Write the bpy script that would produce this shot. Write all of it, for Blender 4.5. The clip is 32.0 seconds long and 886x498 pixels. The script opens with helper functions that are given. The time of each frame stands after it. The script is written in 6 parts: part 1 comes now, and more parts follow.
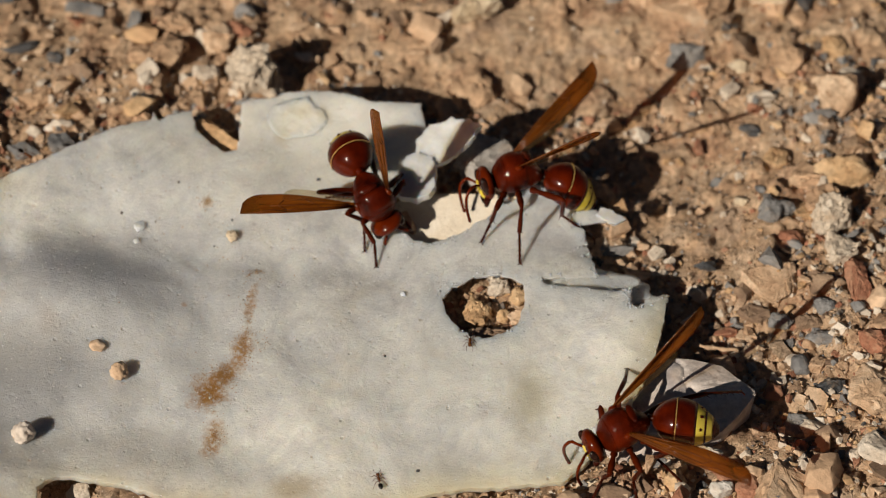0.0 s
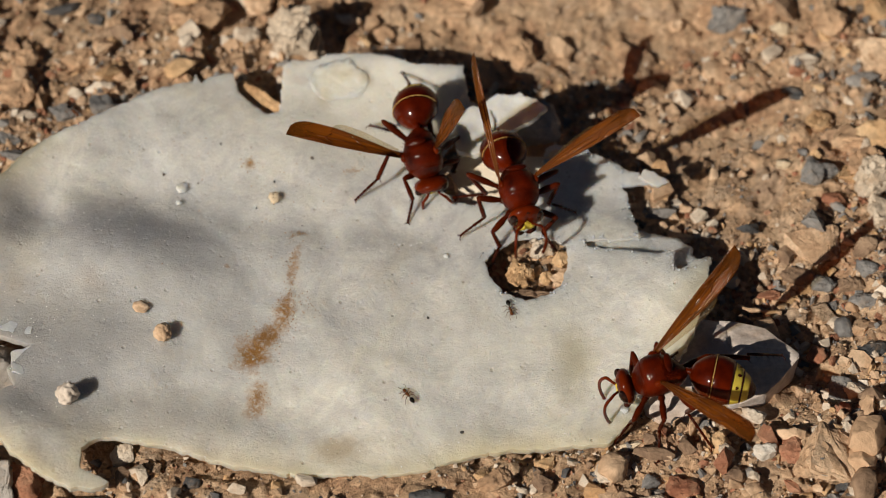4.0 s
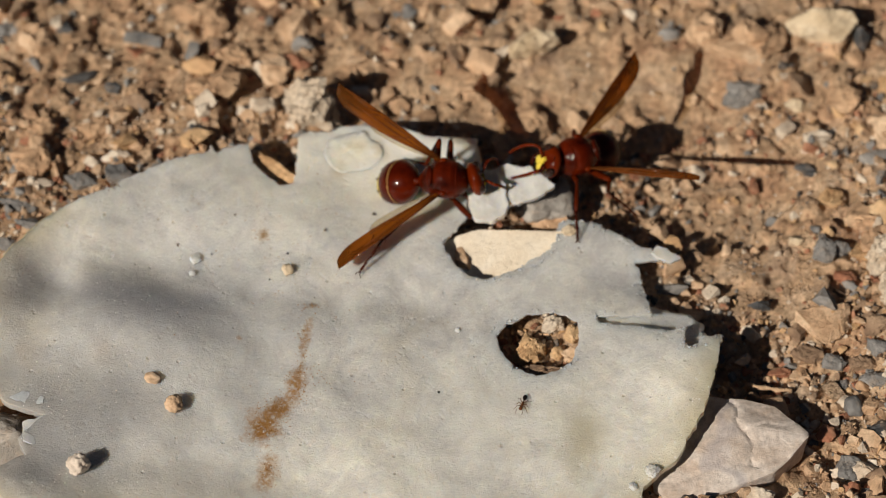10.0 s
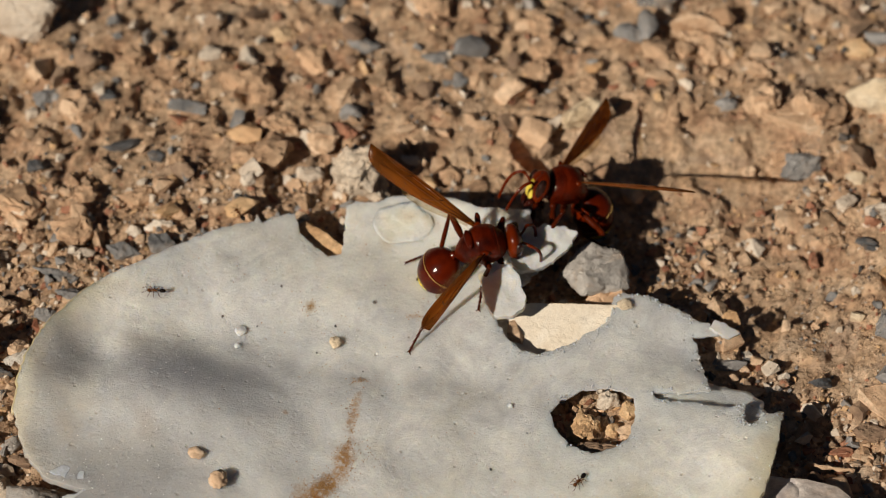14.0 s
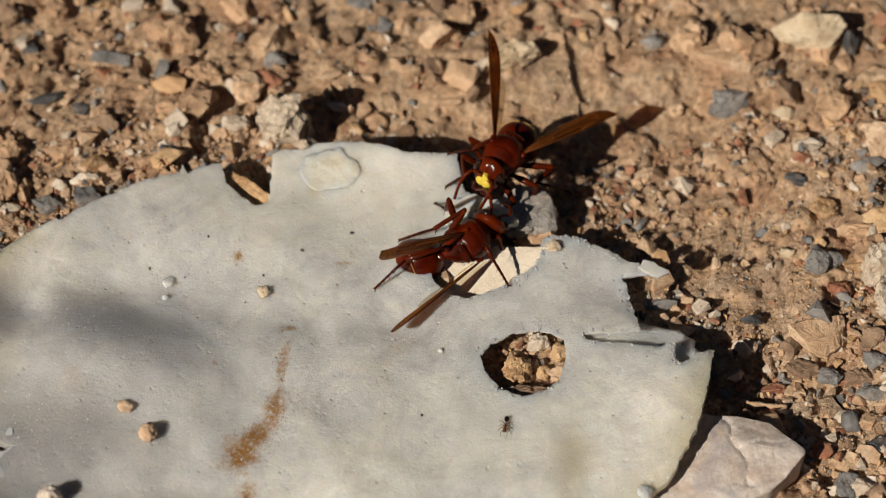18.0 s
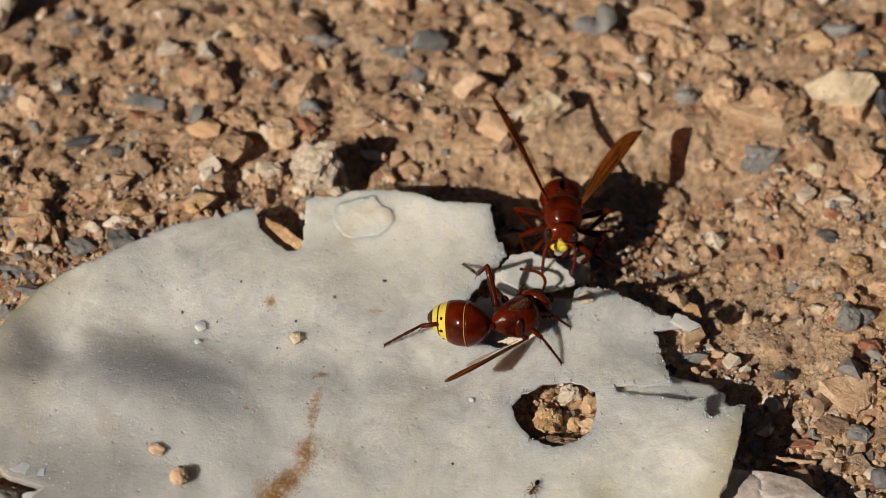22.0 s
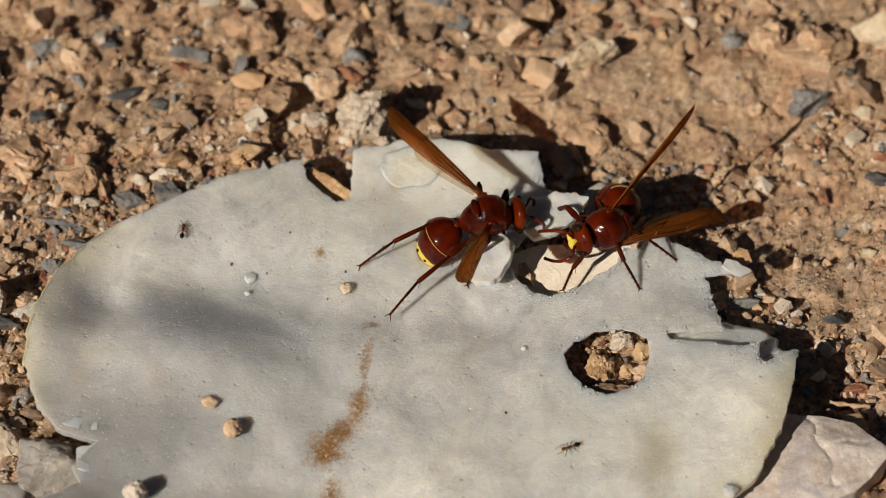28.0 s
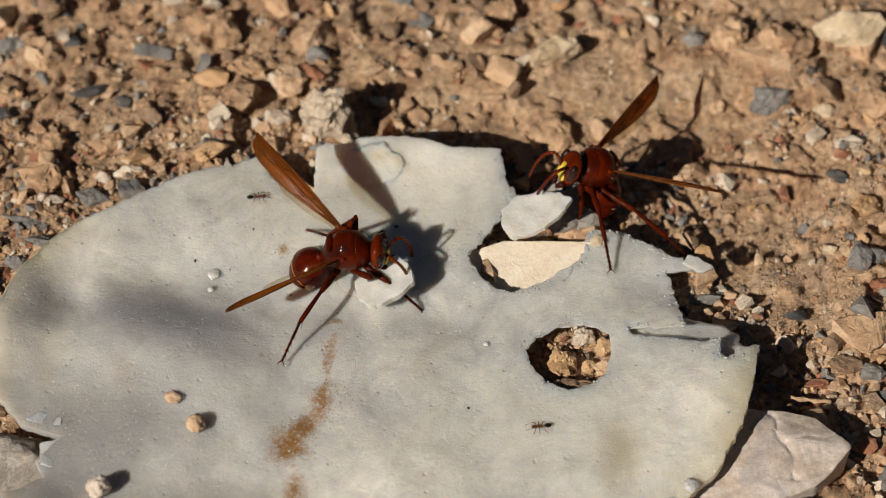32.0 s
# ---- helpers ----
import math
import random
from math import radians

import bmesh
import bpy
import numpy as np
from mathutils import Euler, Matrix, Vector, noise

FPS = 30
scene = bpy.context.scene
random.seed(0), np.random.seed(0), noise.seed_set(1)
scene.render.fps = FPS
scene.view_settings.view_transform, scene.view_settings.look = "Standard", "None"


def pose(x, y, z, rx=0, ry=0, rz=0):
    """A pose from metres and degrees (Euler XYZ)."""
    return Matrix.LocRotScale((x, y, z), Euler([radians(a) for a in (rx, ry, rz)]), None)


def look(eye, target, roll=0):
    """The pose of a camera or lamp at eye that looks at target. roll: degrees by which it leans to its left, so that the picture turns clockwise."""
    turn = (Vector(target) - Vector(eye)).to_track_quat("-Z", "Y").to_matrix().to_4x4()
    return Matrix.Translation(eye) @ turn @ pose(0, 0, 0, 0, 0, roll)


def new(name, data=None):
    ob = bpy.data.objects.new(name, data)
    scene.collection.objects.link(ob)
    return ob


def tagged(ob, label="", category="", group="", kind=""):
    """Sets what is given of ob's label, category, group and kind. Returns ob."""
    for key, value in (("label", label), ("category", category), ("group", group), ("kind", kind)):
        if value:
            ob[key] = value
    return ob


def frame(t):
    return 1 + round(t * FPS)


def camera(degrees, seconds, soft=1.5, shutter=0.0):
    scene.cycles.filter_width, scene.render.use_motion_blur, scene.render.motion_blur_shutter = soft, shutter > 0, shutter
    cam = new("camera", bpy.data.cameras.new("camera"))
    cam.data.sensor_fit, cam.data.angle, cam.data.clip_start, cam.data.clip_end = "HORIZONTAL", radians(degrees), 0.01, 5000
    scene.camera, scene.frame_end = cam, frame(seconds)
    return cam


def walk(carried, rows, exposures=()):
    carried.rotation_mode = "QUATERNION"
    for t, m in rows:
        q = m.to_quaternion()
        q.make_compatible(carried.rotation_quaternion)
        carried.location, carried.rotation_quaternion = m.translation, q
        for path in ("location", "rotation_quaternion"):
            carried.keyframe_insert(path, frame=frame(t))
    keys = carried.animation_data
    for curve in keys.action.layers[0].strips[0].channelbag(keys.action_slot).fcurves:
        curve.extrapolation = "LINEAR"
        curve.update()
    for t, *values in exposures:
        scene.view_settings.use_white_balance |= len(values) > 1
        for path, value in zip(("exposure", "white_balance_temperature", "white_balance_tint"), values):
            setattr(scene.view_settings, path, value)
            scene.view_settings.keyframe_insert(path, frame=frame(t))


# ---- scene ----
cam = camera(16.0, 32.0, soft=0.55, shutter=0.3)
cam.data.dof.use_dof = True
cam.data.dof.focus_distance = 0.489
cam.data.dof.aperture_fstop = 18.0

# seconds, eye (m), tilt, turn, roll (degrees): a long lens held by a person who follows the insects
PATH = [
    (0, 0.02406, -0.31289, 0.39777, 39.1962, -2.3845, 0.3131),
    (0.5, 0.02526, -0.31409, 0.39662, 39.3350, -2.2597, 0.2814),
    (1, 0.02287, -0.31319, 0.39812, 39.5989, -2.3064, 0.4862),
    (1.5, 0.02160, -0.31416, 0.39661, 39.8088, -2.1379, 0.3467),
    (2, 0.02071, -0.31367, 0.39711, 39.2555, -2.0390, -0.2039),
    (2.5, 0.02040, -0.31386, 0.39632, 39.0721, -1.9129, -0.2385),
    (3, 0.01944, -0.31359, 0.39604, 38.9218, -1.9202, -0.0502),
    (3.5, 0.01948, -0.31325, 0.39637, 38.7543, -1.9974, 0.0555),
    (5.5, 0.01929, -0.31607, 0.39578, 38.6054, -1.8079, 0.2461),
    (6, 0.01548, -0.31568, 0.39475, 38.4940, -1.7350, 0.3513),
    (6.5, 0.01848, -0.31579, 0.39567, 38.4930, -0.8820, -0.1507),
    (7, 0.02165, -0.31575, 0.39581, 38.4977, -1.2483, 0.0058),
    (7.5, 0.01963, -0.31518, 0.39552, 38.4433, -1.4533, 0.3070),
    (8, 0.02013, -0.31413, 0.39911, 38.5709, -0.6728, -0.4108),
    (8.5, 0.01896, -0.31558, 0.39752, 39.2574, -0.5246, -0.4574),
    (9, 0.02097, -0.31502, 0.39841, 39.2741, -0.4711, -0.3603),
    (9.5, 0.02249, -0.31564, 0.39857, 39.3932, -0.8064, -0.0523),
    (10, 0.02184, -0.31044, 0.40113, 39.4014, -1.2058, 0.1736),
    (10.5, 0.02216, -0.31037, 0.40039, 40.5170, -1.3140, -0.2194),
    (11, 0.01860, -0.30975, 0.39787, 41.1869, -1.4587, -0.1151),
    (11.5, 0.01745, -0.30726, 0.39588, 41.1229, -1.4395, 0.0475),
    (12, 0.01676, -0.30734, 0.39539, 41.2514, -1.5436, 0.1285),
    (12.5, 0.01693, -0.30663, 0.39232, 41.3840, -1.4394, 0.3790),
    (13, 0.01975, -0.30474, 0.39126, 41.1861, -0.5740, -0.2513),
    (13.5, 0.01776, -0.30388, 0.39008, 41.0501, -0.7866, 0.0622),
    (14, 0.01773, -0.30321, 0.38884, 40.9906, -0.4891, -0.0267),
    (14.5, 0.01992, -0.30233, 0.38631, 40.7417, -0.1933, -0.5345),
    (15, 0.02322, -0.30056, 0.38657, 40.1717, -0.8574, -0.5170),
    (15.5, 0.02574, -0.30031, 0.38537, 39.7304, -0.2296, -1.1520),
    (17.5, 0.02474, -0.30107, 0.38650, 39.3385, -1.2460, -0.7719),
    (18, 0.02298, -0.30176, 0.38732, 39.9661, -1.5898, -0.6369),
    (18.5, 0.02081, -0.30284, 0.38740, 40.3729, -1.4563, -0.7213),
    (19, 0.01650, -0.30250, 0.38628, 40.4878, -1.2440, -0.7139),
    (19.5, 0.01570, -0.30328, 0.38587, 40.3802, -0.9937, -0.7446),
    (20, 0.01606, -0.30284, 0.38594, 39.9896, -0.7705, -0.6198),
    (20.5, 0.01846, -0.30263, 0.38526, 40.0829, -0.4744, -0.8105),
    (21, 0.01905, -0.30178, 0.38474, 40.1127, -1.3049, -0.0923),
    (21.5, 0.01804, -0.30182, 0.38683, 40.3556, -1.6799, 0.3501),
    (22, 0.01683, -0.30280, 0.38772, 40.9399, -1.7499, 0.6063),
    (22.5, 0.01590, -0.30328, 0.38592, 41.2376, -1.5467, 0.3795),
    (23, 0.01350, -0.30370, 0.38550, 41.2383, -1.7037, 0.1423),
    (23.5, 0.01299, -0.30316, 0.38534, 40.9821, -1.6535, 0.0536),
    (24, 0.01204, -0.30304, 0.38493, 40.8872, -1.6159, -0.0355),
    (24.5, 0.01327, -0.30360, 0.38444, 40.7884, -1.6144, -0.1777),
    (25, 0.01566, -0.30236, 0.38546, 40.4220, -1.5979, -0.2650),
    (25.5, 0.01575, -0.30345, 0.38466, 40.4817, -1.5946, -0.5202),
    (27.5, 0.01320, -0.30139, 0.38547, 39.9451, -1.2740, -0.4902),
    (28, 0.01135, -0.30154, 0.38639, 40.0081, -1.3431, -0.4608),
    (28.5, 0.00652, -0.30224, 0.38571, 40.2504, -1.5638, -0.0843),
    (29, 0.00490, -0.30182, 0.38667, 40.2208, -1.2509, -0.2158),
    (29.5, 0.00347, -0.30243, 0.38439, 40.3173, -1.3841, -0.1353),
    (30, 0.00670, -0.30229, 0.38569, 40.0845, -1.4342, -0.1795),
    (30.5, 0.01030, -0.30269, 0.38713, 40.0001, -1.8068, 0.0574),
    (31, 0.01013, -0.30229, 0.38662, 40.0052, -2.3493, 0.3766),
    (31.5, 0.01121, -0.30336, 0.38710, 40.0463, -2.3000, 0.3809),
    (32, 0.01203, -0.30431, 0.38645, 40.1792, -2.2580, 0.2157),
]
walk(cam, [(t, pose(x, y, z, tilt, 0, turn) @ pose(0, 0, 0, 0, 0, roll)) for t, x, y, z, tilt, turn, roll in PATH],
     exposures=[(0, 0.0), (32, 0.0)])

# ---- light: a low clear sun ----
SUN_AZIMUTH = 225.0      # where the sun stands, degrees from +x towards +y
SUN_ELEVATION = 35.0
world = bpy.data.worlds.new("clear_sky")
scene.world = world
world.use_nodes = True
sky = world.node_tree.nodes.new("ShaderNodeTexSky")
sky.sky_type = "NISHITA"
sky.sun_disc = False
sky.sun_elevation = radians(SUN_ELEVATION)
sky.sun_rotation = radians(90 - SUN_AZIMUTH)
back = world.node_tree.nodes["Background"]
back.inputs["Strength"].default_value = 0.010
world.node_tree.links.new(sky.outputs["Color"], back.inputs["Color"])
sun = new("sun", bpy.data.lights.new("sun", "SUN"))
sun.data.energy = 4.12
sun.data.angle = radians(0.55)
sun.data.color = (1.0, 0.90, 0.76)
toward = Vector((math.cos(radians(SUN_AZIMUTH)) * math.cos(radians(SUN_ELEVATION)),
                 math.sin(radians(SUN_AZIMUTH)) * math.cos(radians(SUN_ELEVATION)), math.sin(radians(SUN_ELEVATION))))
sun.matrix_world = look(toward * 2.0, (0, 0, 0))

MM = 0.001


# ---- materials ----
def shader(name):
    mat = bpy.data.materials.new(name)
    mat.use_nodes = True
    tree = mat.node_tree
    return mat, tree, tree.nodes["Principled BSDF"]


def node(tree, kind, **values):
    n = tree.nodes.new(kind)
    for key, value in values.items():
        n.inputs[key].default_value = value
    return n


def ramp(tree, source, stops, smooth=False):
    r = tree.nodes.new("ShaderNodeValToRGB")
    if smooth:
        r.color_ramp.interpolation = "EASE"
    while len(r.color_ramp.elements) < len(stops):
        r.color_ramp.elements.new(0.5)
    for el, (at, colour) in zip(r.color_ramp.elements, stops):
        el.position, el.color = at, (*colour, 1)
    tree.links.new(source, r.inputs["Fac"])
    return r.outputs["Color"]


def blend(tree, fac, a, b, mode="MIX"):
    m = tree.nodes.new("ShaderNodeMix")
    m.data_type, m.blend_type = "RGBA", mode
    for value, slot in ((fac, 0), (a, 6), (b, 7)):
        if isinstance(value, (int, float)):
            m.inputs[slot].default_value = value
        elif isinstance(value, tuple):
            m.inputs[slot].default_value = (*value, 1)
        else:
            tree.links.new(value, m.inputs[slot])
    return m.outputs[2]


def place(tree):
    return tree.nodes.new("ShaderNodeTexCoord").outputs["Object"]


def grain(tree, coords, scale, detail=4.0, rough=0.6, distort=0.0):
    n = node(tree, "ShaderNodeTexNoise", Scale=scale, Detail=detail, Roughness=rough, Distortion=distort)
    tree.links.new(coords, n.inputs["Vector"])
    return n.outputs["Fac"]


def relief(tree, bsdf, height, distance, strength=1.0):
    b = node(tree, "ShaderNodeBump", Strength=strength, Distance=distance)
    tree.links.new(height, b.inputs["Height"])
    tree.links.new(b.outputs["Normal"], bsdf.inputs["Normal"])


def soil_material():
    mat, tree, bsdf = shader("dry_soil")
    c = place(tree)
    broad = grain(tree, c, 70, 5, 0.65, 0.8)
    fine = grain(tree, c, 900, 5, 0.7)
    mid = grain(tree, c, 220, 4, 0.65, 0.3)
    colour = ramp(tree, broad, [(0.28, (0.40, 0.17, 0.10)), (0.42, (0.52, 0.31, 0.185)), (0.52, (0.58, 0.39, 0.24)), (0.62, (0.50, 0.36, 0.26)), (0.74, (0.66, 0.53, 0.41))])
    colour = blend(tree, 0.55, colour, ramp(tree, mid, [(0.3, (0.22, 0.135, 0.09)), (0.46, (0.50, 0.34, 0.22)), (0.68, (0.68, 0.52, 0.37))]))
    colour = blend(tree, 0.65, colour, ramp(tree, fine, [(0.32, (0.3, 0.3, 0.3)), (0.6, (1.25, 1.25, 1.25))]), "MULTIPLY")
    tree.links.new(colour, bsdf.inputs["Base Color"])
    bsdf.inputs["Roughness"].default_value = 0.95
    bsdf.inputs["Specular IOR Level"].default_value = 0.15
    relief(tree, bsdf, blend(tree, 0.6, mid, fine), 0.0014, 1.0)
    return mat


def stone_material(name, tones, speck=0.3, gloss=0.75, scale=1.0, vein=None, dusty=0.45, rugged=1.0):
    """tones: dark, middle and light colour of the stone; each stone is shifted a little by its own number."""
    mat, tree, bsdf = shader(name)
    c = place(tree)
    info = tree.nodes.new("ShaderNodeObjectInfo")
    geo = tree.nodes.new("ShaderNodeNewGeometry")
    shift = tree.nodes.new("ShaderNodeMath")
    shift.operation = "ADD"
    tree.links.new(info.outputs["Random"], shift.inputs[0])
    tree.links.new(geo.outputs["Random Per Island"], shift.inputs[1])
    add = node(tree, "ShaderNodeVectorMath")
    add.operation = "MULTIPLY_ADD"
    tree.links.new(shift.outputs[0], add.inputs[0])
    add.inputs[1].default_value = (7.3, 3.1, 5.7)
    tree.links.new(c, add.inputs[2])
    where = add.outputs[0]
    big, small = grain(tree, where, 160 * scale, 4, 0.6, 0.6), grain(tree, where, 1300 * scale, 5, 0.75)
    colour = ramp(tree, big, [(0.28, tones[0]), (0.5, tones[1]), (0.72, tones[2])])
    colour = blend(tree, speck, colour, ramp(tree, small, [(0.32, (0.35, 0.33, 0.31)), (0.62, (1.2, 1.18, 1.15))]), "MULTIPLY")
    dust = grain(tree, where, 420 * scale, 5, 0.7)
    colour = blend(tree, ramp(tree, dust, [(0.52, (0, 0, 0)), (0.72, (dusty,) * 3)]), colour, (0.55, 0.38, 0.24))
    if vein:
        wave = node(tree, "ShaderNodeTexWave", Scale=vein[0], Distortion=9.0, Detail=3.0)
        wave.inputs["Detail Scale"].default_value = 2.0
        tree.links.new(where, wave.inputs["Vector"])
        colour = blend(tree, ramp(tree, wave.outputs["Fac"], [(0.0, (0.6, 0.6, 0.6)), (0.12, (0, 0, 0))]), colour, vein[1])
    tree.links.new(colour, bsdf.inputs["Base Color"])
    bsdf.inputs["Roughness"].default_value = gloss
    bsdf.inputs["Specular IOR Level"].default_value = 0.3
    crust = grain(tree, where, 520 * scale, 6, 0.72, 0.8)
    relief(tree, bsdf, blend(tree, 0.35, crust, small), 0.0008 * rugged, 0.9)
    return mat


TAN = stone_material("tan_limestone", ((0.42, 0.25, 0.145), (0.63, 0.43, 0.28), (0.80, 0.62, 0.45)), 0.45)
OCHRE = stone_material("ochre_stone", ((0.52, 0.30, 0.15), (0.68, 0.45, 0.25), (0.78, 0.58, 0.37)), 0.45)
GREY = stone_material("blue_grey_stone", ((0.13, 0.13, 0.135), (0.26, 0.255, 0.255), (0.42, 0.40, 0.385)), 0.4, 0.6, dusty=0.3)
DARK = stone_material("dark_flint", ((0.035, 0.037, 0.042), (0.085, 0.088, 0.095), (0.16, 0.16, 0.165)), 0.35, 0.45)
PALE = stone_material("pale_stone", ((0.54, 0.44, 0.35), (0.72, 0.62, 0.51), (0.84, 0.76, 0.66)))
CREAM = stone_material("cream_stone", ((0.60, 0.46, 0.30), (0.76, 0.62, 0.44), (0.85, 0.74, 0.58)), 0.2)
RUST = stone_material("rust_red_stone", ((0.25, 0.095, 0.055), (0.42, 0.19, 0.115), (0.55, 0.32, 0.21)), 0.5)
PEBBLE = stone_material("tan_crumbly_pebble", ((0.50, 0.33, 0.21), (0.64, 0.45, 0.30), (0.75, 0.58, 0.43)), 0.3, rugged=0.4)
KNOBBLY = stone_material("white_knobbly_pebble", ((0.56, 0.46, 0.38), (0.70, 0.61, 0.53), (0.80, 0.73, 0.66)), 0.25, rugged=0.4, dusty=0.2)
SAND = stone_material("rusty_sand", ((0.25, 0.12, 0.035), (0.44, 0.23, 0.07), (0.58, 0.34, 0.13)), 0.2)
BROWN = stone_material("brown_stone", ((0.17, 0.11, 0.075), (0.30, 0.20, 0.135), (0.44, 0.31, 0.21)))
WEATHERED = stone_material("weathered_grey_stone", ((0.34, 0.31, 0.29), (0.46, 0.43, 0.40), (0.60, 0.57, 0.54)), 0.35, 0.5)
QUARTZ = stone_material("white_quartz", ((0.62, 0.57, 0.50), (0.74, 0.70, 0.64), (0.82, 0.79, 0.75)), 0.12, 0.45)
CHALK = stone_material("rough_chalky_stone", ((0.52, 0.42, 0.32), (0.66, 0.56, 0.45), (0.76, 0.68, 0.58)), 0.6, 0.9)
BRIGHT = stone_material("bright_cream_stone", ((0.72, 0.60, 0.46), (0.86, 0.76, 0.62), (0.93, 0.86, 0.75)), 0.12, 0.7, 0.8, dusty=0.12, rugged=0.5)
VEINED = stone_material("veined_white_stone", ((0.54, 0.43, 0.36), (0.70, 0.62, 0.57), (0.80, 0.75, 0.72)), 0.4, 0.5, 0.8, (22.0, (0.40, 0.37, 0.39)), 0.3, 0.45)
SOIL = soil_material()


def flesh_material():
    mat, tree, bsdf = shader("dried_pale_flesh")
    c = place(tree)
    cloud = grain(tree, c, 34, 5, 0.62, 1.2)
    blotch = grain(tree, c, 70, 4, 0.6, 0.5)
    fibre = node(tree, "ShaderNodeMapping")
    fibre.inputs["Scale"].default_value = (240, 430, 300)
    fibre.inputs["Rotation"].default_value = (0, 0, 0.35)
    tree.links.new(c, fibre.inputs["Vector"])
    thread = node(tree, "ShaderNodeTexNoise", Scale=1.0, Detail=5.0, Roughness=0.65, Distortion=0.5)
    tree.links.new(fibre.outputs["Vector"], thread.inputs["Vector"])
    pore = node(tree, "ShaderNodeTexVoronoi", Scale=620.0)
    tree.links.new(c, pore.inputs["Vector"])
    fleck = node(tree, "ShaderNodeTexVoronoi", Scale=330.0)
    tree.links.new(c, fleck.inputs["Vector"])
    broad = grain(tree, c, 16, 3, 0.5, 0.6)
    colour = ramp(tree, cloud, [(0.3, (0.68, 0.68, 0.675)), (0.5, (0.79, 0.785, 0.76)), (0.72, (0.83, 0.81, 0.745))])
    swirl = grain(tree, c, 75, 6, 0.6, 3.2)
    colour = blend(tree, 0.75, colour, ramp(tree, swirl, [(0.36, (0.88, 0.88, 0.90)), (0.5, (1.01, 1.01, 1.01)), (0.64, (1.11, 1.11, 1.10))]), "MULTIPLY")
    mottle = grain(tree, c, 230, 6, 0.72, 1.8)
    colour = blend(tree, 0.8, colour, ramp(tree, mottle, [(0.35, (0.84, 0.84, 0.86)), (0.65, (1.07, 1.07, 1.06))]), "MULTIPLY")
    colour = blend(tree, 0.7, colour, ramp(tree, broad, [(0.35, (0.87, 0.875, 0.88)), (0.65, (1.08, 1.07, 1.05))]), "MULTIPLY")
    rim = tree.nodes.new("ShaderNodeAttribute")
    rim.attribute_name = "rim"
    uneven = blend(tree, 1.0, rim.outputs["Color"], ramp(tree, blotch, [(0.3, (0.45, 0.45, 0.45)), (0.6, (1, 1, 1))]), "MULTIPLY")
    colour = blend(tree, uneven, colour, (0.60, 0.53, 0.33))
    colour = blend(tree, ramp(tree, blotch, [(0.58, (0, 0, 0)), (0.8, (0.35, 0.35, 0.35))]), colour, (0.60, 0.54, 0.40))
    colour = blend(tree, 0.14, colour, ramp(tree, thread.outputs["Fac"], [(0.3, (0.84, 0.84, 0.84)), (0.65, (1.06, 1.06, 1.06))]), "MULTIPLY")
    colour = blend(tree, ramp(tree, fleck.outputs["Distance"], [(0.03, (0.8, 0.8, 0.8)), (0.09, (0, 0, 0))]), colour, (0.90, 0.90, 0.89))
    speck = node(tree, "ShaderNodeTexVoronoi", Scale=360.0)
    tree.links.new(c, speck.inputs["Vector"])
    dent = ramp(tree, speck.outputs["Distance"], [(0.05, (1, 1, 1)), (0.12, (0, 0, 0))])
    dent = blend(tree, 1.0, dent, ramp(tree, speck.outputs["Color"], [(0.45, (0, 0, 0)), (0.6, (1, 1, 1))]), "MULTIPLY")
    colour = blend(tree, blend(tree, 1.0, dent, (0.5, 0.5, 0.5), "MULTIPLY"), colour, (0.36, 0.33, 0.29))

    # Soft-edged colour patch; serves real stains and painted shade alike.
    def stain_and_shade(x, y, rx, ry, turn, tint, strength, edge=0.55, rough=260, grainy=0.0):
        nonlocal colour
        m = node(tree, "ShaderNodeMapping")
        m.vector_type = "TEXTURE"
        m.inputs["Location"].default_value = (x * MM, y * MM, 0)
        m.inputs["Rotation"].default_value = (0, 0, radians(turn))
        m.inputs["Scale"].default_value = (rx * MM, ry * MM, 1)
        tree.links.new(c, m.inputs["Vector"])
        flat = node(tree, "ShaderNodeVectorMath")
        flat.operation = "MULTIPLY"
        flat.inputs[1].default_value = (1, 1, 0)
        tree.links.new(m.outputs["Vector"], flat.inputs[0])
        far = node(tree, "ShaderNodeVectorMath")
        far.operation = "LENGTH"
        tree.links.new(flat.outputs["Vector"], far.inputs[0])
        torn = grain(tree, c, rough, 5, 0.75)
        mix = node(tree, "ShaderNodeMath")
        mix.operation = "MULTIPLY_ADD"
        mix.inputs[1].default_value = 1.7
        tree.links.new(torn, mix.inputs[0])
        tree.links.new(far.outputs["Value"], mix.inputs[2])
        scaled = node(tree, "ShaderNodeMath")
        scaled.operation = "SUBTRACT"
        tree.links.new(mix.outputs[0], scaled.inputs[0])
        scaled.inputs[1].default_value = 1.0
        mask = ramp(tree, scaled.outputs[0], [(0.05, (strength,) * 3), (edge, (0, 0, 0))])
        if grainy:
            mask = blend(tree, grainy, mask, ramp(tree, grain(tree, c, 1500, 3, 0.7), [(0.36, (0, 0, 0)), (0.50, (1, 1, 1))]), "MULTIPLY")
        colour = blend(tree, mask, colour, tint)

    dirt = (0.43, 0.215, 0.055)
    # Broad cool tint: the bluish cast of shade on the left, painted in.
    stain_and_shade(-16.0, -6.0, 34, 30, 10, (0.62, 0.63, 0.645), 0.55, 1.2, 40)
    stain_and_shade(16.0, 32.0, 32, 15, -5, (0.85, 0.82, 0.735), 0.6, 1.2, 50)
    stain_and_shade(-30.0, -14.0, 9, 6, 15, (0.66, 0.60, 0.46), 0.35, 1.0, 80)
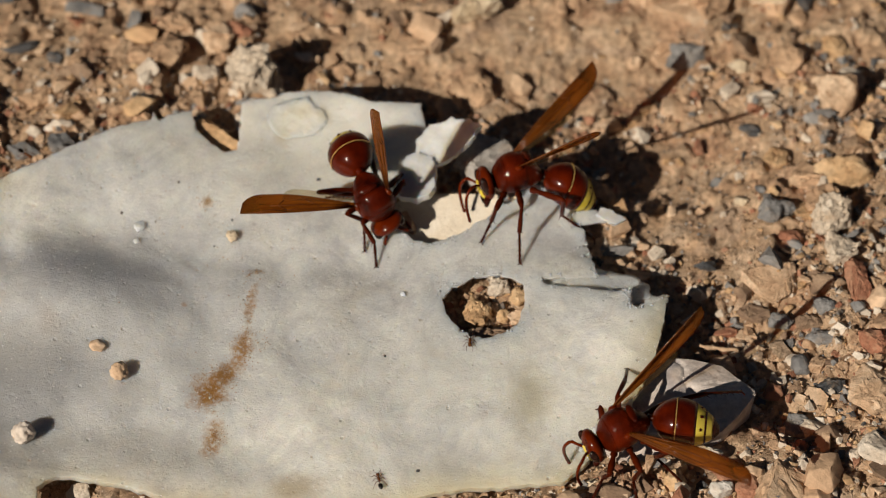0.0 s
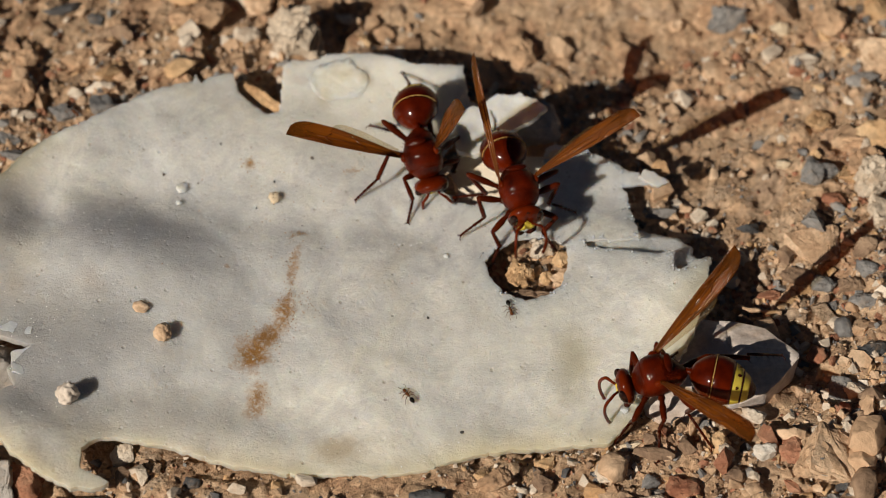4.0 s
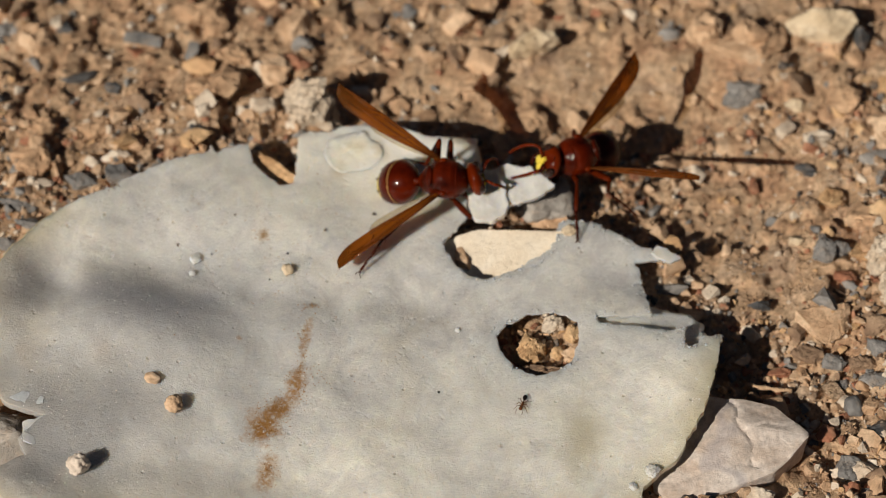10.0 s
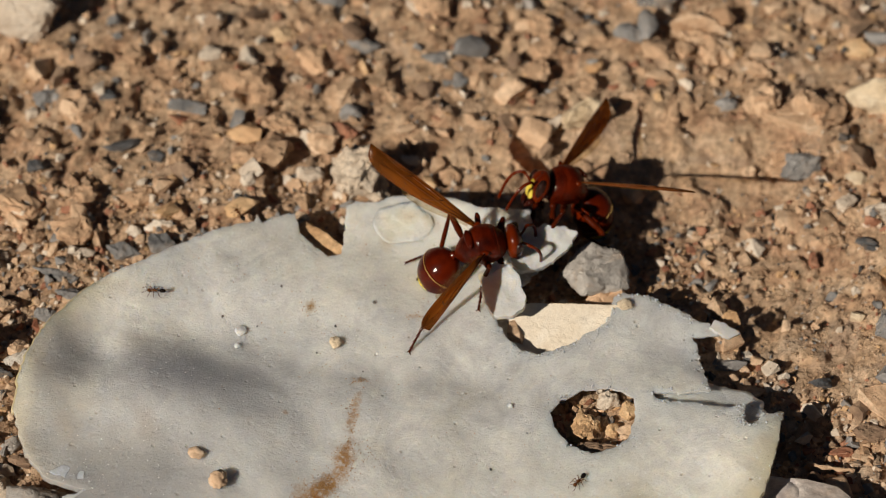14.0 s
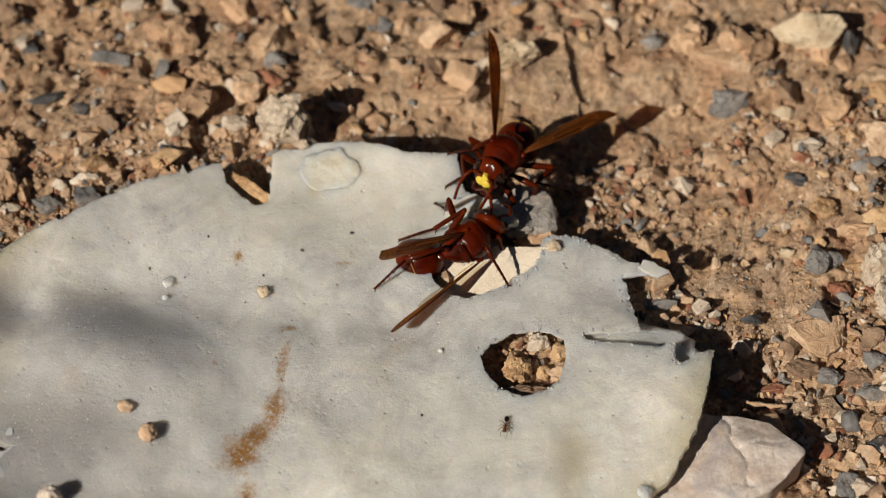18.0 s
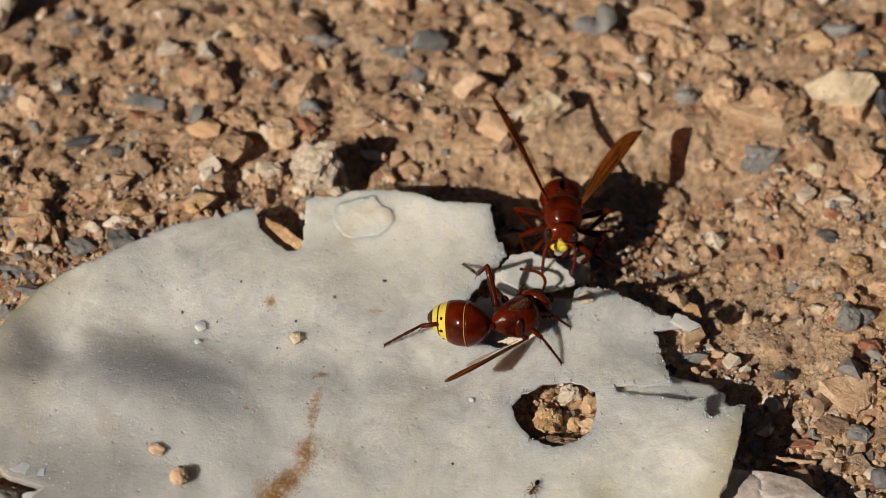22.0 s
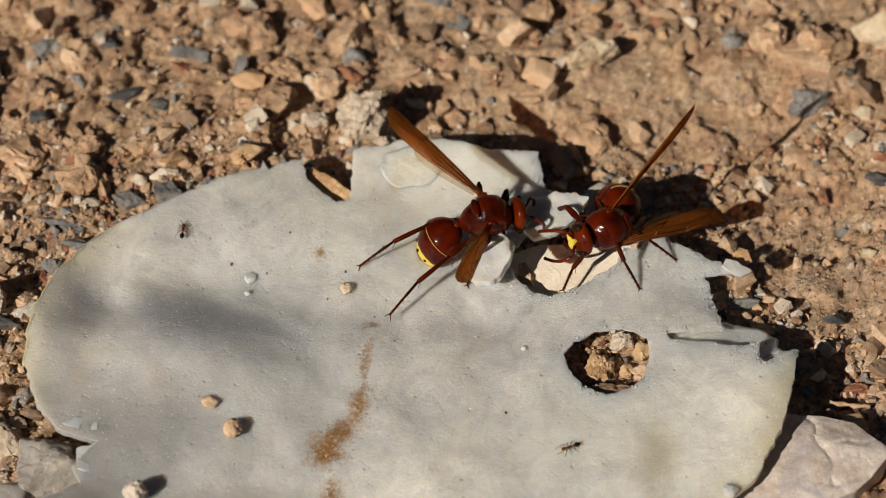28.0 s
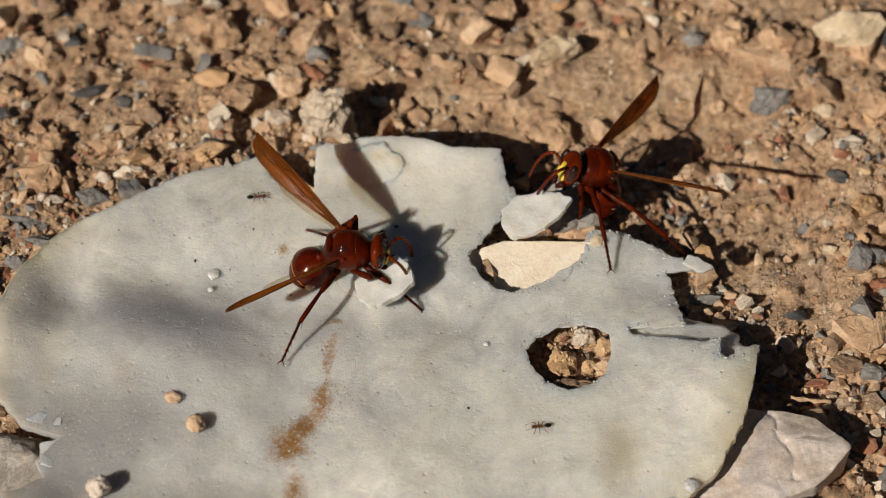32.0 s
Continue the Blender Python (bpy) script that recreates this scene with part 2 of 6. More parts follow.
    stain_and_shade(-36.0, -3.0, 4, 6, 15, (0.66, 0.60, 0.46), 0.35, 1.0, 90)
    stain_and_shade(40.0, -18.0, 26, 16, -8, (0.80, 0.785, 0.72), 0.4, 1.2, 50)
    stain_and_shade(5.0, -11.0, 2.4, 6.6, -20, dirt, 0.85, 0.6, 600, 0.75)
    stain_and_shade(2.6, -15.6, 2.6, 5.0, -36, dirt, 0.85, 0.7, 420, 0.75)
    stain_and_shade(0.0, -19.5, 4.4, 6.0, -24, dirt, 0.95, 0.65, 420, 0.75)
    stain_and_shade(0.6, -28.0, 2.4, 5.4, -10, dirt, 0.8, 0.7, 420, 0.75)
    stain_and_shade(6.6, -2.0, 1.5, 8.0, -10, dirt, 0.6, 0.5, 800, 0.75)
    stain_and_shade(7.5, 5.0, 2.2, 1.2, 0, (0.22, 0.15, 0.09), 0.6, 0.5, 500)
    stain_and_shade(-0.6, 19.1, 1.5, 1.9, 0, (0.42, 0.26, 0.10), 0.6)
    stain_and_shade(13.2, -36.8, 5.5, 3.2, 10, (0.38, 0.28, 0.14), 0.55, 0.8, 120)
    stain_and_shade(50.0, -21.0, 4.0, 8.5, -8, (0.46, 0.41, 0.26), 0.5, 0.9, 90)
    stain_and_shade(-25.0, -8.0, 2.2, 3.6, 20, (0.55, 0.42, 0.30), 0.3, 0.9, 120)
    stain_and_shade(-37.0, -9.0, 2.6, 4.4, 10, (0.46, 0.36, 0.24), 0.4, 0.9, 120)
    stain_and_shade(16.0, 17.5, 2.6, 1.0, 0, dirt, 0.3, 0.4, 600)
    stain_and_shade(-4.0, -3.0, 1.0, 0.9, 0, dirt, 0.5, 0.5, 600)
    stain_and_shade(13.8, 36.8, 5.2, 5.0, 0, (0.86, 0.82, 0.70), 0.7, 0.7, 150)
    stain_and_shade(15.6, 38.6, 3.0, 2.4, 20, (0.62, 0.52, 0.34), 0.4, 0.8, 200)
    stain_and_shade(18.6, 37.0, 1.6, 3.4, 20, (0.56, 0.44, 0.26), 0.5, 0.8, 200)
    stain_and_shade(11.6, 33.2, 2.2, 2.6, 0, (0.62, 0.52, 0.34), 0.5, 0.8, 200)
    # Next three: greyer thin flesh, with the dents' shade painted into its colour.
    stain_and_shade(-33.0, -20.0, 20, 18, 20, (0.38, 0.38, 0.39), 0.85, 1.1, 60)
    stain_and_shade(-22.0, 4.0, 16, 8, -10, (0.38, 0.39, 0.45), 0.55, 1.1, 60)
    stain_and_shade(-38.0, 4.0, 5, 10, 10, (0.40, 0.39, 0.40), 0.55, 1.0, 80)
    stain_and_shade(-10.0, -31.0, 14, 6, -14, (0.58, 0.55, 0.50), 0.4, 1.0, 70)
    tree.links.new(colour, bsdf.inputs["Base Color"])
    bsdf.inputs["Roughness"].default_value = 0.26
    bsdf.inputs["Specular IOR Level"].default_value = 0.5
    bsdf.inputs["Subsurface Weight"].default_value = 1.0
    bsdf.inputs["Subsurface Radius"].default_value = (1.0, 0.85, 0.7)
    bsdf.inputs["Subsurface Scale"].default_value = 0.0026
    micro = grain(tree, c, 2600, 4, 0.7)
    height = blend(tree, 0.7, thread.outputs["Fac"], ramp(tree, pore.outputs["Distance"], [(0.0, (0, 0, 0)), (0.3, (1, 1, 1))]))
    height = blend(tree, 0.55, height, micro)
    height = blend(tree, 0.35, height, swirl)
    height = blend(tree, blend(tree, 1.0, dent, (0.8, 0.8, 0.8), "MULTIPLY"), height, (0, 0, 0))
    relief(tree, bsdf, height, 0.0006, 0.8)
    return mat


FLESH = flesh_material()


def bead_material():
    mat, tree, bsdf = shader("pale_fleck")
    bsdf.inputs["Base Color"].default_value = (0.84, 0.84, 0.82, 1)
    bsdf.inputs["Roughness"].default_value = 0.2
    bsdf.inputs["Subsurface Weight"].default_value = 0.3
    bsdf.inputs["Subsurface Scale"].default_value = 0.0004
    relief(tree, bsdf, grain(tree, place(tree), 3000, 2, 0.5), 0.00003, 0.5)
    return mat


BEAD = bead_material()


def rind_material():
    mat, tree, bsdf = shader("yellowish_rind")
    n = grain(tree, place(tree), 140, 4, 0.6)
    tree.links.new(ramp(tree, n, [(0.3, (0.46, 0.38, 0.20)), (0.7, (0.60, 0.52, 0.33))]), bsdf.inputs["Base Color"])
    bsdf.inputs["Roughness"].default_value = 0.5
    bsdf.inputs["Subsurface Weight"].default_value = 0.3
    bsdf.inputs["Subsurface Radius"].default_value = (1.0, 0.8, 0.4)
    bsdf.inputs["Subsurface Scale"].default_value = 0.0014
    relief(tree, bsdf, n, 0.0004, 0.6)
    return mat


RIND = rind_material()


def crumb_material():
    mat, tree, bsdf = shader("torn_white_flesh")
    c = place(tree)
    n = grain(tree, c, 500, 5, 0.7)
    tree.links.new(ramp(tree, n, [(0.3, (0.58, 0.58, 0.57)), (0.7, (0.71, 0.71, 0.70))]), bsdf.inputs["Base Color"])
    bsdf.inputs["Roughness"].default_value = 0.6
    bsdf.inputs["Subsurface Weight"].default_value = 0.8
    bsdf.inputs["Subsurface Radius"].default_value = (1.0, 0.8, 0.55)
    bsdf.inputs["Subsurface Scale"].default_value = 0.0018
    relief(tree, bsdf, n, 0.0004, 0.6)
    return mat


TORN = crumb_material()


def chitin(name, a, b, rough=0.32, scale=600.0, coat=0.42, bump=0.00006):
    mat, tree, bsdf = shader(name)
    c = place(tree)
    big, small = grain(tree, c, scale * 0.4, 3, 0.5), grain(tree, c, scale * 6, 4, 0.7)
    colour = ramp(tree, big, [(0.32, a), (0.68, b)])
    tree.links.new(colour, bsdf.inputs["Base Color"])
    bsdf.inputs["Roughness"].default_value = rough
    bsdf.inputs["Coat Weight"].default_value = coat
    bsdf.inputs["Specular IOR Level"].default_value = 0.02
    bsdf.inputs["Coat Roughness"].default_value = 0.11
    relief(tree, bsdf, small, bump, 0.8)
    shine = node(tree, "ShaderNodeBump", Strength=0.5, Distance=bump)
    tree.links.new(grain(tree, c, scale * 2.2, 3, 0.6), shine.inputs["Height"])
    tree.links.new(shine.outputs["Normal"], bsdf.inputs["Coat Normal"])
    return mat


RED = chitin("red_brown_chitin", (0.034, 0.0026, 0.0004), (0.118, 0.0108, 0.0008), 0.3)
THORAX_RED = chitin("punctate_maroon_chitin", (0.014, 0.0012, 0.0003), (0.105, 0.0092, 0.0006), 0.4, 700.0, 0.34, 0.00016)
RED_LIGHT = chitin("orange_brown_chitin", (0.055, 0.0046, 0.0005), (0.130, 0.0155, 0.0010), 0.3)
RED_DARK = chitin("dark_brown_chitin", (0.018, 0.004, 0.002), (0.04, 0.006, 0.003), 0.32)
LEG = chitin("leg_chitin", (0.026, 0.0030, 0.0008), (0.084, 0.0105, 0.0014), 0.3, coat=0.22)
FOOT = chitin("dark_foot_chitin", (0.018, 0.0026, 0.0008), (0.06, 0.0085, 0.0018), 0.35)
CREAM_LINE = chitin("pale_margin", (0.55, 0.33, 0.10), (0.62, 0.40, 0.15), 0.4)
YELLOW = chitin("yellow_chitin", (0.62, 0.47, 0.045), (0.74, 0.60, 0.10), 0.4)
BLACK_EYE = chitin("dark_compound_eye", (0.012, 0.006, 0.005), (0.03, 0.010, 0.006), 0.18, 2500.0, 0.6)
ANT_BLACK = chitin("black_ant_chitin", (0.006, 0.005, 0.005), (0.016, 0.010, 0.008), 0.22)
ANT_BROWN = chitin("brown_ant_chitin", (0.09, 0.032, 0.011), (0.16, 0.060, 0.021), 0.3)


def wing_material(name, tint, clear, gloss=0.12):
    mat, tree, bsdf = shader(name)
    c = place(tree)
    m = node(tree, "ShaderNodeMapping")
    m.inputs["Scale"].default_value = (110, 1500, 400)
    tree.links.new(c, m.inputs["Vector"])
    n = grain(tree, m.outputs["Vector"], 1.0, 4, 0.6, 0.6)
    see = tree.nodes.new("ShaderNodeBsdfTransparent")
    see.inputs["Color"].default_value = (*clear, 1)
    glow = tree.nodes.new("ShaderNodeBsdfTranslucent")
    glow.inputs["Color"].default_value = (*tint, 1)
    split = tree.nodes.new("ShaderNodeSeparateXYZ")
    tree.links.new(c, split.inputs[0])
    along = node(tree, "ShaderNodeMath")
    along.operation = "DIVIDE"
    along.inputs[1].default_value = 0.021
    tree.links.new(split.outputs["X"], along.inputs[0])
    smoky = ramp(tree, along.outputs[0], [(0.0, (0.75, 0.7, 0.7)), (0.25, (1.1, 1.1, 1.1)), (0.7, (1.0, 1.0, 1.0)), (0.86, (0.62, 0.66, 0.8)), (1.0, (0.5, 0.55, 0.75))])
    amber = blend(tree, 1.0, ramp(tree, n, [(0.3, tuple(v * 0.35 for v in tint)), (0.65, tuple(v * 1.15 for v in tint))]), smoky, "MULTIPLY")
    tree.links.new(amber, bsdf.inputs["Base Color"])
    tree.links.new(blend(tree, 1.0, tint, smoky, "MULTIPLY"), glow.inputs["Color"])
    bsdf.inputs["Roughness"].default_value = 0.2
    relief(tree, bsdf, n, 0.0004, 0.8)
    half = tree.nodes.new("ShaderNodeMixShader")
    half.inputs[0].default_value = 0.45
    tree.links.new(bsdf.outputs[0], half.inputs[1])
    tree.links.new(glow.outputs[0], half.inputs[2])
    full = tree.nodes.new("ShaderNodeMixShader")
    full.inputs[0].default_value = gloss
    tree.links.new(half.outputs[0], full.inputs[1])
    tree.links.new(see.outputs[0], full.inputs[2])
    tree.links.new(full.outputs[0], tree.nodes["Material Output"].inputs["Surface"])
    return mat


WING = wing_material("amber_wing_membrane", (0.33, 0.112, 0.015), (0.84, 0.46, 0.13), 0.36)
WING_PALE = wing_material("clear_hindwing_membrane", (0.42, 0.27, 0.12), (0.93, 0.89, 0.80), 0.90)
VEIN = chitin("brown_wing_vein", (0.10, 0.030, 0.008), (0.16, 0.05, 0.012), 0.4)


# ---- building helpers ----
def mesh_of(bm, name, material, smooth=True):
    me = bpy.data.meshes.new(name)
    bm.to_mesh(me)
    bm.free()
    for m in material if isinstance(material, (list, tuple)) else [material]:
        me.materials.append(m)
    if smooth:
        me.shade_smooth()
    return me


def part(name, bm, material, parent=None, label="", smooth=True):
    """Links a bmesh as one mesh object, under a thing or a part if one is given."""
    ob = new(name, mesh_of(bm, name, material, smooth))
    ob.parent = parent
    if label:
        ob["label"] = label
    return ob


def lumpy(x, y, z, scale, octaves=3):
    total, amp = 0.0, 1.0
    for _ in range(octaves):
        total += amp * noise.noise(Vector((x, y, z)) * scale)
        scale, amp = scale * 2.1, amp * 0.5
    return total


# ---- ground: one sheet out to the horizon ----
def stone_pit(x, y):
    """Depth in mm of the hollow in which the white stone stands."""
    return 3.6 * math.exp(-((x - 84) / 17) ** 4 - ((y + 13) / 15) ** 4)


def soil_height(x, y):
    """Height of the bare soil in mm at a place in mm."""
    h = 1.5 * lumpy(x, y, 0.0, 0.04, 2) + 0.7 * lumpy(x, y, 4.0, 0.17, 2) + 0.28 * lumpy(x, y, 9.0, 0.75, 2)
    clod = noise.noise(Vector((x, y, 21.0)) * 0.21) + 0.45 * noise.noise(Vector((x, y, 27.0)) * 0.6)
    h += 1.35 * min(1.0, max(0.0, (clod + 0.02) / 0.22)) - 0.5
    near = math.exp(-(((x - 14) / 62) ** 4 + ((y + 2) / 46) ** 4))
    bank = math.exp(-((x - 22) / 46) ** 6 - ((y + 43.5 - 0.0016 * (x - 8) ** 2) / 5) ** 2)
    hollow = math.exp(-((x - 50) / 40) ** 4 - ((y - 42) / 18) ** 4) + 0.6 * math.exp(-((x - 76) / 13) ** 4 - ((y - 14) / 22) ** 4)
    heap = 1.7 * math.exp(-((y + 34.6 - 0.46 * (x - 66)) / 2.2) ** 2 - ((x - 75) / 11) ** 4)
    pit = 3.4 * math.exp(-((x - 2.5) / 4.5) ** 4 - ((y - 38.5) / 4.5) ** 4)
    return h * (1 - 0.6 * near) - 0.9 + 1.9 * bank - 4.6 * min(1.0, hollow) - stone_pit(x, y) + heap - pit


def ground_lines(low, high, step, reach):
    inner = list(np.arange(low, high + 1e-6, step))
    out, edge, d = [], 0.0, step
    while edge < reach:
        d *= 1.5
        edge += d
        out.append(edge)
    return [low - v for v in reversed(out)] + inner + [high + v for v in out]


def build_ground():
    xs, ys = ground_lines(-68, 132, 0.5, 4.0e5), ground_lines(-68, 132, 0.5, 4.0e5)
    verts = []
    for y in ys:
        for x in xs:
            far = max(0.0, max(-68 - x, x - 132, -68 - y, y - 132))
            verts.append((x * MM, y * MM, soil_height(x, y) * MM if far < 60 else -0.0009))
    n = len(xs)
    faces = [(j * n + i, j * n + i + 1, (j + 1) * n + i + 1, (j + 1) * n + i) for j in range(len(ys) - 1) for i in range(n - 1)]
    me = bpy.data.meshes.new("ground")
    me.from_pydata(verts, [], faces)
    me.materials.append(SOIL)
    me.shade_smooth()
    tagged(new("ground", me), "dry tan stony soil with fine grit", "ground", kind="structure")


build_ground()


# ---- the pale slice that the insects feed on ----
def slice_top(x, y):
    """Height in mm of the slice's upper face: gently warped, with a curled rim on one side and soft dents."""
    z = 5.0
    z += 3.2 * math.exp(-((x + 20) / 15) ** 2 - ((y + 4) / 7.5) ** 2) - 2.8 * math.exp(-((x + 17) / 14) ** 2 - ((y - 14) / 7.0) ** 2)
    z += 2.0 * math.exp(-((x + 44) / 5.0) ** 2 - ((y - 2) / 12) ** 2) - 1.6 * math.exp(-((x + 34) / 4.0) ** 2 - ((y - 9) / 6) ** 2)
    z += 5.2 / (1 + math.exp((x + 14) / 10)) - 1.9
    z += 2.2 * math.exp(-((x + 36) / 11) ** 2 - ((y + 37) / 8) ** 2)
    z -= 0.9 * math.exp(-((x - 18) / 25) ** 2 - ((y - 7) / 5) ** 2)
    z -= 0.9 * math.exp(-((x + 20) / 20) ** 2 - ((y + 27) / 5) ** 2)
    z += 1.5 * math.exp(-((x - 71) / 8) ** 2 - ((y + 6) / 10) ** 2) - 1.3 * math.exp(-((x - 62) / 8) ** 2 - ((y - 12) / 7) ** 2)
    z += 2.4 * math.exp(-((x - 27) / 13) ** 2 - ((y - 41) / 6) ** 2)
    z += 2.2 * math.exp(-((x - 68) / 10) ** 2 - ((y + 16) / 14) ** 2)
    z += 0.7 * lumpy(x, y, 2.0, 0.06, 3) + 0.08 * lumpy(x, y, 6.0, 0.3, 2)
    z -= 1.2 * max(0.0, (-y - 36) / 8) + 1.1 / (1 + math.exp((y + 30) / 4))
    return z


def ragged(points, step, rough, seed):
    """Runs a closed or open line through the points with a torn, uneven edge."""
    out = []
    for (x0, y0), (x1, y1) in zip(points, points[1:]):
        n = max(1, round(math.hypot(x1 - x0, y1 - y0) / step))
        for k in range(n):
            x, y = x0 + (x1 - x0) * k / n, y0 + (y1 - y0) * k / n
            d = Vector((noise.noise(Vector((x * 0.9, y * 0.9, seed))), noise.noise(Vector((x * 0.9, y * 0.9, seed + 5))), 0))
            e = Vector((noise.noise(Vector((x * 2.6, y * 2.6, seed + 9))), noise.noise(Vector((x * 2.6, y * 2.6, seed + 13))), 0))
            out.append((x + rough * (0.9 * d.x + 0.28 * e.x), y + rough * (0.9 * d.y + 0.28 * e.y)))
    return out


def inside(x, y, loop):
    hit = False
    for (x0, y0), (x1, y1) in zip(loop, loop[1:] + loop[:1]):
        if (y0 > y) != (y1 > y) and x < (x1 - x0) * (y - y0) / (y1 - y0) + x0:
            hit = not hit
    return hit


def sheet(outline, holes, top, thick, grid, seed=3, drop=None):
    """A slab in mm between the torn outline and the holes, from the height top(x, y) down by thick(x, y)."""
    from mathutils.geometry import delaunay_2d_cdt
    rng = random.Random(seed)
    pts, edges = [], []
    for loop in [outline] + holes:
        first = len(pts)
        pts += [Vector(p) for p in loop]
        edges += [(first + i, first + (i + 1) % len(loop)) for i in range(len(loop))]
    rim = len(pts)
    xs, ys = [p[0] for p in outline], [p[1] for p in outline]
    cells = {}
    for p in pts:
        cells.setdefault((int(p.x // grid), int(p.y // grid)), []).append(p)
    y = min(ys)
    while y < max(ys):
        x = min(xs)
        while x < max(xs):
            q = Vector((x + rng.uniform(-0.25, 0.25) * grid, y + rng.uniform(-0.25, 0.25) * grid))
            cx, cy = int(q.x // grid), int(q.y // grid)
            near = [p for i in (-1, 0, 1) for j in (-1, 0, 1) for p in cells.get((cx + i, cy + j), ())]
            if all((p - q).length > grid * 0.45 for p in near):
                pts.append(q)
            x += grid
        y += grid
    vs, _, fs, *_ = delaunay_2d_cdt(pts, edges, [], 0, 1e-5)
    keep = []
    for f in fs:
        mx, my = sum(vs[i].x for i in f) / 3, sum(vs[i].y for i in f) / 3
        if inside(mx, my, outline) and not any(inside(mx, my, h) for h in holes):
            keep.append(f)
    bm = bmesh.new()
    low = [drop(v.x, v.y) if drop and i < rim else 0.0 for i, v in enumerate(vs)]
    up = [bm.verts.new((v.x * MM, v.y * MM, (top(v.x, v.y) - d) * MM)) for v, d in zip(vs, low)]
    down = [bm.verts.new((v.x * MM, v.y * MM, (top(v.x, v.y) - thick(v.x, v.y)) * MM)) for v in vs]
    count = {}
    for f in keep:
        bm.faces.new([up[i] for i in f])
        bm.faces.new([down[i] for i in reversed(f)])
        for a, b in zip(f, list(f[1:]) + [f[0]]):
            count[(a, b)] = 1
    for a, b in list(count):
        if (b, a) not in count:
            bm.faces.new([up[b], up[a], down[a], down[b]])
    bmesh.ops.delete(bm, geom=[v for v in bm.verts if not v.link_faces], context="VERTS")
    bmesh.ops.recalc_face_normals(bm, faces=bm.faces)
    return bm


# outline in mm, clockwise from the rounded end: the cut far rim, the torn part, the near rim
RIM_FAR = [(-45.3, -5.5), (-45.1, -0.2), (-43.9, 6.1), (-41.1, 13.5), (-37.1, 19.4), (-33.4, 23.1), (-28.7, 25.8), (-23.1, 29.7), (-17.6, 33.2),
           (-12.9, 35.5), (-10.1, 36.5), (-9.6, 38.2), (-8.8, 36.4), (-7.3, 37.7), (-3.6, 39.2), (-2.6, 34.9), (-0.2, 31.9), (2.1, 29.8),
           (4.1, 30.4), (4.6, 35.1), (4.9, 40.8), (6.3, 41.7), (10.0, 41.4), (12.5, 42.5), (18.1, 42.0), (21.9, 41.0), (27.0, 38.8), (35.0, 38.7)]
RIM_TORN = [(35.0, 38.7), (35.6, 34.0), (37.3, 29.9), (34.5, 25.3), (28.8, 18.0), (30.4, 13.3), (32.9, 11.0), (36.0, 10.2), (40.1, 11.8), (44.7, 15.0),
            (47.1, 17.8), (47.9, 21.9), (49.7, 22.4), (53.3, 22.3), (57.6, 19.4), (61.8, 16.7), (65.0, 15.0), (64.2, 14.3), (60.2, 14.2), (61.1, 8.3),
            (62.2, 2.4), (57.9, 1.8), (53.1, 2.2), (53.5, 0.8), (58.7, -0.3), (64.7, -1.9), (67.0, -1.3), (67.1, -4.3), (66.4, -4.9), (67.8, -6.4),
            (69.8, -4.5), (72.9, -3.5)]
RIM_NEAR = [(72.9, -3.5), (71.2, -10.6), (69.2, -17.4), (64.4, -26.5), (61.8, -28.6), (58.8, -31.2), (58.2, -33.6), (54.5, -36.8), (47.6, -37.2), (39.0, -37.6),
            (32.2, -38.8), (25.3, -40.8), (18.5, -41.2), (4.9, -40.7), (-2.0, -39.8), (-7.1, -38.8), (-12.3, -37.2), (-16.6, -36.5),
            (-20.5, -35.9), (-23.9, -36.4), (-25.5, -38.2), (-25.8, -41.3), (-21.5, -43.1), (-22.7, -44.1), (-27.4, -44.5), (-31.7, -42.8),
            (-36.2, -39.7), (-39.9, -34.9), (-42.6, -29.3), (-40.2, -28.8), (-36.4, -26.3), (-37.5, -23.1), (-33.9, -19.1), (-36.4, -18.4), (-40.0, -16.8),
            (-43.3, -12.7), (-45.3, -5.5)]
HOLE = [(37.1, -1.7), (38.6, 0.7), (42.0, 2.6), (46.3, 3.2), (50.0, 1.5), (50.2, -2.5), (49.0, -6.5), (46.6, -8.7), (43.0, -10.0), (39.5, -8.0), (37.5, -4.5)]


def crumb_lumps(bm, spots, rng, low, high):
    """Adds small irregular lumps at the spots (mm) to bm."""
    for x, y, z in spots:
        r = rng.uniform(low, high)
        m = Matrix.Translation(Vector((x, y, z)) * MM) @ Euler((rng.uniform(0, 3), rng.uniform(0, 3), 0)).to_matrix().to_4x4()
        made = bmesh.ops.create_icosphere(bm, subdivisions=1, radius=r * MM, matrix=m)
        for v in made["verts"]:
            c = Vector((x, y, z)) * MM
            v.co = c + (v.co - c) * rng.uniform(0.6, 1.25)


def rim_roll(bm, line, radius):
    """A rounded roll along an edge line (mm), flush with the slice's upper face."""
    rings, seg = [], 10
    for i, (x, y) in enumerate(line):
        (x0, y0), (x1, y1) = line[max(0, i - 2)], line[min(len(line) - 1, i + 2)]
        side = Vector((y1 - y0, x0 - x1, 0)).normalized()
        c = Vector((x, y, slice_top(x, y) - radius - 0.1))
        rings.append([bm.verts.new((c + (side * math.cos(t) * 0.8 + Vector((0, 0, math.sin(t)))) * radius) * MM) for t in (2 * math.pi * k / seg for k in range(seg))])
    for r0, r1 in zip(rings, rings[1:]):
        for k in range(seg):
            bm.faces.new((r0[k], r0[(k + 1) % seg], r1[(k + 1) % seg], r1[k]))
    bm.faces.new(rings[0])
    bm.faces.new(list(reversed(rings[-1])))
    bmesh.ops.recalc_face_normals(bm, faces=bm.faces)


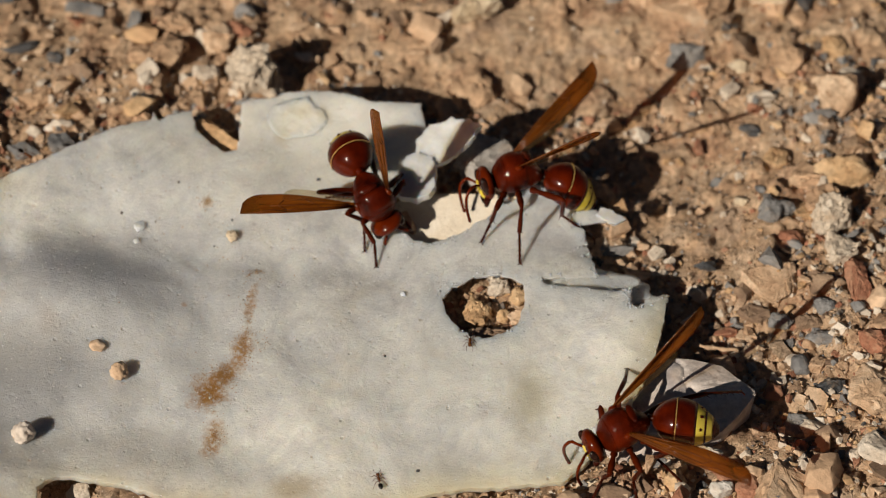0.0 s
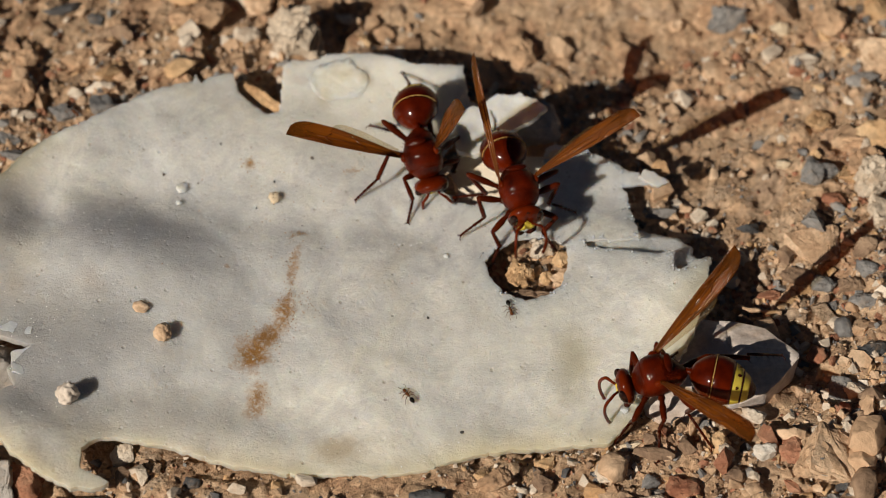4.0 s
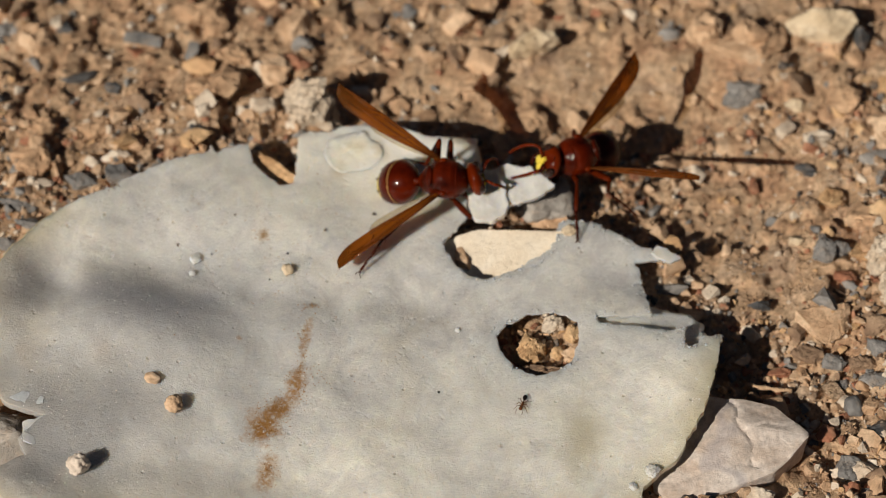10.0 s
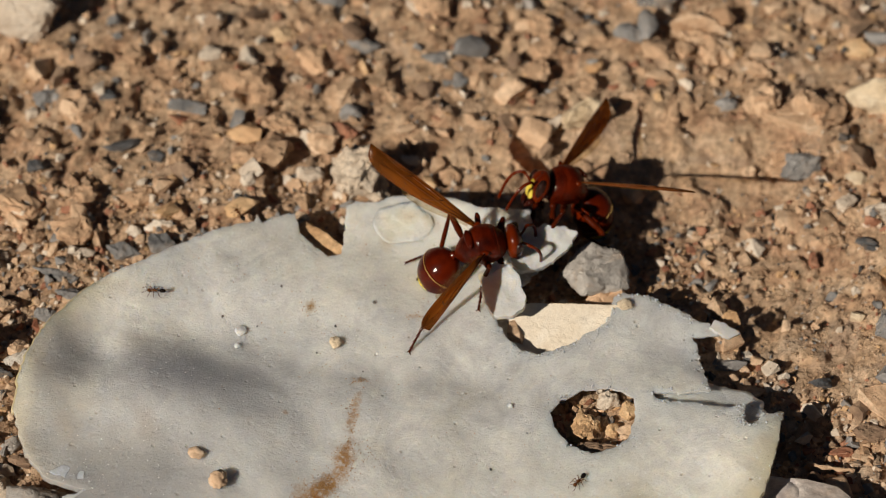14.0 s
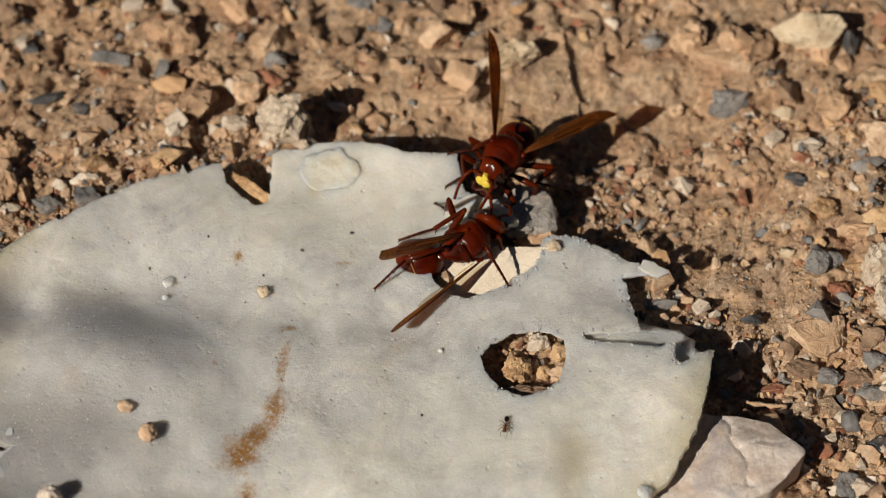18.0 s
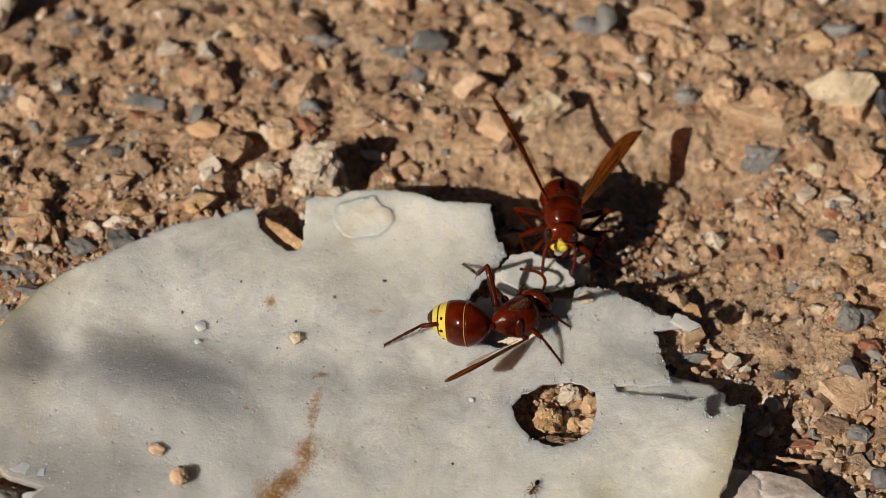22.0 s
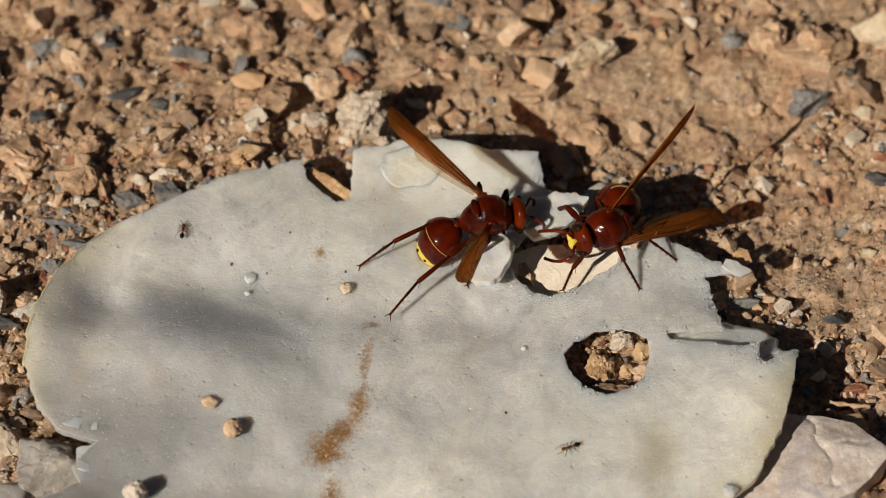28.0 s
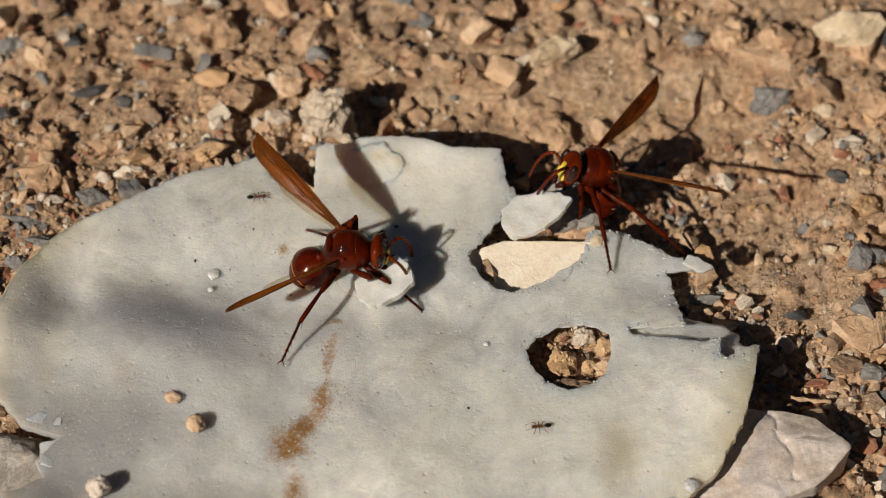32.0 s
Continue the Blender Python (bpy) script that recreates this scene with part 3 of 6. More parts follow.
def build_slice():
    far = ragged(RIM_FAR, 0.6, 0.35, 1.0)
    cut = ragged(RIM_TORN, 0.55, 0.7, 2.0)
    near = ragged(RIM_NEAR, 0.7, 0.45, 3.0)
    hole = ragged(HOLE + HOLE[:1], 0.5, 0.5, 4.0)
    soft = np.array(far[:54] + near)
    torn = set(cut + hole)
    frayed = np.array(cut + hole)
    bm = sheet(far + cut + near, [hole], slice_top, lambda x, y: 2.3 - 1.8 * math.exp(-((frayed - (x, y)) ** 2).sum(1).min() / 16) - 1.1 * math.exp(-((soft - (x, y)) ** 2).sum(1).min() / 9) * (1 - math.exp(-((frayed - (x, y)) ** 2).sum(1).min() / 16)) + 0.2 * noise.noise(Vector((x, y, 0)) * 0.2), 0.9,
               drop=lambda x, y: 0.12 if min((x - p[0]) ** 2 + (y - p[1]) ** 2 for p in torn) < 0.3 else 0.06)
    tint = bm.verts.layers.float.new("rim")
    for v in bm.verts:
        d = math.sqrt(((soft - (v.co.x / MM, v.co.y / MM)) ** 2).sum(1).min())
        v[tint] = (0.72 + 0.15 / (1 + math.exp((40 - v.co.x / MM) / 8))) * math.exp(-(d / 3.2) ** 1.3)
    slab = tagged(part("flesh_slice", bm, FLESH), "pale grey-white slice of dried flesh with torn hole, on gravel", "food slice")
    slab.data.set_sharp_from_angle(angle=radians(42))
    bm = bmesh.new()
    rim_roll(bm, far[:52], 0.5)
    part("rind", bm, RIND, slab, "thin yellowish rind")
    # a lower layer shows in the narrow tear
    low = [(51.5, 5.0), (54.0, -0.7), (60.0, -3.2), (66.5, -4.4), (70.4, -2.6), (70.2, 1.0), (68.2, 3.4), (62.0, 5.6)]
    bm = sheet(ragged(low + low[:1], 0.6, 0.5, 8.0), [], lambda x, y: slice_top(x, y) - 1.6 - 0.05 * max(0.0, x - 58), lambda x, y: 0.7, 0.9)
    part("under_layer", bm, FLESH, slab)
    rng = random.Random(12)
    disc = []
    for k in range(40):
        a = 2 * math.pi * k / 40
        r = 4.5 * (1 + 0.05 * math.cos(2 * a + 0.6)) + 1.1 * noise.noise(Vector((math.cos(a) * 1.5, math.sin(a) * 1.5, 4.0)))
        disc.append((13.8 + r * math.cos(a), 36.8 + r * 0.96 * math.sin(a)))

    def flake_top(x, y):
        lift = 0.13 - 0.012 * (x - 13.8) - 0.012 * (y - 36.8)
        return slice_top(x, y) + lift + 0.12 * noise.noise(Vector((x, y, 3)) * 0.6) + 0.10 * noise.noise(Vector((x, y, 8)) * 1.7)

    bm = sheet(ragged(disc + disc[:1], 0.4, 0.2, 7.0), [], flake_top, lambda x, y: 2.2, 0.45)
    part("loose_patch", bm, FLESH, slab, "round loose cream flake of dried flesh")
    bm = bmesh.new()
    spots = []
    for line, n in ((cut, 420), (hole, 90)):
        for _ in range(n):
            x, y = rng.choice(line)
            x, y = x + rng.gauss(0, 0.8), y + rng.gauss(0, 0.8)
            if inside(x, y, SLICE_EDGE) and not inside(x, y, HOLE):
                spots.append((x, y, slice_top(x, y)))
    crumb_lumps(bm, spots, rng, 0.05, 0.26)
    tagged(part("crumb_fringe", bm, TORN, slab, "white crumbs on the torn edges"), kind="stuff")
    bm = bmesh.new()
    spots = []
    while len(spots) < 1500:
        x, y = rng.uniform(-42, 70), rng.uniform(-40, 38)
        if inside(x, y, SLICE_EDGE) and not inside(x, y, HOLE):
            spots.append((x, y, slice_top(x, y)))
    crumb_lumps(bm, spots, rng, 0.04, 0.14)
    tagged(part("fleck_layer", bm, BEAD, slab, "tiny pale flecks stuck on the surface"), kind="stuff")
    bm = bmesh.new()
    spots = [(x, y, slice_top(x, y)) for x, y in ((-14.6, 17.4), (-9.0, 15.8), (3.4, 15.4), (-5.3, 23.0), (0.5, 10.2), (7.8, 6.6), (27.5, -12.5), (32.0, -34.5), (17.5, 24.0), (9.5, 20.0))]
    crumb_lumps(bm, spots, rng, 0.18, 0.4)
    tagged(part("dark_specks", bm, DARK, slab, "dark specks of grit"), kind="stuff")
    bm = bmesh.new()
    spots = []
    for x, y, rx, ry, n in ((0.3, -18.5, 3.0, 4.0, 260), (5.2, -11.0, 1.8, 4.0, 240), (2.6, -15.5, 1.8, 2.6, 150), (6.2, -2.5, 1.1, 5.5, 90), (1.0, -27.5, 1.6, 3.0, 110), (7.0, 4.5, 1.6, 0.8, 40), (-0.6, 19.1, 1.2, 1.3, 40), (9.0, -10.0, 1.8, 2.6, 26), (16.0, 17.5, 2.4, 0.8, 24), (2.0, 13.0, 6.0, 7.0, 30), (8.0, 14.0, 28.0, 22.0, 60), (28.0, -8.0, 24.0, 20.0, 26), (-12.0, 22.0, 16.0, 8.0, 24)):
        for _ in range(n):
            px, py = x + rng.gauss(0, rx * 0.5), y + rng.gauss(0, ry * 0.5)
            if inside(px, py, SLICE_EDGE) and not inside(px, py, HOLE):
                spots.append((px, py, slice_top(px, py)))
    crumb_lumps(bm, spots, rng, 0.04, 0.12)
    tagged(part("sand", bm, SAND, slab, "rusty brown sand stuck on the surface"), kind="stuff")


SLICE_EDGE = RIM_FAR + RIM_TORN + RIM_NEAR
build_slice()


# ---- stones ----
def hull(bm, rng, sx, sy, sz, count, at=(0, 0, 0), turn=0.0, tilt=0.0, boxy=0.45):
    """Adds the convex hull of a cloud of points to bm: an angular stone with half sizes in mm."""
    m = Matrix.Translation(Vector(at)) @ Euler((tilt, tilt * 0.6, turn)).to_matrix().to_4x4()
    vs = []
    for _ in range(count):
        d = Vector((rng.gauss(0, 1), rng.gauss(0, 1), rng.gauss(0, 1))).normalized()
        k = 1 / (max(abs(d.x), abs(d.y), abs(d.z)) ** boxy) * rng.uniform(0.86, 1.0)
        vs.append(bm.verts.new((m @ Vector((d.x * sx * k, d.y * sy * k, d.z * sz * k))) * MM))
    made = bmesh.ops.convex_hull(bm, input=vs)
    bmesh.ops.delete(bm, geom=list({g for g in made["geom_interior"] + made["geom_unused"] if isinstance(g, bmesh.types.BMVert)}), context="VERTS")


def stone_mesh(sx, sy, sz, seed, name, material, points=16, rough=0.0, boxy=0.45):
    rng = random.Random(seed)
    bm = bmesh.new()
    hull(bm, rng, sx, sy, sz, points, boxy=boxy)
    size = min(sx, sy, sz)
    if rough >= 0:
        bmesh.ops.bevel(bm, geom=list(bm.edges), offset=0.12 * size * MM, segments=1, affect="EDGES", profile=0.6, clamp_overlap=True)
        bmesh.ops.triangulate(bm, faces=bm.faces)
        bmesh.ops.subdivide_edges(bm, edges=[e for e in bm.edges if e.calc_length() > size * 0.45 * MM], cuts=1, use_grid_fill=True)
        bmesh.ops.triangulate(bm, faces=bm.faces)
        bmesh.ops.subdivide_edges(bm, edges=[e for e in bm.edges if e.calc_length() > size * 0.35 * MM], cuts=1, use_grid_fill=True)
        bm.normal_update()
        if size > 1.3 and name == "stone":
            bmesh.ops.triangulate(bm, faces=bm.faces)
            bmesh.ops.subdivide_edges(bm, edges=[e for e in bm.edges if e.calc_length() > size * 0.2 * MM], cuts=1, use_grid_fill=True)
            bm.normal_update()
            for v in bm.verts:
                p = v.co / MM * (1.5 / size)
                chip = noise.voronoi(p + Vector((seed, 0, 0)))[0]
                v.co += v.normal * MM * size * (0.25 * rough * (chip[1] - chip[0] - 0.3) + 0.12 * rough * noise.noise(p * 5.0))
        for v in bm.verts:
            p = v.co / MM
            v.co += v.normal * MM * size * ((0.07 + rough * 0.16) * lumpy(p.x + seed, p.y, p.z, 1.6 / size, 2) + (0.03 + 0.09 * rough) * noise.noise(p * 4.5 / size))
    me = mesh_of(bm, name, material, True)
    me.set_sharp_from_angle(angle=radians(32))
    return me


def stone(x, y, sx, sy, sz, turn, material, label, z=None, rough=0.4, boxy=0.45, seed=None, tilt=0.0, category="stone", name="stone", points=16):
    """A stone at (x, y) mm with half sizes in mm, sunk a little into the soil."""
    seed = seed if seed is not None else int(abs(x * 131 + y * 71)) + 7
    ob = new(name, stone_mesh(sx, sy, sz, seed, name, material, points, rough, boxy))
    if z is None:
        y += 0.8 * stone_pit(x, y)
        z = soil_height(x, y) + sz * 0.55
    ob.matrix_basis = pose(x * MM, y * MM, z * MM, tilt, tilt * 0.4, turn)
    return tagged(ob, label, category)


# ---- hornets ----
def ring_body(bm, rows, seg=20, mat=0, axis_z=None):
    """A closed body of elliptical rings: rows of x, centre z, half width, half height (mm)."""
    rings = []
    for x, z, w, h in rows:
        rings.append([bm.verts.new((x * MM, w * math.cos(a) * MM, (z + h * math.sin(a)) * MM)) for a in (2 * math.pi * k / seg for k in range(seg))])
    for r0, r1 in zip(rings, rings[1:]):
        for k in range(seg):
            f = bm.faces.new((r0[k], r0[(k + 1) % seg], r1[(k + 1) % seg], r1[k]))
            f.material_index = mat
    for r, flip in ((rings[0], False), (rings[-1], True)):
        f = bm.faces.new(r if flip else list(reversed(r)))
        f.material_index = mat
    bmesh.ops.recalc_face_normals(bm, faces=bm.faces)
    return rings


def ball(bm, at, half, turn=(0, 0, 0), seg=16):
    m = Matrix.Translation(Vector(at) * MM) @ Euler([radians(a) for a in turn]).to_matrix().to_4x4() @ Matrix.Diagonal((*(v * MM for v in half), 1))
    bmesh.ops.create_uvsphere(bm, u_segments=seg, v_segments=seg // 2 + 2, radius=1.0, matrix=m)


def tube(bm, points, radii, seg=8):
    """A tapered tube through points (mm)."""
    rings = []
    for i, (p, r) in enumerate(zip(points, radii)):
        a, b = Vector(points[max(0, i - 1)]), Vector(points[min(len(points) - 1, i + 1)])
        turn = (b - a).to_track_quat("Z", "Y").to_matrix()
        rings.append([bm.verts.new((Vector(p) + turn @ Vector((r * math.cos(t), r * math.sin(t), 0))) * MM) for t in (2 * math.pi * k / seg for k in range(seg))])
    for r0, r1 in zip(rings, rings[1:]):
        for k in range(seg):
            bm.faces.new((r0[k], r0[(k + 1) % seg], r1[(k + 1) % seg], r1[k]))
    bm.faces.new(list(reversed(rings[0])))
    bm.faces.new(rings[-1])


NECK, WAIST, WING_ROOT = Vector((4.2, 0, 0.2)), Vector((-4.75, 0, -0.85)), Vector((-0.35, 2.9, 2.3))
HIPS = {"f": Vector((2.4, 1.5, -2.4)), "m": Vector((0.2, 1.8, -2.7)), "h": Vector((-2.0, 1.7, -2.6))}
BONES = {"f": (4.6, 4.0, 4.0), "m": (5.4, 5.0, 5.2), "h": (6.6, 6.6, 7.0)}


def squat(name, bm, *rest, **more):
    """A part of the thorax, which is short for its width."""
    for v in bm.verts:
        v.co.x *= 0.9
    return part(name, bm, *rest, **more)


def fine_rows(rows, n=4):
    """Runs a smooth line through the rows of ring_body, n steps to each."""
    rows = [np.array(r) for r in rows]
    rows = [2 * rows[0] - rows[1]] + rows + [2 * rows[-1] - rows[-2]]
    out = []
    for a, b, c, d in zip(rows, rows[1:], rows[2:], rows[3:]):
        out += [tuple(0.5 * (2 * b + (c - a) * u + (2 * a - 5 * b + 4 * c - d) * u * u + (3 * b - a - 3 * c + d) * u ** 3)) for u in (k / n for k in range(n))]
    return out + [tuple(rows[-2])]


def build_thorax(root):
    bm = bmesh.new()
    ring_body(bm, fine_rows([(-5.1, -0.9, 0.35, 0.35), (-4.7, -0.8, 0.9, 0.85), (-4.0, -0.55, 1.7, 1.6), (-3.2, -0.3, 2.25, 2.2), (-2.3, 0.0, 2.6, 2.65), (-1.4, 0.25, 2.95, 3.05), (-0.6, 0.33, 3.12, 3.22),
                   (0.2, 0.35, 3.2, 3.3), (1.4, 0.25, 3.15, 3.2), (2.1, 0.1, 2.98, 3.0), (2.7, -0.05, 2.7, 2.7), (3.5, -0.2, 2.1, 2.1), (4.2, -0.2, 1.2, 1.2)]), 44)
    for v in bm.verts:
        p = v.co / MM
        groove = math.exp(-((p.x + 1.9) / 0.28) ** 2) * 0.5 + math.exp(-((p.x - 2.6) / 0.25) ** 2) * 0.3 + math.exp(-((p.x + 3.1) / 0.22) ** 2) * 0.4 + (math.exp(-(p.y / 0.16) ** 2) * 0.18 if p.z > 1 and p.x < 2.4 else 0) + (math.exp(-((abs(p.y) - 1.7) / 0.16) ** 2) * 0.14 if p.z > 1 else 0)
        side = math.exp(-((p.z + 0.3) / 0.5) ** 2) * 0.18 if abs(p.y) > 2 else 0.0
        v.co *= 1 - (groove + side) * 0.04 + 0.012 * noise.noise(p * 1.7) + 0.003 * noise.noise(p * 5.0)
    thorax = squat("thorax", bm, THORAX_RED, root)
    bm = bmesh.new()
    ring_body(bm, fine_rows([(2.25, 0.06, 2.90, 2.92), (2.45, 0.05, 2.88, 2.90), (2.9, -0.06, 2.62, 2.63), (3.6, -0.18, 2.08, 2.1), (4.15, -0.2, 1.4, 1.4)]), 32)
    squat("collar", bm, THORAX_RED, thorax)
    bm = bmesh.new()
    ball(bm, (-2.5, 0, 2.75), (0.75, 1.8, 0.45), (0, -22, 0))
    squat("scutellum", bm, THORAX_RED, thorax)
    for s in (1, -1):
        bm = bmesh.new()
        ball(bm, (-0.2, s * 2.75, 2.05), (0.8, 0.5, 0.42), (0, 0, s * 10), 12)
        squat("wing_scale", bm, RED_LIGHT, thorax)
    bm = bmesh.new()
    rng = random.Random(4)
    for _ in range(650):
        d = Vector((rng.uniform(-1, 1), rng.uniform(-1, 1), rng.uniform(-0.2, 1))).normalized()
        p = Vector((d.x * 4.2, d.y * 3.2, 0.25 + d.z * 3.3)) * 0.98
        q = p + (d + Vector((-0.5, 0, 0.1))).normalized() * rng.uniform(0.4, 0.85)
        a = d.cross(Vector((0.3, 0.5, 0.2))).normalized() * 0.014
        bm.faces.new([bm.verts.new(v * MM) for v in (p - a, p + a, q)])
    squat("hairs", bm, RED_LIGHT, thorax, "short tawny hairs", smooth=False)
    return thorax


def build_head(root):
    """Its origin is the neck; the face is a broad upright shield that looks forwards."""
    bm = bmesh.new()
    ring_body(bm, [(-0.35, 0.0, 0.7, 0.7), (-0.1, -0.2, 1.9, 1.8), (0.25, -0.45, 2.6, 2.5), (0.75, -0.65, 2.85, 2.8), (1.25, -0.8, 2.75, 2.75), (1.7, -0.9, 2.3, 2.4), (2.05, -1.0, 1.6, 1.8), (2.2, -1.05, 0.7, 0.9)], 28)
    for v in bm.verts:
        p = v.co / MM
        v.co.x -= MM * 0.35 * math.exp(-(p.y / 0.22) ** 2) if p.x > 1.5 and p.z > -0.2 else 0
    head = part("head", bm, RED_LIGHT, root)
    for s in (1, -1):
        bm = bmesh.new()
        ball(bm, (1.28, s * 2.0, -0.45), (0.85, 0.82, 1.75), (0, 8, s * 24))
        part("compound_eye", bm, BLACK_EYE, head, "dark glossy eye")
        bm = bmesh.new()
        tube(bm, [(1.5, s * 1.35, -2.7), (1.95, s * 1.3, -3.4), (2.1, s * 0.75, -4.1), (2.0, s * 0.1, -4.3)], [0.6, 0.55, 0.4, 0.14], 10)
        part("mandible", bm, RED_DARK, head)
        bm = bmesh.new()
        tube(bm, [(2.05, s * 0.5, -0.6), (2.8, s * 1.2, 0.0), (3.4, s * 2.0, 0.35)], [0.2, 0.22, 0.27], 8)
        scape = part("antenna", bm, RED_LIGHT, head, "orange-brown jointed antenna")
        bm = bmesh.new()
        pts = [(3.4 + 0.5 * k - 0.028 * k * k, s * (2.0 + 0.2 * k - 0.02 * k * k), 0.35 - 0.08 * k - 0.06 * k * k) for k in range(10)]
        tube(bm, [p for q, r in zip(pts, pts[1:]) for p in (q, tuple(a * 0.15 + b * 0.85 for a, b in zip(q, r)))] + pts[-1:], [0.28 if k % 2 else 0.24 for k in range(18)] + [0.15], 8)
        part("flagellum", bm, RED_LIGHT, scape)
    bm = bmesh.new()
    for s in (1, -1):
        ball(bm, (1.98, s * 0.52, -2.05), (0.5, 0.92, 1.0), (0, 14, 0), 16)
    part("clypeus", bm, YELLOW, head, "bright yellow two-lobed face plate")
    bm = bmesh.new()
    bmesh.ops.create_cone(bm, cap_ends=True, segments=3, radius1=1.1 * MM, radius2=0.8 * MM, depth=0.5 * MM,
                          matrix=Matrix.Translation(Vector((2.2, 0, -0.6)) * MM) @ Euler((0, radians(82), 0)).to_matrix().to_4x4())
    part("face_mark", bm, YELLOW, head, "yellow wedge between the antennae", smooth=False)
    for y, z in ((0, 1.75), (0.32, 1.55), (-0.32, 1.55)):
        bm = bmesh.new()
        ball(bm, (1.3, y, z), (0.17, 0.17, 0.17), seg=8)
        part("simple_eye", bm, BLACK_EYE, head)
    return head


def build_gaster(root, dark_mark=True):
    """Its origin is the waist; it reaches backwards in overlapping plates."""
    def radius(u):
        return 3.75 * (math.sin(math.pi * min(1.0, (u * 0.95 + 0.025)) ** 0.85)) ** 0.68

    length, z = 10.2, -0.15
    cuts = [0.0, 0.35, 0.65, 0.79, 0.90, 0.96, 1.0]
    looks = [RED, RED, YELLOW, YELLOW, RED_DARK, RED_DARK]
    names = ["abdomen", "tergite", "yellow_tergite", "yellow_tergite", "tail_tergite", "tail_tip"]
    first = None
    for k, (a, b) in enumerate(zip(cuts, cuts[1:])):
        bm = bmesh.new()
        rows = []
        n = 7
        for i in range(n + 1):
            u = a - (0.02 if k else 0) + (b - a + (0.02 if k else 0)) * i / n
            grow = 1.0 + (0.022 * (i / n) if k < 5 else 0) - (0.03 if i == 0 and k else 0)
            sag = -1.7 * u * u
            r = max(0.12, radius(max(0.0, u))) * grow
            rows.append((-0.35 - u * length, z + sag, r, r * 0.92))
        if k < 5:
            x, zz, r, h = rows[-1]
            rows.append((x + 0.1, zz, r * 0.965, h * 0.965))
        ring_body(bm, rows, 26)
        if k == 0:
            tube(bm, [(0.5, 0, 0.1), (-0.2, 0, 0), (-0.6, 0, -0.1)], [0.55, 0.5, 0.9], 12)
        ob = part(names[k], bm, looks[k], first or root)
        first = first or ob
    # pale hind margin of the first plate and dark marks on the yellow band
    bm = bmesh.new()
    r = radius(0.35) * 1.028
    pts = [(-0.35 - 0.35 * length + 0.02, r * math.cos(t), z - 0.21 + r * 0.92 * math.sin(t)) for t in (math.pi * k / 20 for k in range(21))]
    tube(bm, pts, [0.06] * 21, 6)
    part("pale_band", bm, CREAM_LINE, first, "thin pale yellow line")
    for u0, u1 in ((0.778, 0.806),):
        bm = bmesh.new()
        rows = [(-0.35 - u * length, z - 1.7 * u * u, radius(u) * 1.026, radius(u) * 0.92 * 1.026) for u in (u0, (u0 + u1) / 2, u1)]
        ring_body(bm, [(rows[0][0], rows[0][1], rows[0][2] * 0.97, rows[0][3] * 0.97)] + rows + [(rows[2][0], rows[2][1], rows[2][2] * 0.97, rows[2][3] * 0.97)], 26)
        part("dark_band", bm, RED_DARK, first, "thin dark line across the yellow band")
    for y in (-1, 0, 1):
        bm = bmesh.new()
        u = 0.715
        r = radius(u) * 1.0
        a = radians(90 + y * 40)
        p = Vector((-0.35 - u * length, r * math.cos(a), z - 1.7 * u * u + r * 0.92 * math.sin(a)))
        d = Vector((0, math.cos(a), math.sin(a)))
        m = Matrix.Translation(p * MM) @ d.to_track_quat("Z", "X").to_matrix().to_4x4() @ Matrix.Diagonal((0.28 * MM if y else 0.5 * MM, 0.28 * MM, 0.14 * MM, 1))
        bmesh.ops.create_uvsphere(bm, u_segments=10, v_segments=6, radius=1, matrix=m)
        part("dark_mark", bm, RED_DARK, first)
    return first


def wing_outline(u, length, chord):
    """Leading and trailing edge (mm) at the fraction u of the wing."""
    lead = -0.10 * chord * math.sin(math.pi * u)
    wide = chord * (0.22 + 0.78 * math.sin(math.pi * 0.5 * min(1.0, u / 0.68)) ** 1.2) * (1.0 if u < 0.78 else math.sqrt(max(0.0, 1 - ((u - 0.78) / 0.22) ** 2)))
    return lead, lead + wide


def wing_mesh(length, chord, fold):
    bm = bmesh.new()
    rows, n, m = [], 26, 7
    for i in range(n + 1):
        u = i / n
        a, b = wing_outline(u, length, chord)
        row = []
        for j in range(m + 1):
            y = a + (b - a) * j / m
            z = fold * math.sin(j / m * 2.6) * (b - a) * 0.30 + 0.5 * u * u + 0.06 * math.sin(9 * u + 4 * j / m)
            row.append(bm.verts.new((u * length * MM, y * MM, z * MM)))
        rows.append(row)
    for r0, r1 in zip(rows, rows[1:]):
        for j in range(m):
            bm.faces.new((r0[j], r1[j], r1[j + 1], r0[j + 1]))
    bmesh.ops.recalc_face_normals(bm, faces=bm.faces)
    made = bmesh.ops.solidify(bm, geom=list(bm.faces), thickness=0.03 * MM)
    return bm


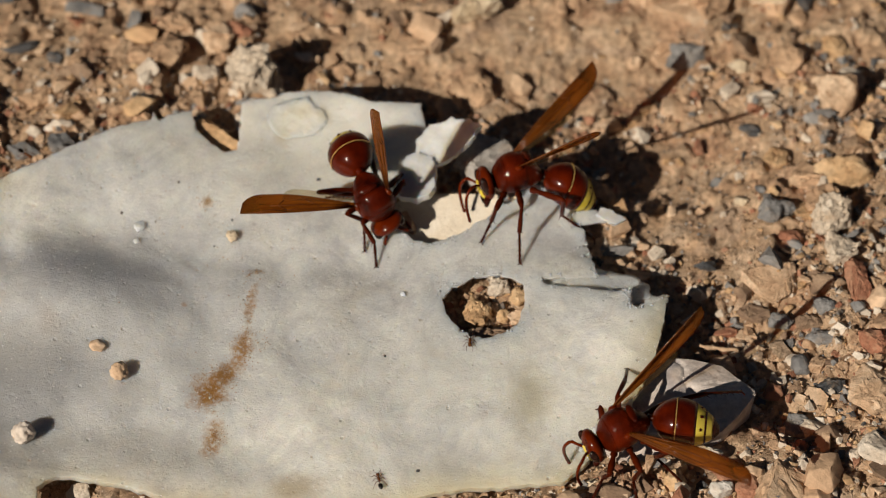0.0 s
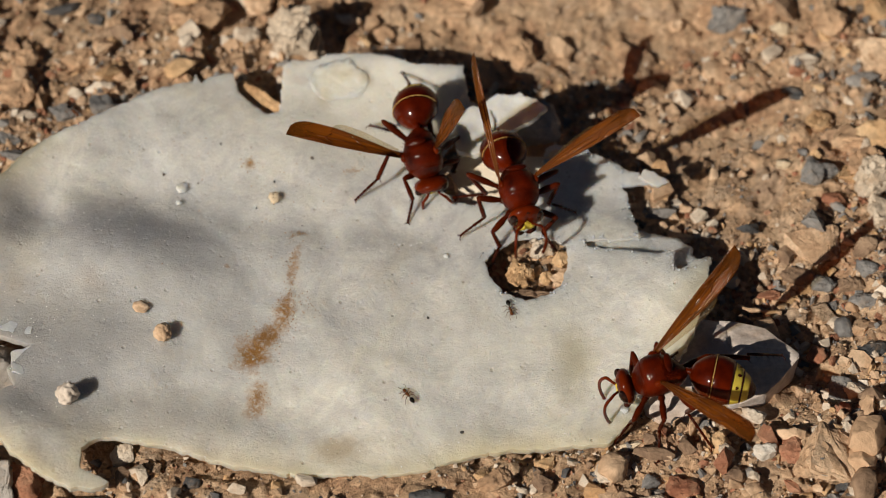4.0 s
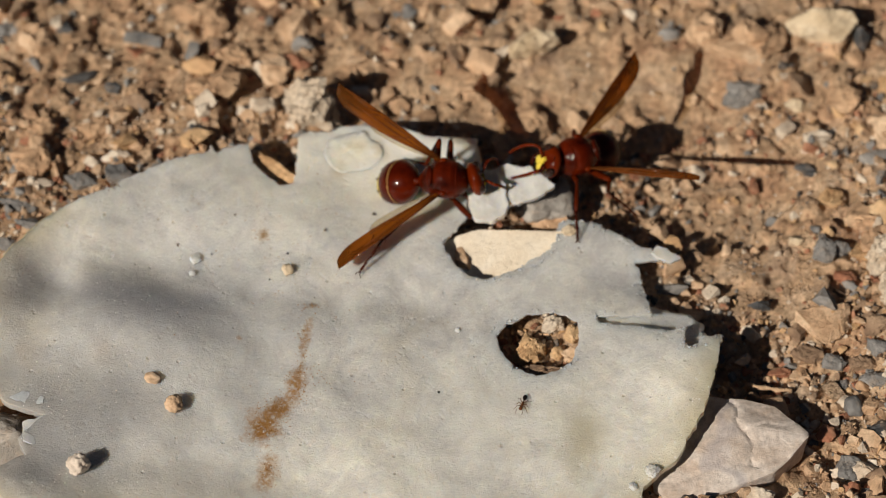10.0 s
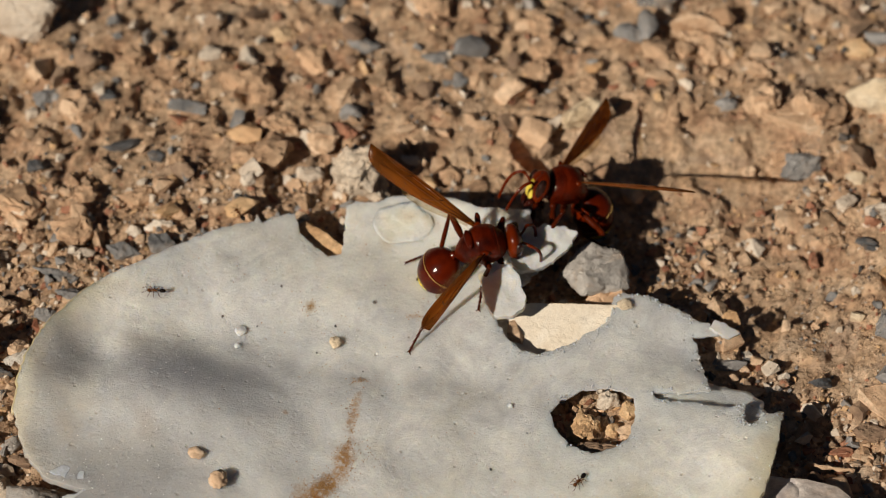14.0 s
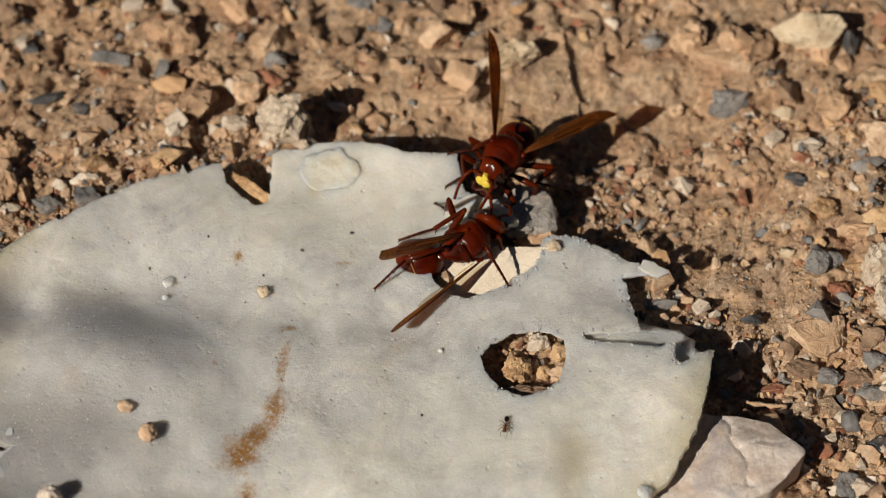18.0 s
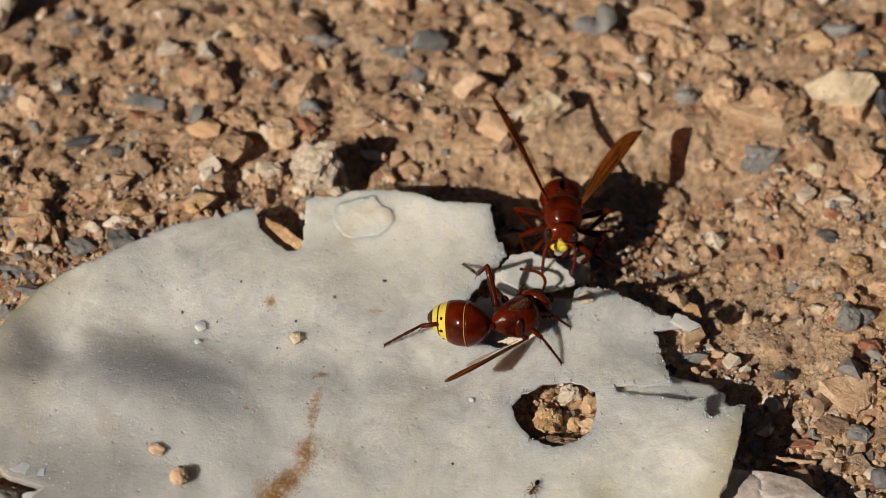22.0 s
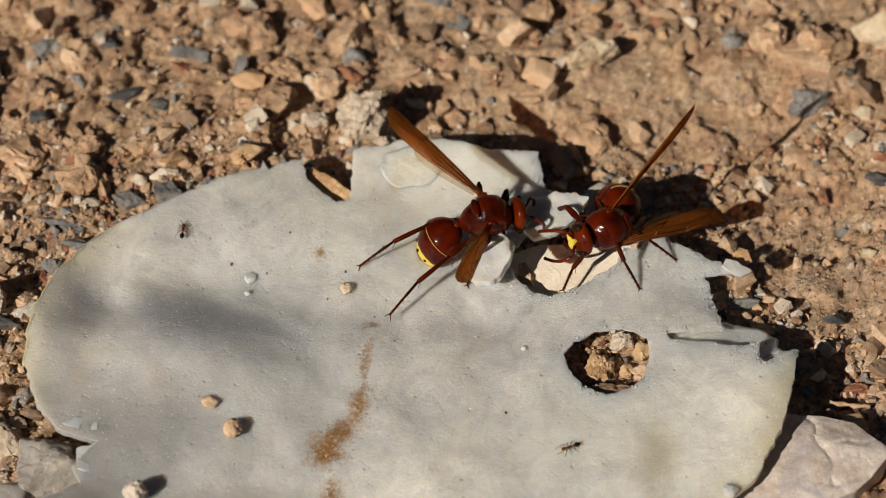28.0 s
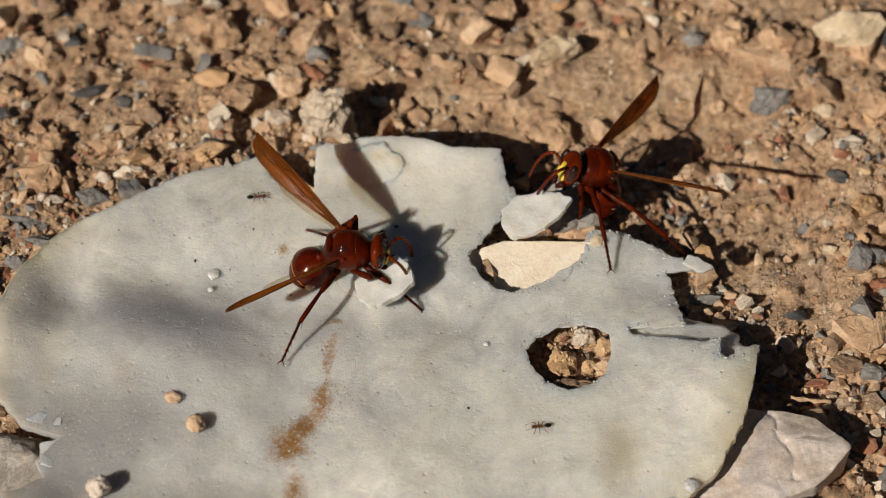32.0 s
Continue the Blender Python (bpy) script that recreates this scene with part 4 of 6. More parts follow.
def build_wing(root, name):
    """Along +x from its root, trailing edge towards +y."""
    length, chord, fold = 21.0, 3.15, 0.75
    wing = part("forewing", wing_mesh(length, chord, fold), WING, root, "long amber-brown translucent wing")

    def spot(u, j):
        a, b = wing_outline(u, length, chord)
        return (u * length, a + (b - a) * j, fold * math.sin(j * 2.6) * (b - a) * 0.30 + 0.5 * u * u + 0.05)

    for line in ([(0.0, 0.02), (0.3, 0.02), (0.6, 0.02), (0.93, 0.05)], [(0.02, 0.25), (0.3, 0.2), (0.6, 0.16)], [(0.05, 0.5), (0.3, 0.5), (0.5, 0.45), (0.72, 0.42)],
                 [(0.3, 0.2), (0.34, 0.5), (0.42, 0.8)], [(0.6, 0.16), (0.66, 0.42), (0.6, 0.7)], [(0.05, 0.7), (0.25, 0.82), (0.45, 0.86)], [(0.6, 0.05), (0.72, 0.2), (0.84, 0.1)]):
        bm = bmesh.new()
        tube(bm, [spot(*p) for p in line], [0.13 - 0.05 * k / len(line) for k in range(len(line))], 5)
        part("vein", bm, VEIN, wing)
    hind = part("hindwing", wing_mesh(12.5, 1.9, 0.3), WING_PALE, wing, "short clear hind wing")
    hind.matrix_basis = pose(0.8 * MM, 0.8 * MM, -0.2 * MM, 0, 0, 5)
    return wing


def build_leg(root, which):
    """Thigh, with shin and foot under it, each along +x from its joint."""
    a, b, c = BONES[which]
    bm = bmesh.new()
    tube(bm, [(0, 0, 0), (0.7, 0, 0), (1.2, 0, 0), (a * 0.55, 0, 0), (a - 0.3, 0, 0), (a, 0, 0)], [0.52, 0.6, 0.36, 0.58, 0.44, 0.3], 10)
    thigh = part("leg", bm, LEG, root)
    bm = bmesh.new()
    tube(bm, [(-0.15, 0, 0), (0.4, 0, 0), (b * 0.6, 0, 0), (b - 0.15, 0, 0), (b, 0, 0)], [0.26, 0.3, 0.4, 0.38, 0.26], 9)
    for s in (1, -1):
        tube(bm, [(b - 0.2, s * 0.25, -0.2), (b + 0.55, s * 0.55, -0.75)], [0.08, 0.02], 5)
    shin = part("shin", bm, LEG, thigh)
    bm = bmesh.new()
    cuts = [0, 0.42, 0.44, 0.58, 0.60, 0.72, 0.74, 0.84, 0.86, 0.97]
    tube(bm, [(c * u, 0, -0.25 * u * u) for u in cuts], [0.2, 0.26, 0.17, 0.25, 0.17, 0.24, 0.16, 0.23, 0.16, 0.22], 8)
    for s in (1, -1):
        tube(bm, [(c * 0.96, s * 0.1, -0.2), (c * 1.02, s * 0.5, -0.35), (c * 1.06, s * 0.62, -0.8)], [0.09, 0.08, 0.02], 5)
        for k in range(5):
            tube(bm, [(c * (0.2 + 0.16 * k), s * 0.15, -0.1), (c * (0.25 + 0.16 * k), s * 0.42, -0.4)], [0.06, 0.02], 4)
    foot = part("foot", bm, FOOT, thigh)
    return thigh, shin, foot


def build_hornet(label):
    root = tagged(new("hornet"), label, "hornet", "feeding hornets")
    made = {"root": root, "thorax": build_thorax(root), "head": build_head(root), "gaster": build_gaster(root)}
    for side in "lr":
        made["wing_" + side] = build_wing(root, side)
        for which in "fmh":
            made[side + which] = build_leg(root, which)
    return made


def support(x, y):
    """Height in mm of what an insect stands on at a place in mm."""
    return slice_top(x, y) if inside(x, y, SLICE_EDGE) and not inside(x, y, HOLE) else soil_height(x, y) + 1.2


def frame_of(x_axis, y_hint):
    x = x_axis.normalized()
    y = (y_hint - x * y_hint.dot(x)).normalized()
    return Matrix((x, y, x.cross(y))).transposed().to_4x4()


def bend(hip, foot, bones, out):
    """Knee and ankle of a leg from the hip to the foot (mm, one space), bent upwards and outwards."""
    a, b, c = bones
    flat = Vector((foot.x - hip.x, foot.y - hip.y, 0))
    far = flat.length or 1e-3
    ankle = foot - flat / far * c * 0.82 + Vector((0, 0, c * 0.5))
    way = ankle - hip
    d = max(1e-3, way.length)
    if d > (a + b) * 0.985:
        ankle = hip + way * ((a + b) * 0.985 / d)
        way, d = ankle - hip, (a + b) * 0.985
    if d < abs(a - b) + 1.5:
        ankle = hip + way * ((abs(a - b) + 1.5) / d)
        way, d = ankle - hip, abs(a - b) + 1.5
    along = (a * a - b * b + d * d) / (2 * d)
    lift = math.sqrt(max(0.0, a * a - along * along))
    up = Vector((0, 0, 1)) * 0.8 + out * 0.45
    up = (up - way * (up.dot(way) / d / d)).normalized()
    return hip + way * (along / d) + up * lift, ankle


def stance(rows, t, body, neck=(0, -10), waist=(0, -15), left=(35, 40), right=(35, 40), **feet):
    """A moment of a hornet: place (mm) and heading, pitch, roll (degrees) of the thorax; turn and lift of the head and of the abdomen;
    sweep and lift of both wings; places (mm) of the feet that are not where they stand as a rule."""
    rows.append((t, body, neck, waist, left, right, feet))


HOME = {"f": (7.0, 5.0), "m": (1.0, 9.5), "h": (-7.5, 8.5)}


def key_hornet(h, rows):
    keys = {}
    for t, (x, y, z, heading, pitch, roll), neck, waist, left, right, feet in rows:
        body = pose(x * MM, y * MM, z * MM) @ pose(0, 0, 0, 0, 0, heading) @ pose(0, 0, 0, 0, -pitch, 0) @ pose(0, 0, 0, roll, 0, 0)
        keys.setdefault("root", []).append((t, body))
        keys.setdefault("head", []).append((t, pose(*(NECK * MM)) @ pose(0, 0, 0, 0, 0, neck[0]) @ pose(0, 0, 0, 0, -neck[1], 0)))
        keys.setdefault("gaster", []).append((t, pose(*(WAIST * MM)) @ pose(0, 0, 0, 0, 0, waist[0]) @ pose(0, 0, 0, 0, waist[1], 0)))
        for side, s, (sweep, lift) in (("l", 1, left), ("r", -1, right)):
            a, e = radians(sweep), radians(lift)
            way = Vector((-math.sin(a) * math.cos(e), s * math.cos(a) * math.cos(e), math.sin(e)))
            root = Vector((WING_ROOT.x, s * WING_ROOT.y, WING_ROOT.z))
            keys.setdefault("wing_" + side, []).append((t, pose(*(root * MM)) @ frame_of(way, Vector((-1, 0, -0.12)))))
        inverse = body.inverted()
        for side, s in (("l", 1), ("r", -1)):
            for which in "fmh":
                hip = Vector((HIPS[which].x, s * HIPS[which].y, HIPS[which].z))
                whip = (body @ (hip * MM)) / MM
                if side + which in feet:
                    fx, fy, *fz = feet[side + which]
                    fz = fz[0] if fz else support(fx, fy) + 0.35
                else:
                    hx, hy = HOME[which]
                    c, n = math.cos(radians(heading)), math.sin(radians(heading))
                    fx, fy = x + c * hx - n * hy * s, y + n * hx + c * hy * s
                    ground = support(fx, fy) + 0.35
                    fz = ground if z - ground < 14 else z - 8
                foot = Vector((fx, fy, fz))
                out = (body.to_3x3() @ Vector((0, s, 0))).normalized()
                knee, ankle = bend(whip, foot, BONES[which], out)
                local = [(inverse @ (p * MM)) / MM for p in (whip, knee, ankle, foot)]
                up = inverse.to_3x3() @ Vector((0, 0, 1))
                thigh = pose(*(local[0] * MM)) @ frame_of(local[1] - local[0], up.cross(local[1] - local[0]))
                shin = pose(*(local[1] * MM)) @ frame_of(local[2] - local[1], up.cross(local[2] - local[1]))
                toe = pose(*(local[2] * MM)) @ frame_of(local[3] - local[2], up.cross(local[3] - local[2]))
                back = thigh.inverted()
                for n, m in enumerate((thigh, back @ shin, back @ toe)):
                    keys.setdefault((side + which, n), []).append((t, m))
    for key, moves in keys.items():
        walk(h[key[0]][key[1]] if isinstance(key, tuple) else h[key], moves)


FEEDER = build_hornet("red-brown hornet with amber wings and yellow banded abdomen, feeding on slice")
RIVAL = build_hornet("red-brown hornet with yellow face and raised amber wings on gravel")
VISITOR = build_hornet("red-brown hornet with spread amber wings beside white stone")


# ---- stones that stand out ----
stone(45.5, 64.1, 5.7, 2.5, 2.8, 22, CREAM, "cream yellow smooth stone on dry soil")
stone(4.9, 69.3, 4.7, 3.4, 2.9, 25, TAN, "rough tan stone lying on the gravel")
stone(7.2, 48.8, 6.1, 4.0, 6.7, 4, CHALK, "rough upright pale tan stone on dry soil", rough=0.8, boxy=0.3)
stone(-33.3, 59.0, 3.7, 1.3, 1.1, 16, DARK, "small dark flint stone on dry soil")
stone(-22.7, 67.1, 4.1, 1.5, 1.2, -15, GREY, "blue-grey angular stone lying on gravel")
stone(20.4, 78.9, 4.4, 1.8, 1.5, -2, GREY, "blue-grey angular stone lying on gravel")
stone(7.4, 81.7, 3.9, 1.6, 1.4, -10, GREY, "smooth grey stone on dry soil")
stone(-6.2, 85.0, 3.3, 2.0, 1.7, 9, OCHRE, "orange-tan stone lying among grit")
stone(-19.6, 87.1, 2.9, 1.6, 1.4, 11, PALE, "pale cream stone lying on gravel")
stone(-40.6, 77.3, 3.1, 2.3, 1.9, -25, BROWN, "dull brown stone among gravel")
stone(-19.3, 79.1, 2.4, 1.5, 1.2, 1, PALE, "pale cream stone lying on gravel")
stone(-7.1, 62.1, 2.9, 1.4, 1.2, -14, RUST, "reddish brown stone on dry soil")
stone(3.8, 60.8, 3.3, 1.8, 1.5, -15, RUST, "reddish brown stone on dry soil")
stone(-1.3, 59.3, 2.2, 1.6, 1.4, -17, PALE, "pale cream stone lying on gravel")
stone(71.0, 80.6, 2.6, 1.8, 1.5, -17, OCHRE, "orange-tan stone lying among grit")
stone(53.7, 83.3, 3.7, 1.8, 1.5, -25, GREY, "blue-grey angular stone lying on gravel")
stone(65.4, 85.2, 5.9, 3.3, 2.7, -12, TAN, "tan limestone lump half sunk in dry soil")
stone(53.3, 69.5, 2.7, 1.3, 1.1, -15, TAN, "tan limestone lump half sunk in dry soil")
stone(69.2, 67.8, 2.3, 1.6, 1.4, -7, GREY, "blue-grey angular stone lying on gravel")
stone(80.1, 62.5, 7.0, 3.1, 1.4, -13, TAN, "rough tan stone lying on the gravel")
stone(81.0, 54.8, 4.7, 2.8, 2.3, 18, GREY, "flat grey slate stone among pebbles")
stone(95.5, 67.3, 7.8, 3.4, 4.5, -14, CREAM, "cream yellow smooth stone on dry soil")
stone(92.7, 80.0, 3.9, 2.1, 1.8, -1, OCHRE, "ochre yellow angular stone on gravel")
stone(90.0, 52.2, 2.2, 1.5, 1.2, -24, CREAM, "cream yellow smooth stone on dry soil")
stone(93.0, 43.5, 3.2, 1.1, 1.0, 1, PALE, "off-white rounded stone among grit")
stone(79.1, 43.5, 4.5, 2.3, 1.1, -16, TAN, "tan limestone lump half sunk in dry soil")
stone(90.5, 37.4, 2.2, 0.9, 0.9, -21, DARK, "dark grey sharp stone among grit")
stone(91.6, 17.9, 2.5, 2.9, 1.8, -6, GREY, "smooth grey stone on dry soil")
stone(93.8, 29.9, 2.7, 2.3, 1.9, 13, OCHRE, "ochre yellow angular stone on gravel")
stone(45.1, 33.0, 5.7, 3.8, 1.8, -21, VEINED, "flat greyish white stone beside torn slice")
stone(-26.2, 40.7, 3.1, 1.3, 1.1, -3, PALE, "off-white rounded stone among grit")
stone(-31.7, 35.8, 3.5, 1.8, 1.5, 5, GREY, "smooth grey stone on dry soil")
stone(-25.3, 35.5, 3.7, 2.3, 1.9, -5, GREY, "flat grey slate stone among pebbles")
stone(-38.4, 34.5, 2.5, 1.2, 1.0, 5, PALE, "pale cream stone lying on gravel")
stone(-36.4, 39.4, 2.3, 1.1, 1.0, 20, TAN, "rough tan stone lying on the gravel")
stone(-42.6, 30.3, 4.5, 1.4, 0.9, -22, GREY, "blue-grey angular stone lying on gravel")
stone(-46.1, 11.6, 2.0, 2.1, 1.4, -24, PALE, "off-white rounded stone among grit")
stone(-41.0, 18.8, 1.6, 2.3, 1.1, 0, OCHRE, "orange-tan stone lying among grit")
stone(-40.1, 25.2, 2.5, 1.6, 1.4, 10, GREY, "blue-grey angular stone lying on gravel")
stone(80.1, 8.3, 2.3, 1.1, 0.9, -2, DARK, "dark grey sharp stone among grit")
stone(66.0, 11.5, 3.5, 1.2, 0.9, 12, GREY, "smooth grey stone on dry soil")
stone(-51.2, 85.4, 7.3, 2.1, 7.1, 3, PALE, "pale cream stone lying on gravel")
stone(14.6, 94.1, 2.3, 1.2, 1.0, 20, PALE, "pale cream stone lying on gravel")
stone(-46.5, 70.3, 3.3, 1.6, 1.4, 14, GREY, "blue-grey angular stone lying on gravel")
stone(28.4, 85.6, 2.3, 1.3, 1.1, -18, BROWN, "dull brown stone among gravel")
stone(35.8, 86.8, 2.5, 1.5, 1.2, 4, TAN, "tan limestone lump half sunk in dry soil")
stone(44.3, 89.5, 2.9, 1.5, 1.2, 7, BROWN, "brown angular stone on dry soil")
stone(34.5, 56.7, 2.2, 1.1, 1.0, 8, TAN, "rough tan stone lying on the gravel")
stone(-11.1, 49.6, 2.3, 1.3, 1.1, 24, PALE, "off-white rounded stone among grit")
stone(-22.5, 51.6, 2.5, 1.5, 1.2, -19, BROWN, "brown angular stone on dry soil")
stone(-16.5, 44.1, 2.2, 1.1, 1.0, 22, TAN, "pale brown angular stone on dry ground")
stone(-1.6, 51.4, 2.7, 1.6, 1.4, -7, PALE, "off-white rounded stone among grit")
stone(14.5, 61.8, 2.3, 1.5, 1.2, 2, TAN, "tan limestone lump half sunk in dry soil")
stone(15.4, 56.3, 2.0, 1.1, 1.0, -12, PALE, "pale cream stone lying on gravel")
stone(27.9, 63.1, 2.3, 1.3, 1.1, 7, TAN, "rough tan stone lying on the gravel")
stone(-27.4, 55.7, 2.0, 1.1, 1.0, -16, DARK, "dark grey sharp stone among grit")
stone(-46.6, 52.0, 2.3, 1.5, 1.2, -8, DARK, "dark grey sharp stone among grit")
stone(-48.3, 43.7, 2.5, 1.8, 1.5, -6, PALE, "pale cream stone lying on gravel")
stone(58.4, 74.2, 2.9, 1.3, 1.1, -5, TAN, "pale brown angular stone on dry ground")
stone(75.0, 75.1, 3.3, 1.6, 1.4, -14, TAN, "rough tan stone lying on the gravel")
stone(86.9, 88.6, 3.3, 2.0, 1.6, 15, TAN, "tan limestone lump half sunk in dry soil")
stone(0.9, 36.8, 3.9, 2.0, 1.6, 21, OCHRE, "ochre yellow angular stone on gravel")
stone(103.3, 24.7, 7.0, 3.3, 2.7, 5, OCHRE, "orange-tan stone lying among grit")
stone(101.1, 15.1, 4.7, 2.7, 4.4, 21, CHALK, "rough pitted chalky stone on gravel", rough=0.8)
stone(102.3, 8.8, 3.5, 3.4, 2.4, -20, CHALK, "rough pitted chalky stone on gravel", rough=0.8)
stone(92.8, 17.8, 3.7, 1.6, 1.4, 9, GREY, "flat grey slate stone among pebbles")
stone(95.0, 12.9, 2.9, 1.6, 1.4, -23, RUST, "reddish brown stone on dry soil")
stone(87.2, 21.8, 1.7, 1.2, 1.0, 22, CREAM, "cream yellow smooth stone on dry soil")
stone(84.1, 27.6, 1.8, 1.1, 1.0, -3, GREY, "flat grey slate stone among pebbles")
stone(104.6, 41.3, 4.5, 4.1, 4.6, 4, TAN, "rough tan stone lying on the gravel")
stone(106.9, 53.6, 3.4, 2.3, 1.9, -16, OCHRE, "orange-tan stone lying among grit")
stone(102.0, 37.2, 3.4, 1.3, 1.1, 15, GREY, "blue-grey angular stone lying on gravel")
stone(92.7, 43.9, 2.9, 1.1, 0.9, 6, PALE, "pale cream stone lying on gravel")
stone(91.5, 36.5, 2.0, 0.9, 0.9, -12, DARK, "dark grey sharp stone among grit")
stone(90.6, 3.1, 5.1, 4.6, 2.2, 21, TAN, "tan limestone lump half sunk in dry soil")
stone(98.3, 1.4, 2.9, 1.8, 1.5, 15, BROWN, "dull brown stone among gravel")
stone(98.3, -3.2, 2.7, 1.8, 1.5, -19, GREY, "smooth grey stone on dry soil")
stone(87.3, -4.5, 2.9, 1.8, 1.5, 2, BROWN, "dull brown stone among gravel")
stone(91.3, -6.5, 2.3, 1.6, 1.4, -16, GREY, "smooth grey stone on dry soil")
stone(95.6, -6.5, 2.7, 1.6, 1.4, 1, BROWN, "dull brown stone among gravel")
stone(98.0, -9.6, 3.5, 1.6, 1.4, -16, GREY, "smooth grey stone on dry soil")
stone(82.5, -7.4, 2.4, 1.5, 1.2, 14, RUST, "reddish brown stone on dry soil")
stone(104.7, 1.2, 2.5, 6.8, 1.4, 8, RUST, "rust-red rough stone among gravel")
stone(105.3, -10.7, 3.5, 2.8, 2.3, 6, RUST, "reddish brown stone on dry soil")
stone(104.3, -19.8, 4.9, 5.5, 2.7, 21, TAN, "pale brown angular stone on dry ground")
stone(97.8, -19.2, 2.7, 1.8, 1.5, 5, DARK, "dark grey sharp stone among grit")
stone(95.9, -14.6, 2.5, 1.6, 1.4, -7, TAN, "rough tan stone lying on the gravel")
stone(92.8, -27.2, 4.9, 2.3, 1.9, 0, PALE, "off-white rounded stone among grit")
stone(99.3, -32.5, 1.3, 1.5, 0.9, -18, PALE, "pale cream stone lying on gravel")
stone(103.2, -32.1, 3.5, 3.7, 2.4, 9, PALE, "off-white rounded stone among grit")
stone(78.3, -37.7, 2.2, 1.8, 1.5, 15, QUARTZ, "small white quartz pebble on gravel")
stone(82.4, -37.8, 2.2, 2.8, 1.5, -4, RUST, "reddish brown stone on dry soil")
stone(87.8, -39.9, 6.3, 5.2, 2.6, -20, TAN, "tan limestone lump half sunk in dry soil", rough=0.7, boxy=0.9, points=11)
stone(71.4, -36.8, 2.2, 2.2, 1.5, -8, OCHRE, "orange-tan stone lying among grit")
stone(76.8, -31.4, 2.7, 1.6, 1.4, -21, PALE, "off-white rounded stone among grit")
stone(36.3, -43.6, 3.5, 2.2, 1.8, 19, TAN, "rough tan stone lying on the gravel")
stone(44.6, -39.2, 2.0, 1.3, 1.1, 23, OCHRE, "ochre yellow angular stone on gravel")
stone(43.8, -43.2, 2.0, 1.6, 1.4, -2, BROWN, "brown angular stone on dry soil")
stone(35.8, -47.8, 1.7, 1.1, 0.9, 6, PALE, "off-white rounded stone among grit")
stone(38.8, -48.1, 1.8, 1.1, 1.0, 24, PALE, "off-white rounded stone among grit")
stone(26.4, -46.2, 3.3, 1.4, 1.2, -4, DARK, "dark grey sharp stone among grit")
stone(53.8, -41.6, 2.0, 1.9, 1.4, 12, PALE, "pale cream stone lying on gravel")
stone(60.1, -42.7, 2.2, 1.3, 1.1, 5, GREY, "blue-grey angular stone lying on gravel")
stone(65.7, -44.0, 3.7, 2.5, 2.0, -5, RUST, "reddish brown stone on dry soil")
stone(60.7, -46.7, 3.1, 1.6, 1.4, 4, PALE, "off-white rounded stone among grit")
stone(54.8, -48.4, 3.5, 1.8, 1.5, 7, PALE, "off-white rounded stone among grit")
stone(73.3, -41.8, 2.3, 1.6, 1.4, -3, BROWN, "brown angular stone on dry soil")
stone(78.8, -49.8, 3.5, 2.3, 1.9, 16, TAN, "rough tan stone among grit", rough=0.7)
stone(88.0, -49.7, 5.9, 3.3, 2.4, 22, GREY, "rough grey stone among grit", rough=0.7, boxy=0.7)
stone(91.8, -26.2, 2.9, 2.5, 2.0, -3, GREY, "smooth grey stone on dry soil")
stone(58.3, -36.0, 2.5, 0.8, 0.9, 19, CREAM, "cream yellow smooth stone on dry soil")
stone(61.3, -38.6, 4.1, 1.3, 1.1, -2, BROWN, "brown angular stone on dry soil")
stone(69.3, -33.2, 2.3, 0.9, 0.9, 8, GREY, "smooth grey stone on dry soil")
stone(-20.0, -35.5, 2.2, 1.8, 1.5, 8, PALE, "pale cream stone lying on gravel")
stone(-40.7, -38.7, 5.7, 4.1, 3.4, -13, GREY, "blue-grey angular stone lying on gravel")
stone(-26.0, -45.9, 4.7, 3.1, 2.6, 5, GREY, "dark grey flat slate slab on soil")
stone(-20.2, -48.4, 3.5, 1.3, 1.1, 19, DARK, "dark grey sharp stone among grit")
stone(-13.1, -48.5, 3.1, 1.6, 1.4, 21, PALE, "pale cream stone lying on gravel")
stone(-19.9, -40.3, 1.6, 2.0, 1.1, -15, BROWN, "brown angular stone on dry soil")
stone(-9.2, -41.5, 1.6, 1.1, 1.0, -6, DARK, "dark grey sharp stone among grit")
stone(-12.0, -44.9, 1.4, 1.1, 1.0, 21, BROWN, "brown angular stone on dry soil")
stone(-2.5, -43.2, 1.7, 0.8, 0.9, -13, PALE, "pale cream stone lying on gravel")
stone(-33.3, -39.2, 1.8, 1.1, 1.0, 12, RUST, "rust-red rough stone among gravel")
stone(-33.0, -44.6, 1.4, 2.6, 1.0, 14, PALE, "off-white rounded stone among grit")
stone(7.8, -42.0, 2.2, 1.1, 1.0, -11, PALE, "pale cream stone lying on gravel")
stone(-41.3, -17.5, 5.1, 3.8, 3.1, 15, WEATHERED, "pale grey weathered stone beside the slice")
stone(-46.9, 12.0, 3.0, 1.7, 1.4, 5, QUARTZ, "small white quartz pebble on gravel")
stone(-54.8, 13.1, 5.3, 3.2, 5.2, -15, CHALK, "rough pitted chalky stone on gravel", rough=0.8)
stone(-50.1, 9.1, 3.1, 1.5, 1.2, -17, DARK, "small dark flint stone on dry soil")
stone(-55.8, 3.2, 3.1, 3.1, 2.2, -5, CHALK, "rough pitted chalky stone on gravel", rough=0.8)
stone(-50.4, -12.8, 5.3, 5.2, 3.7, 5, CHALK, "rough pitted chalky stone on gravel", rough=0.8)
stone(-41.2, 19.3, 1.7, 2.3, 1.2, 10, OCHRE, "ochre yellow angular stone on gravel")
stone(-51.0, 22.4, 3.9, 2.3, 1.9, 1, TAN, "tan limestone lump half sunk in dry soil")
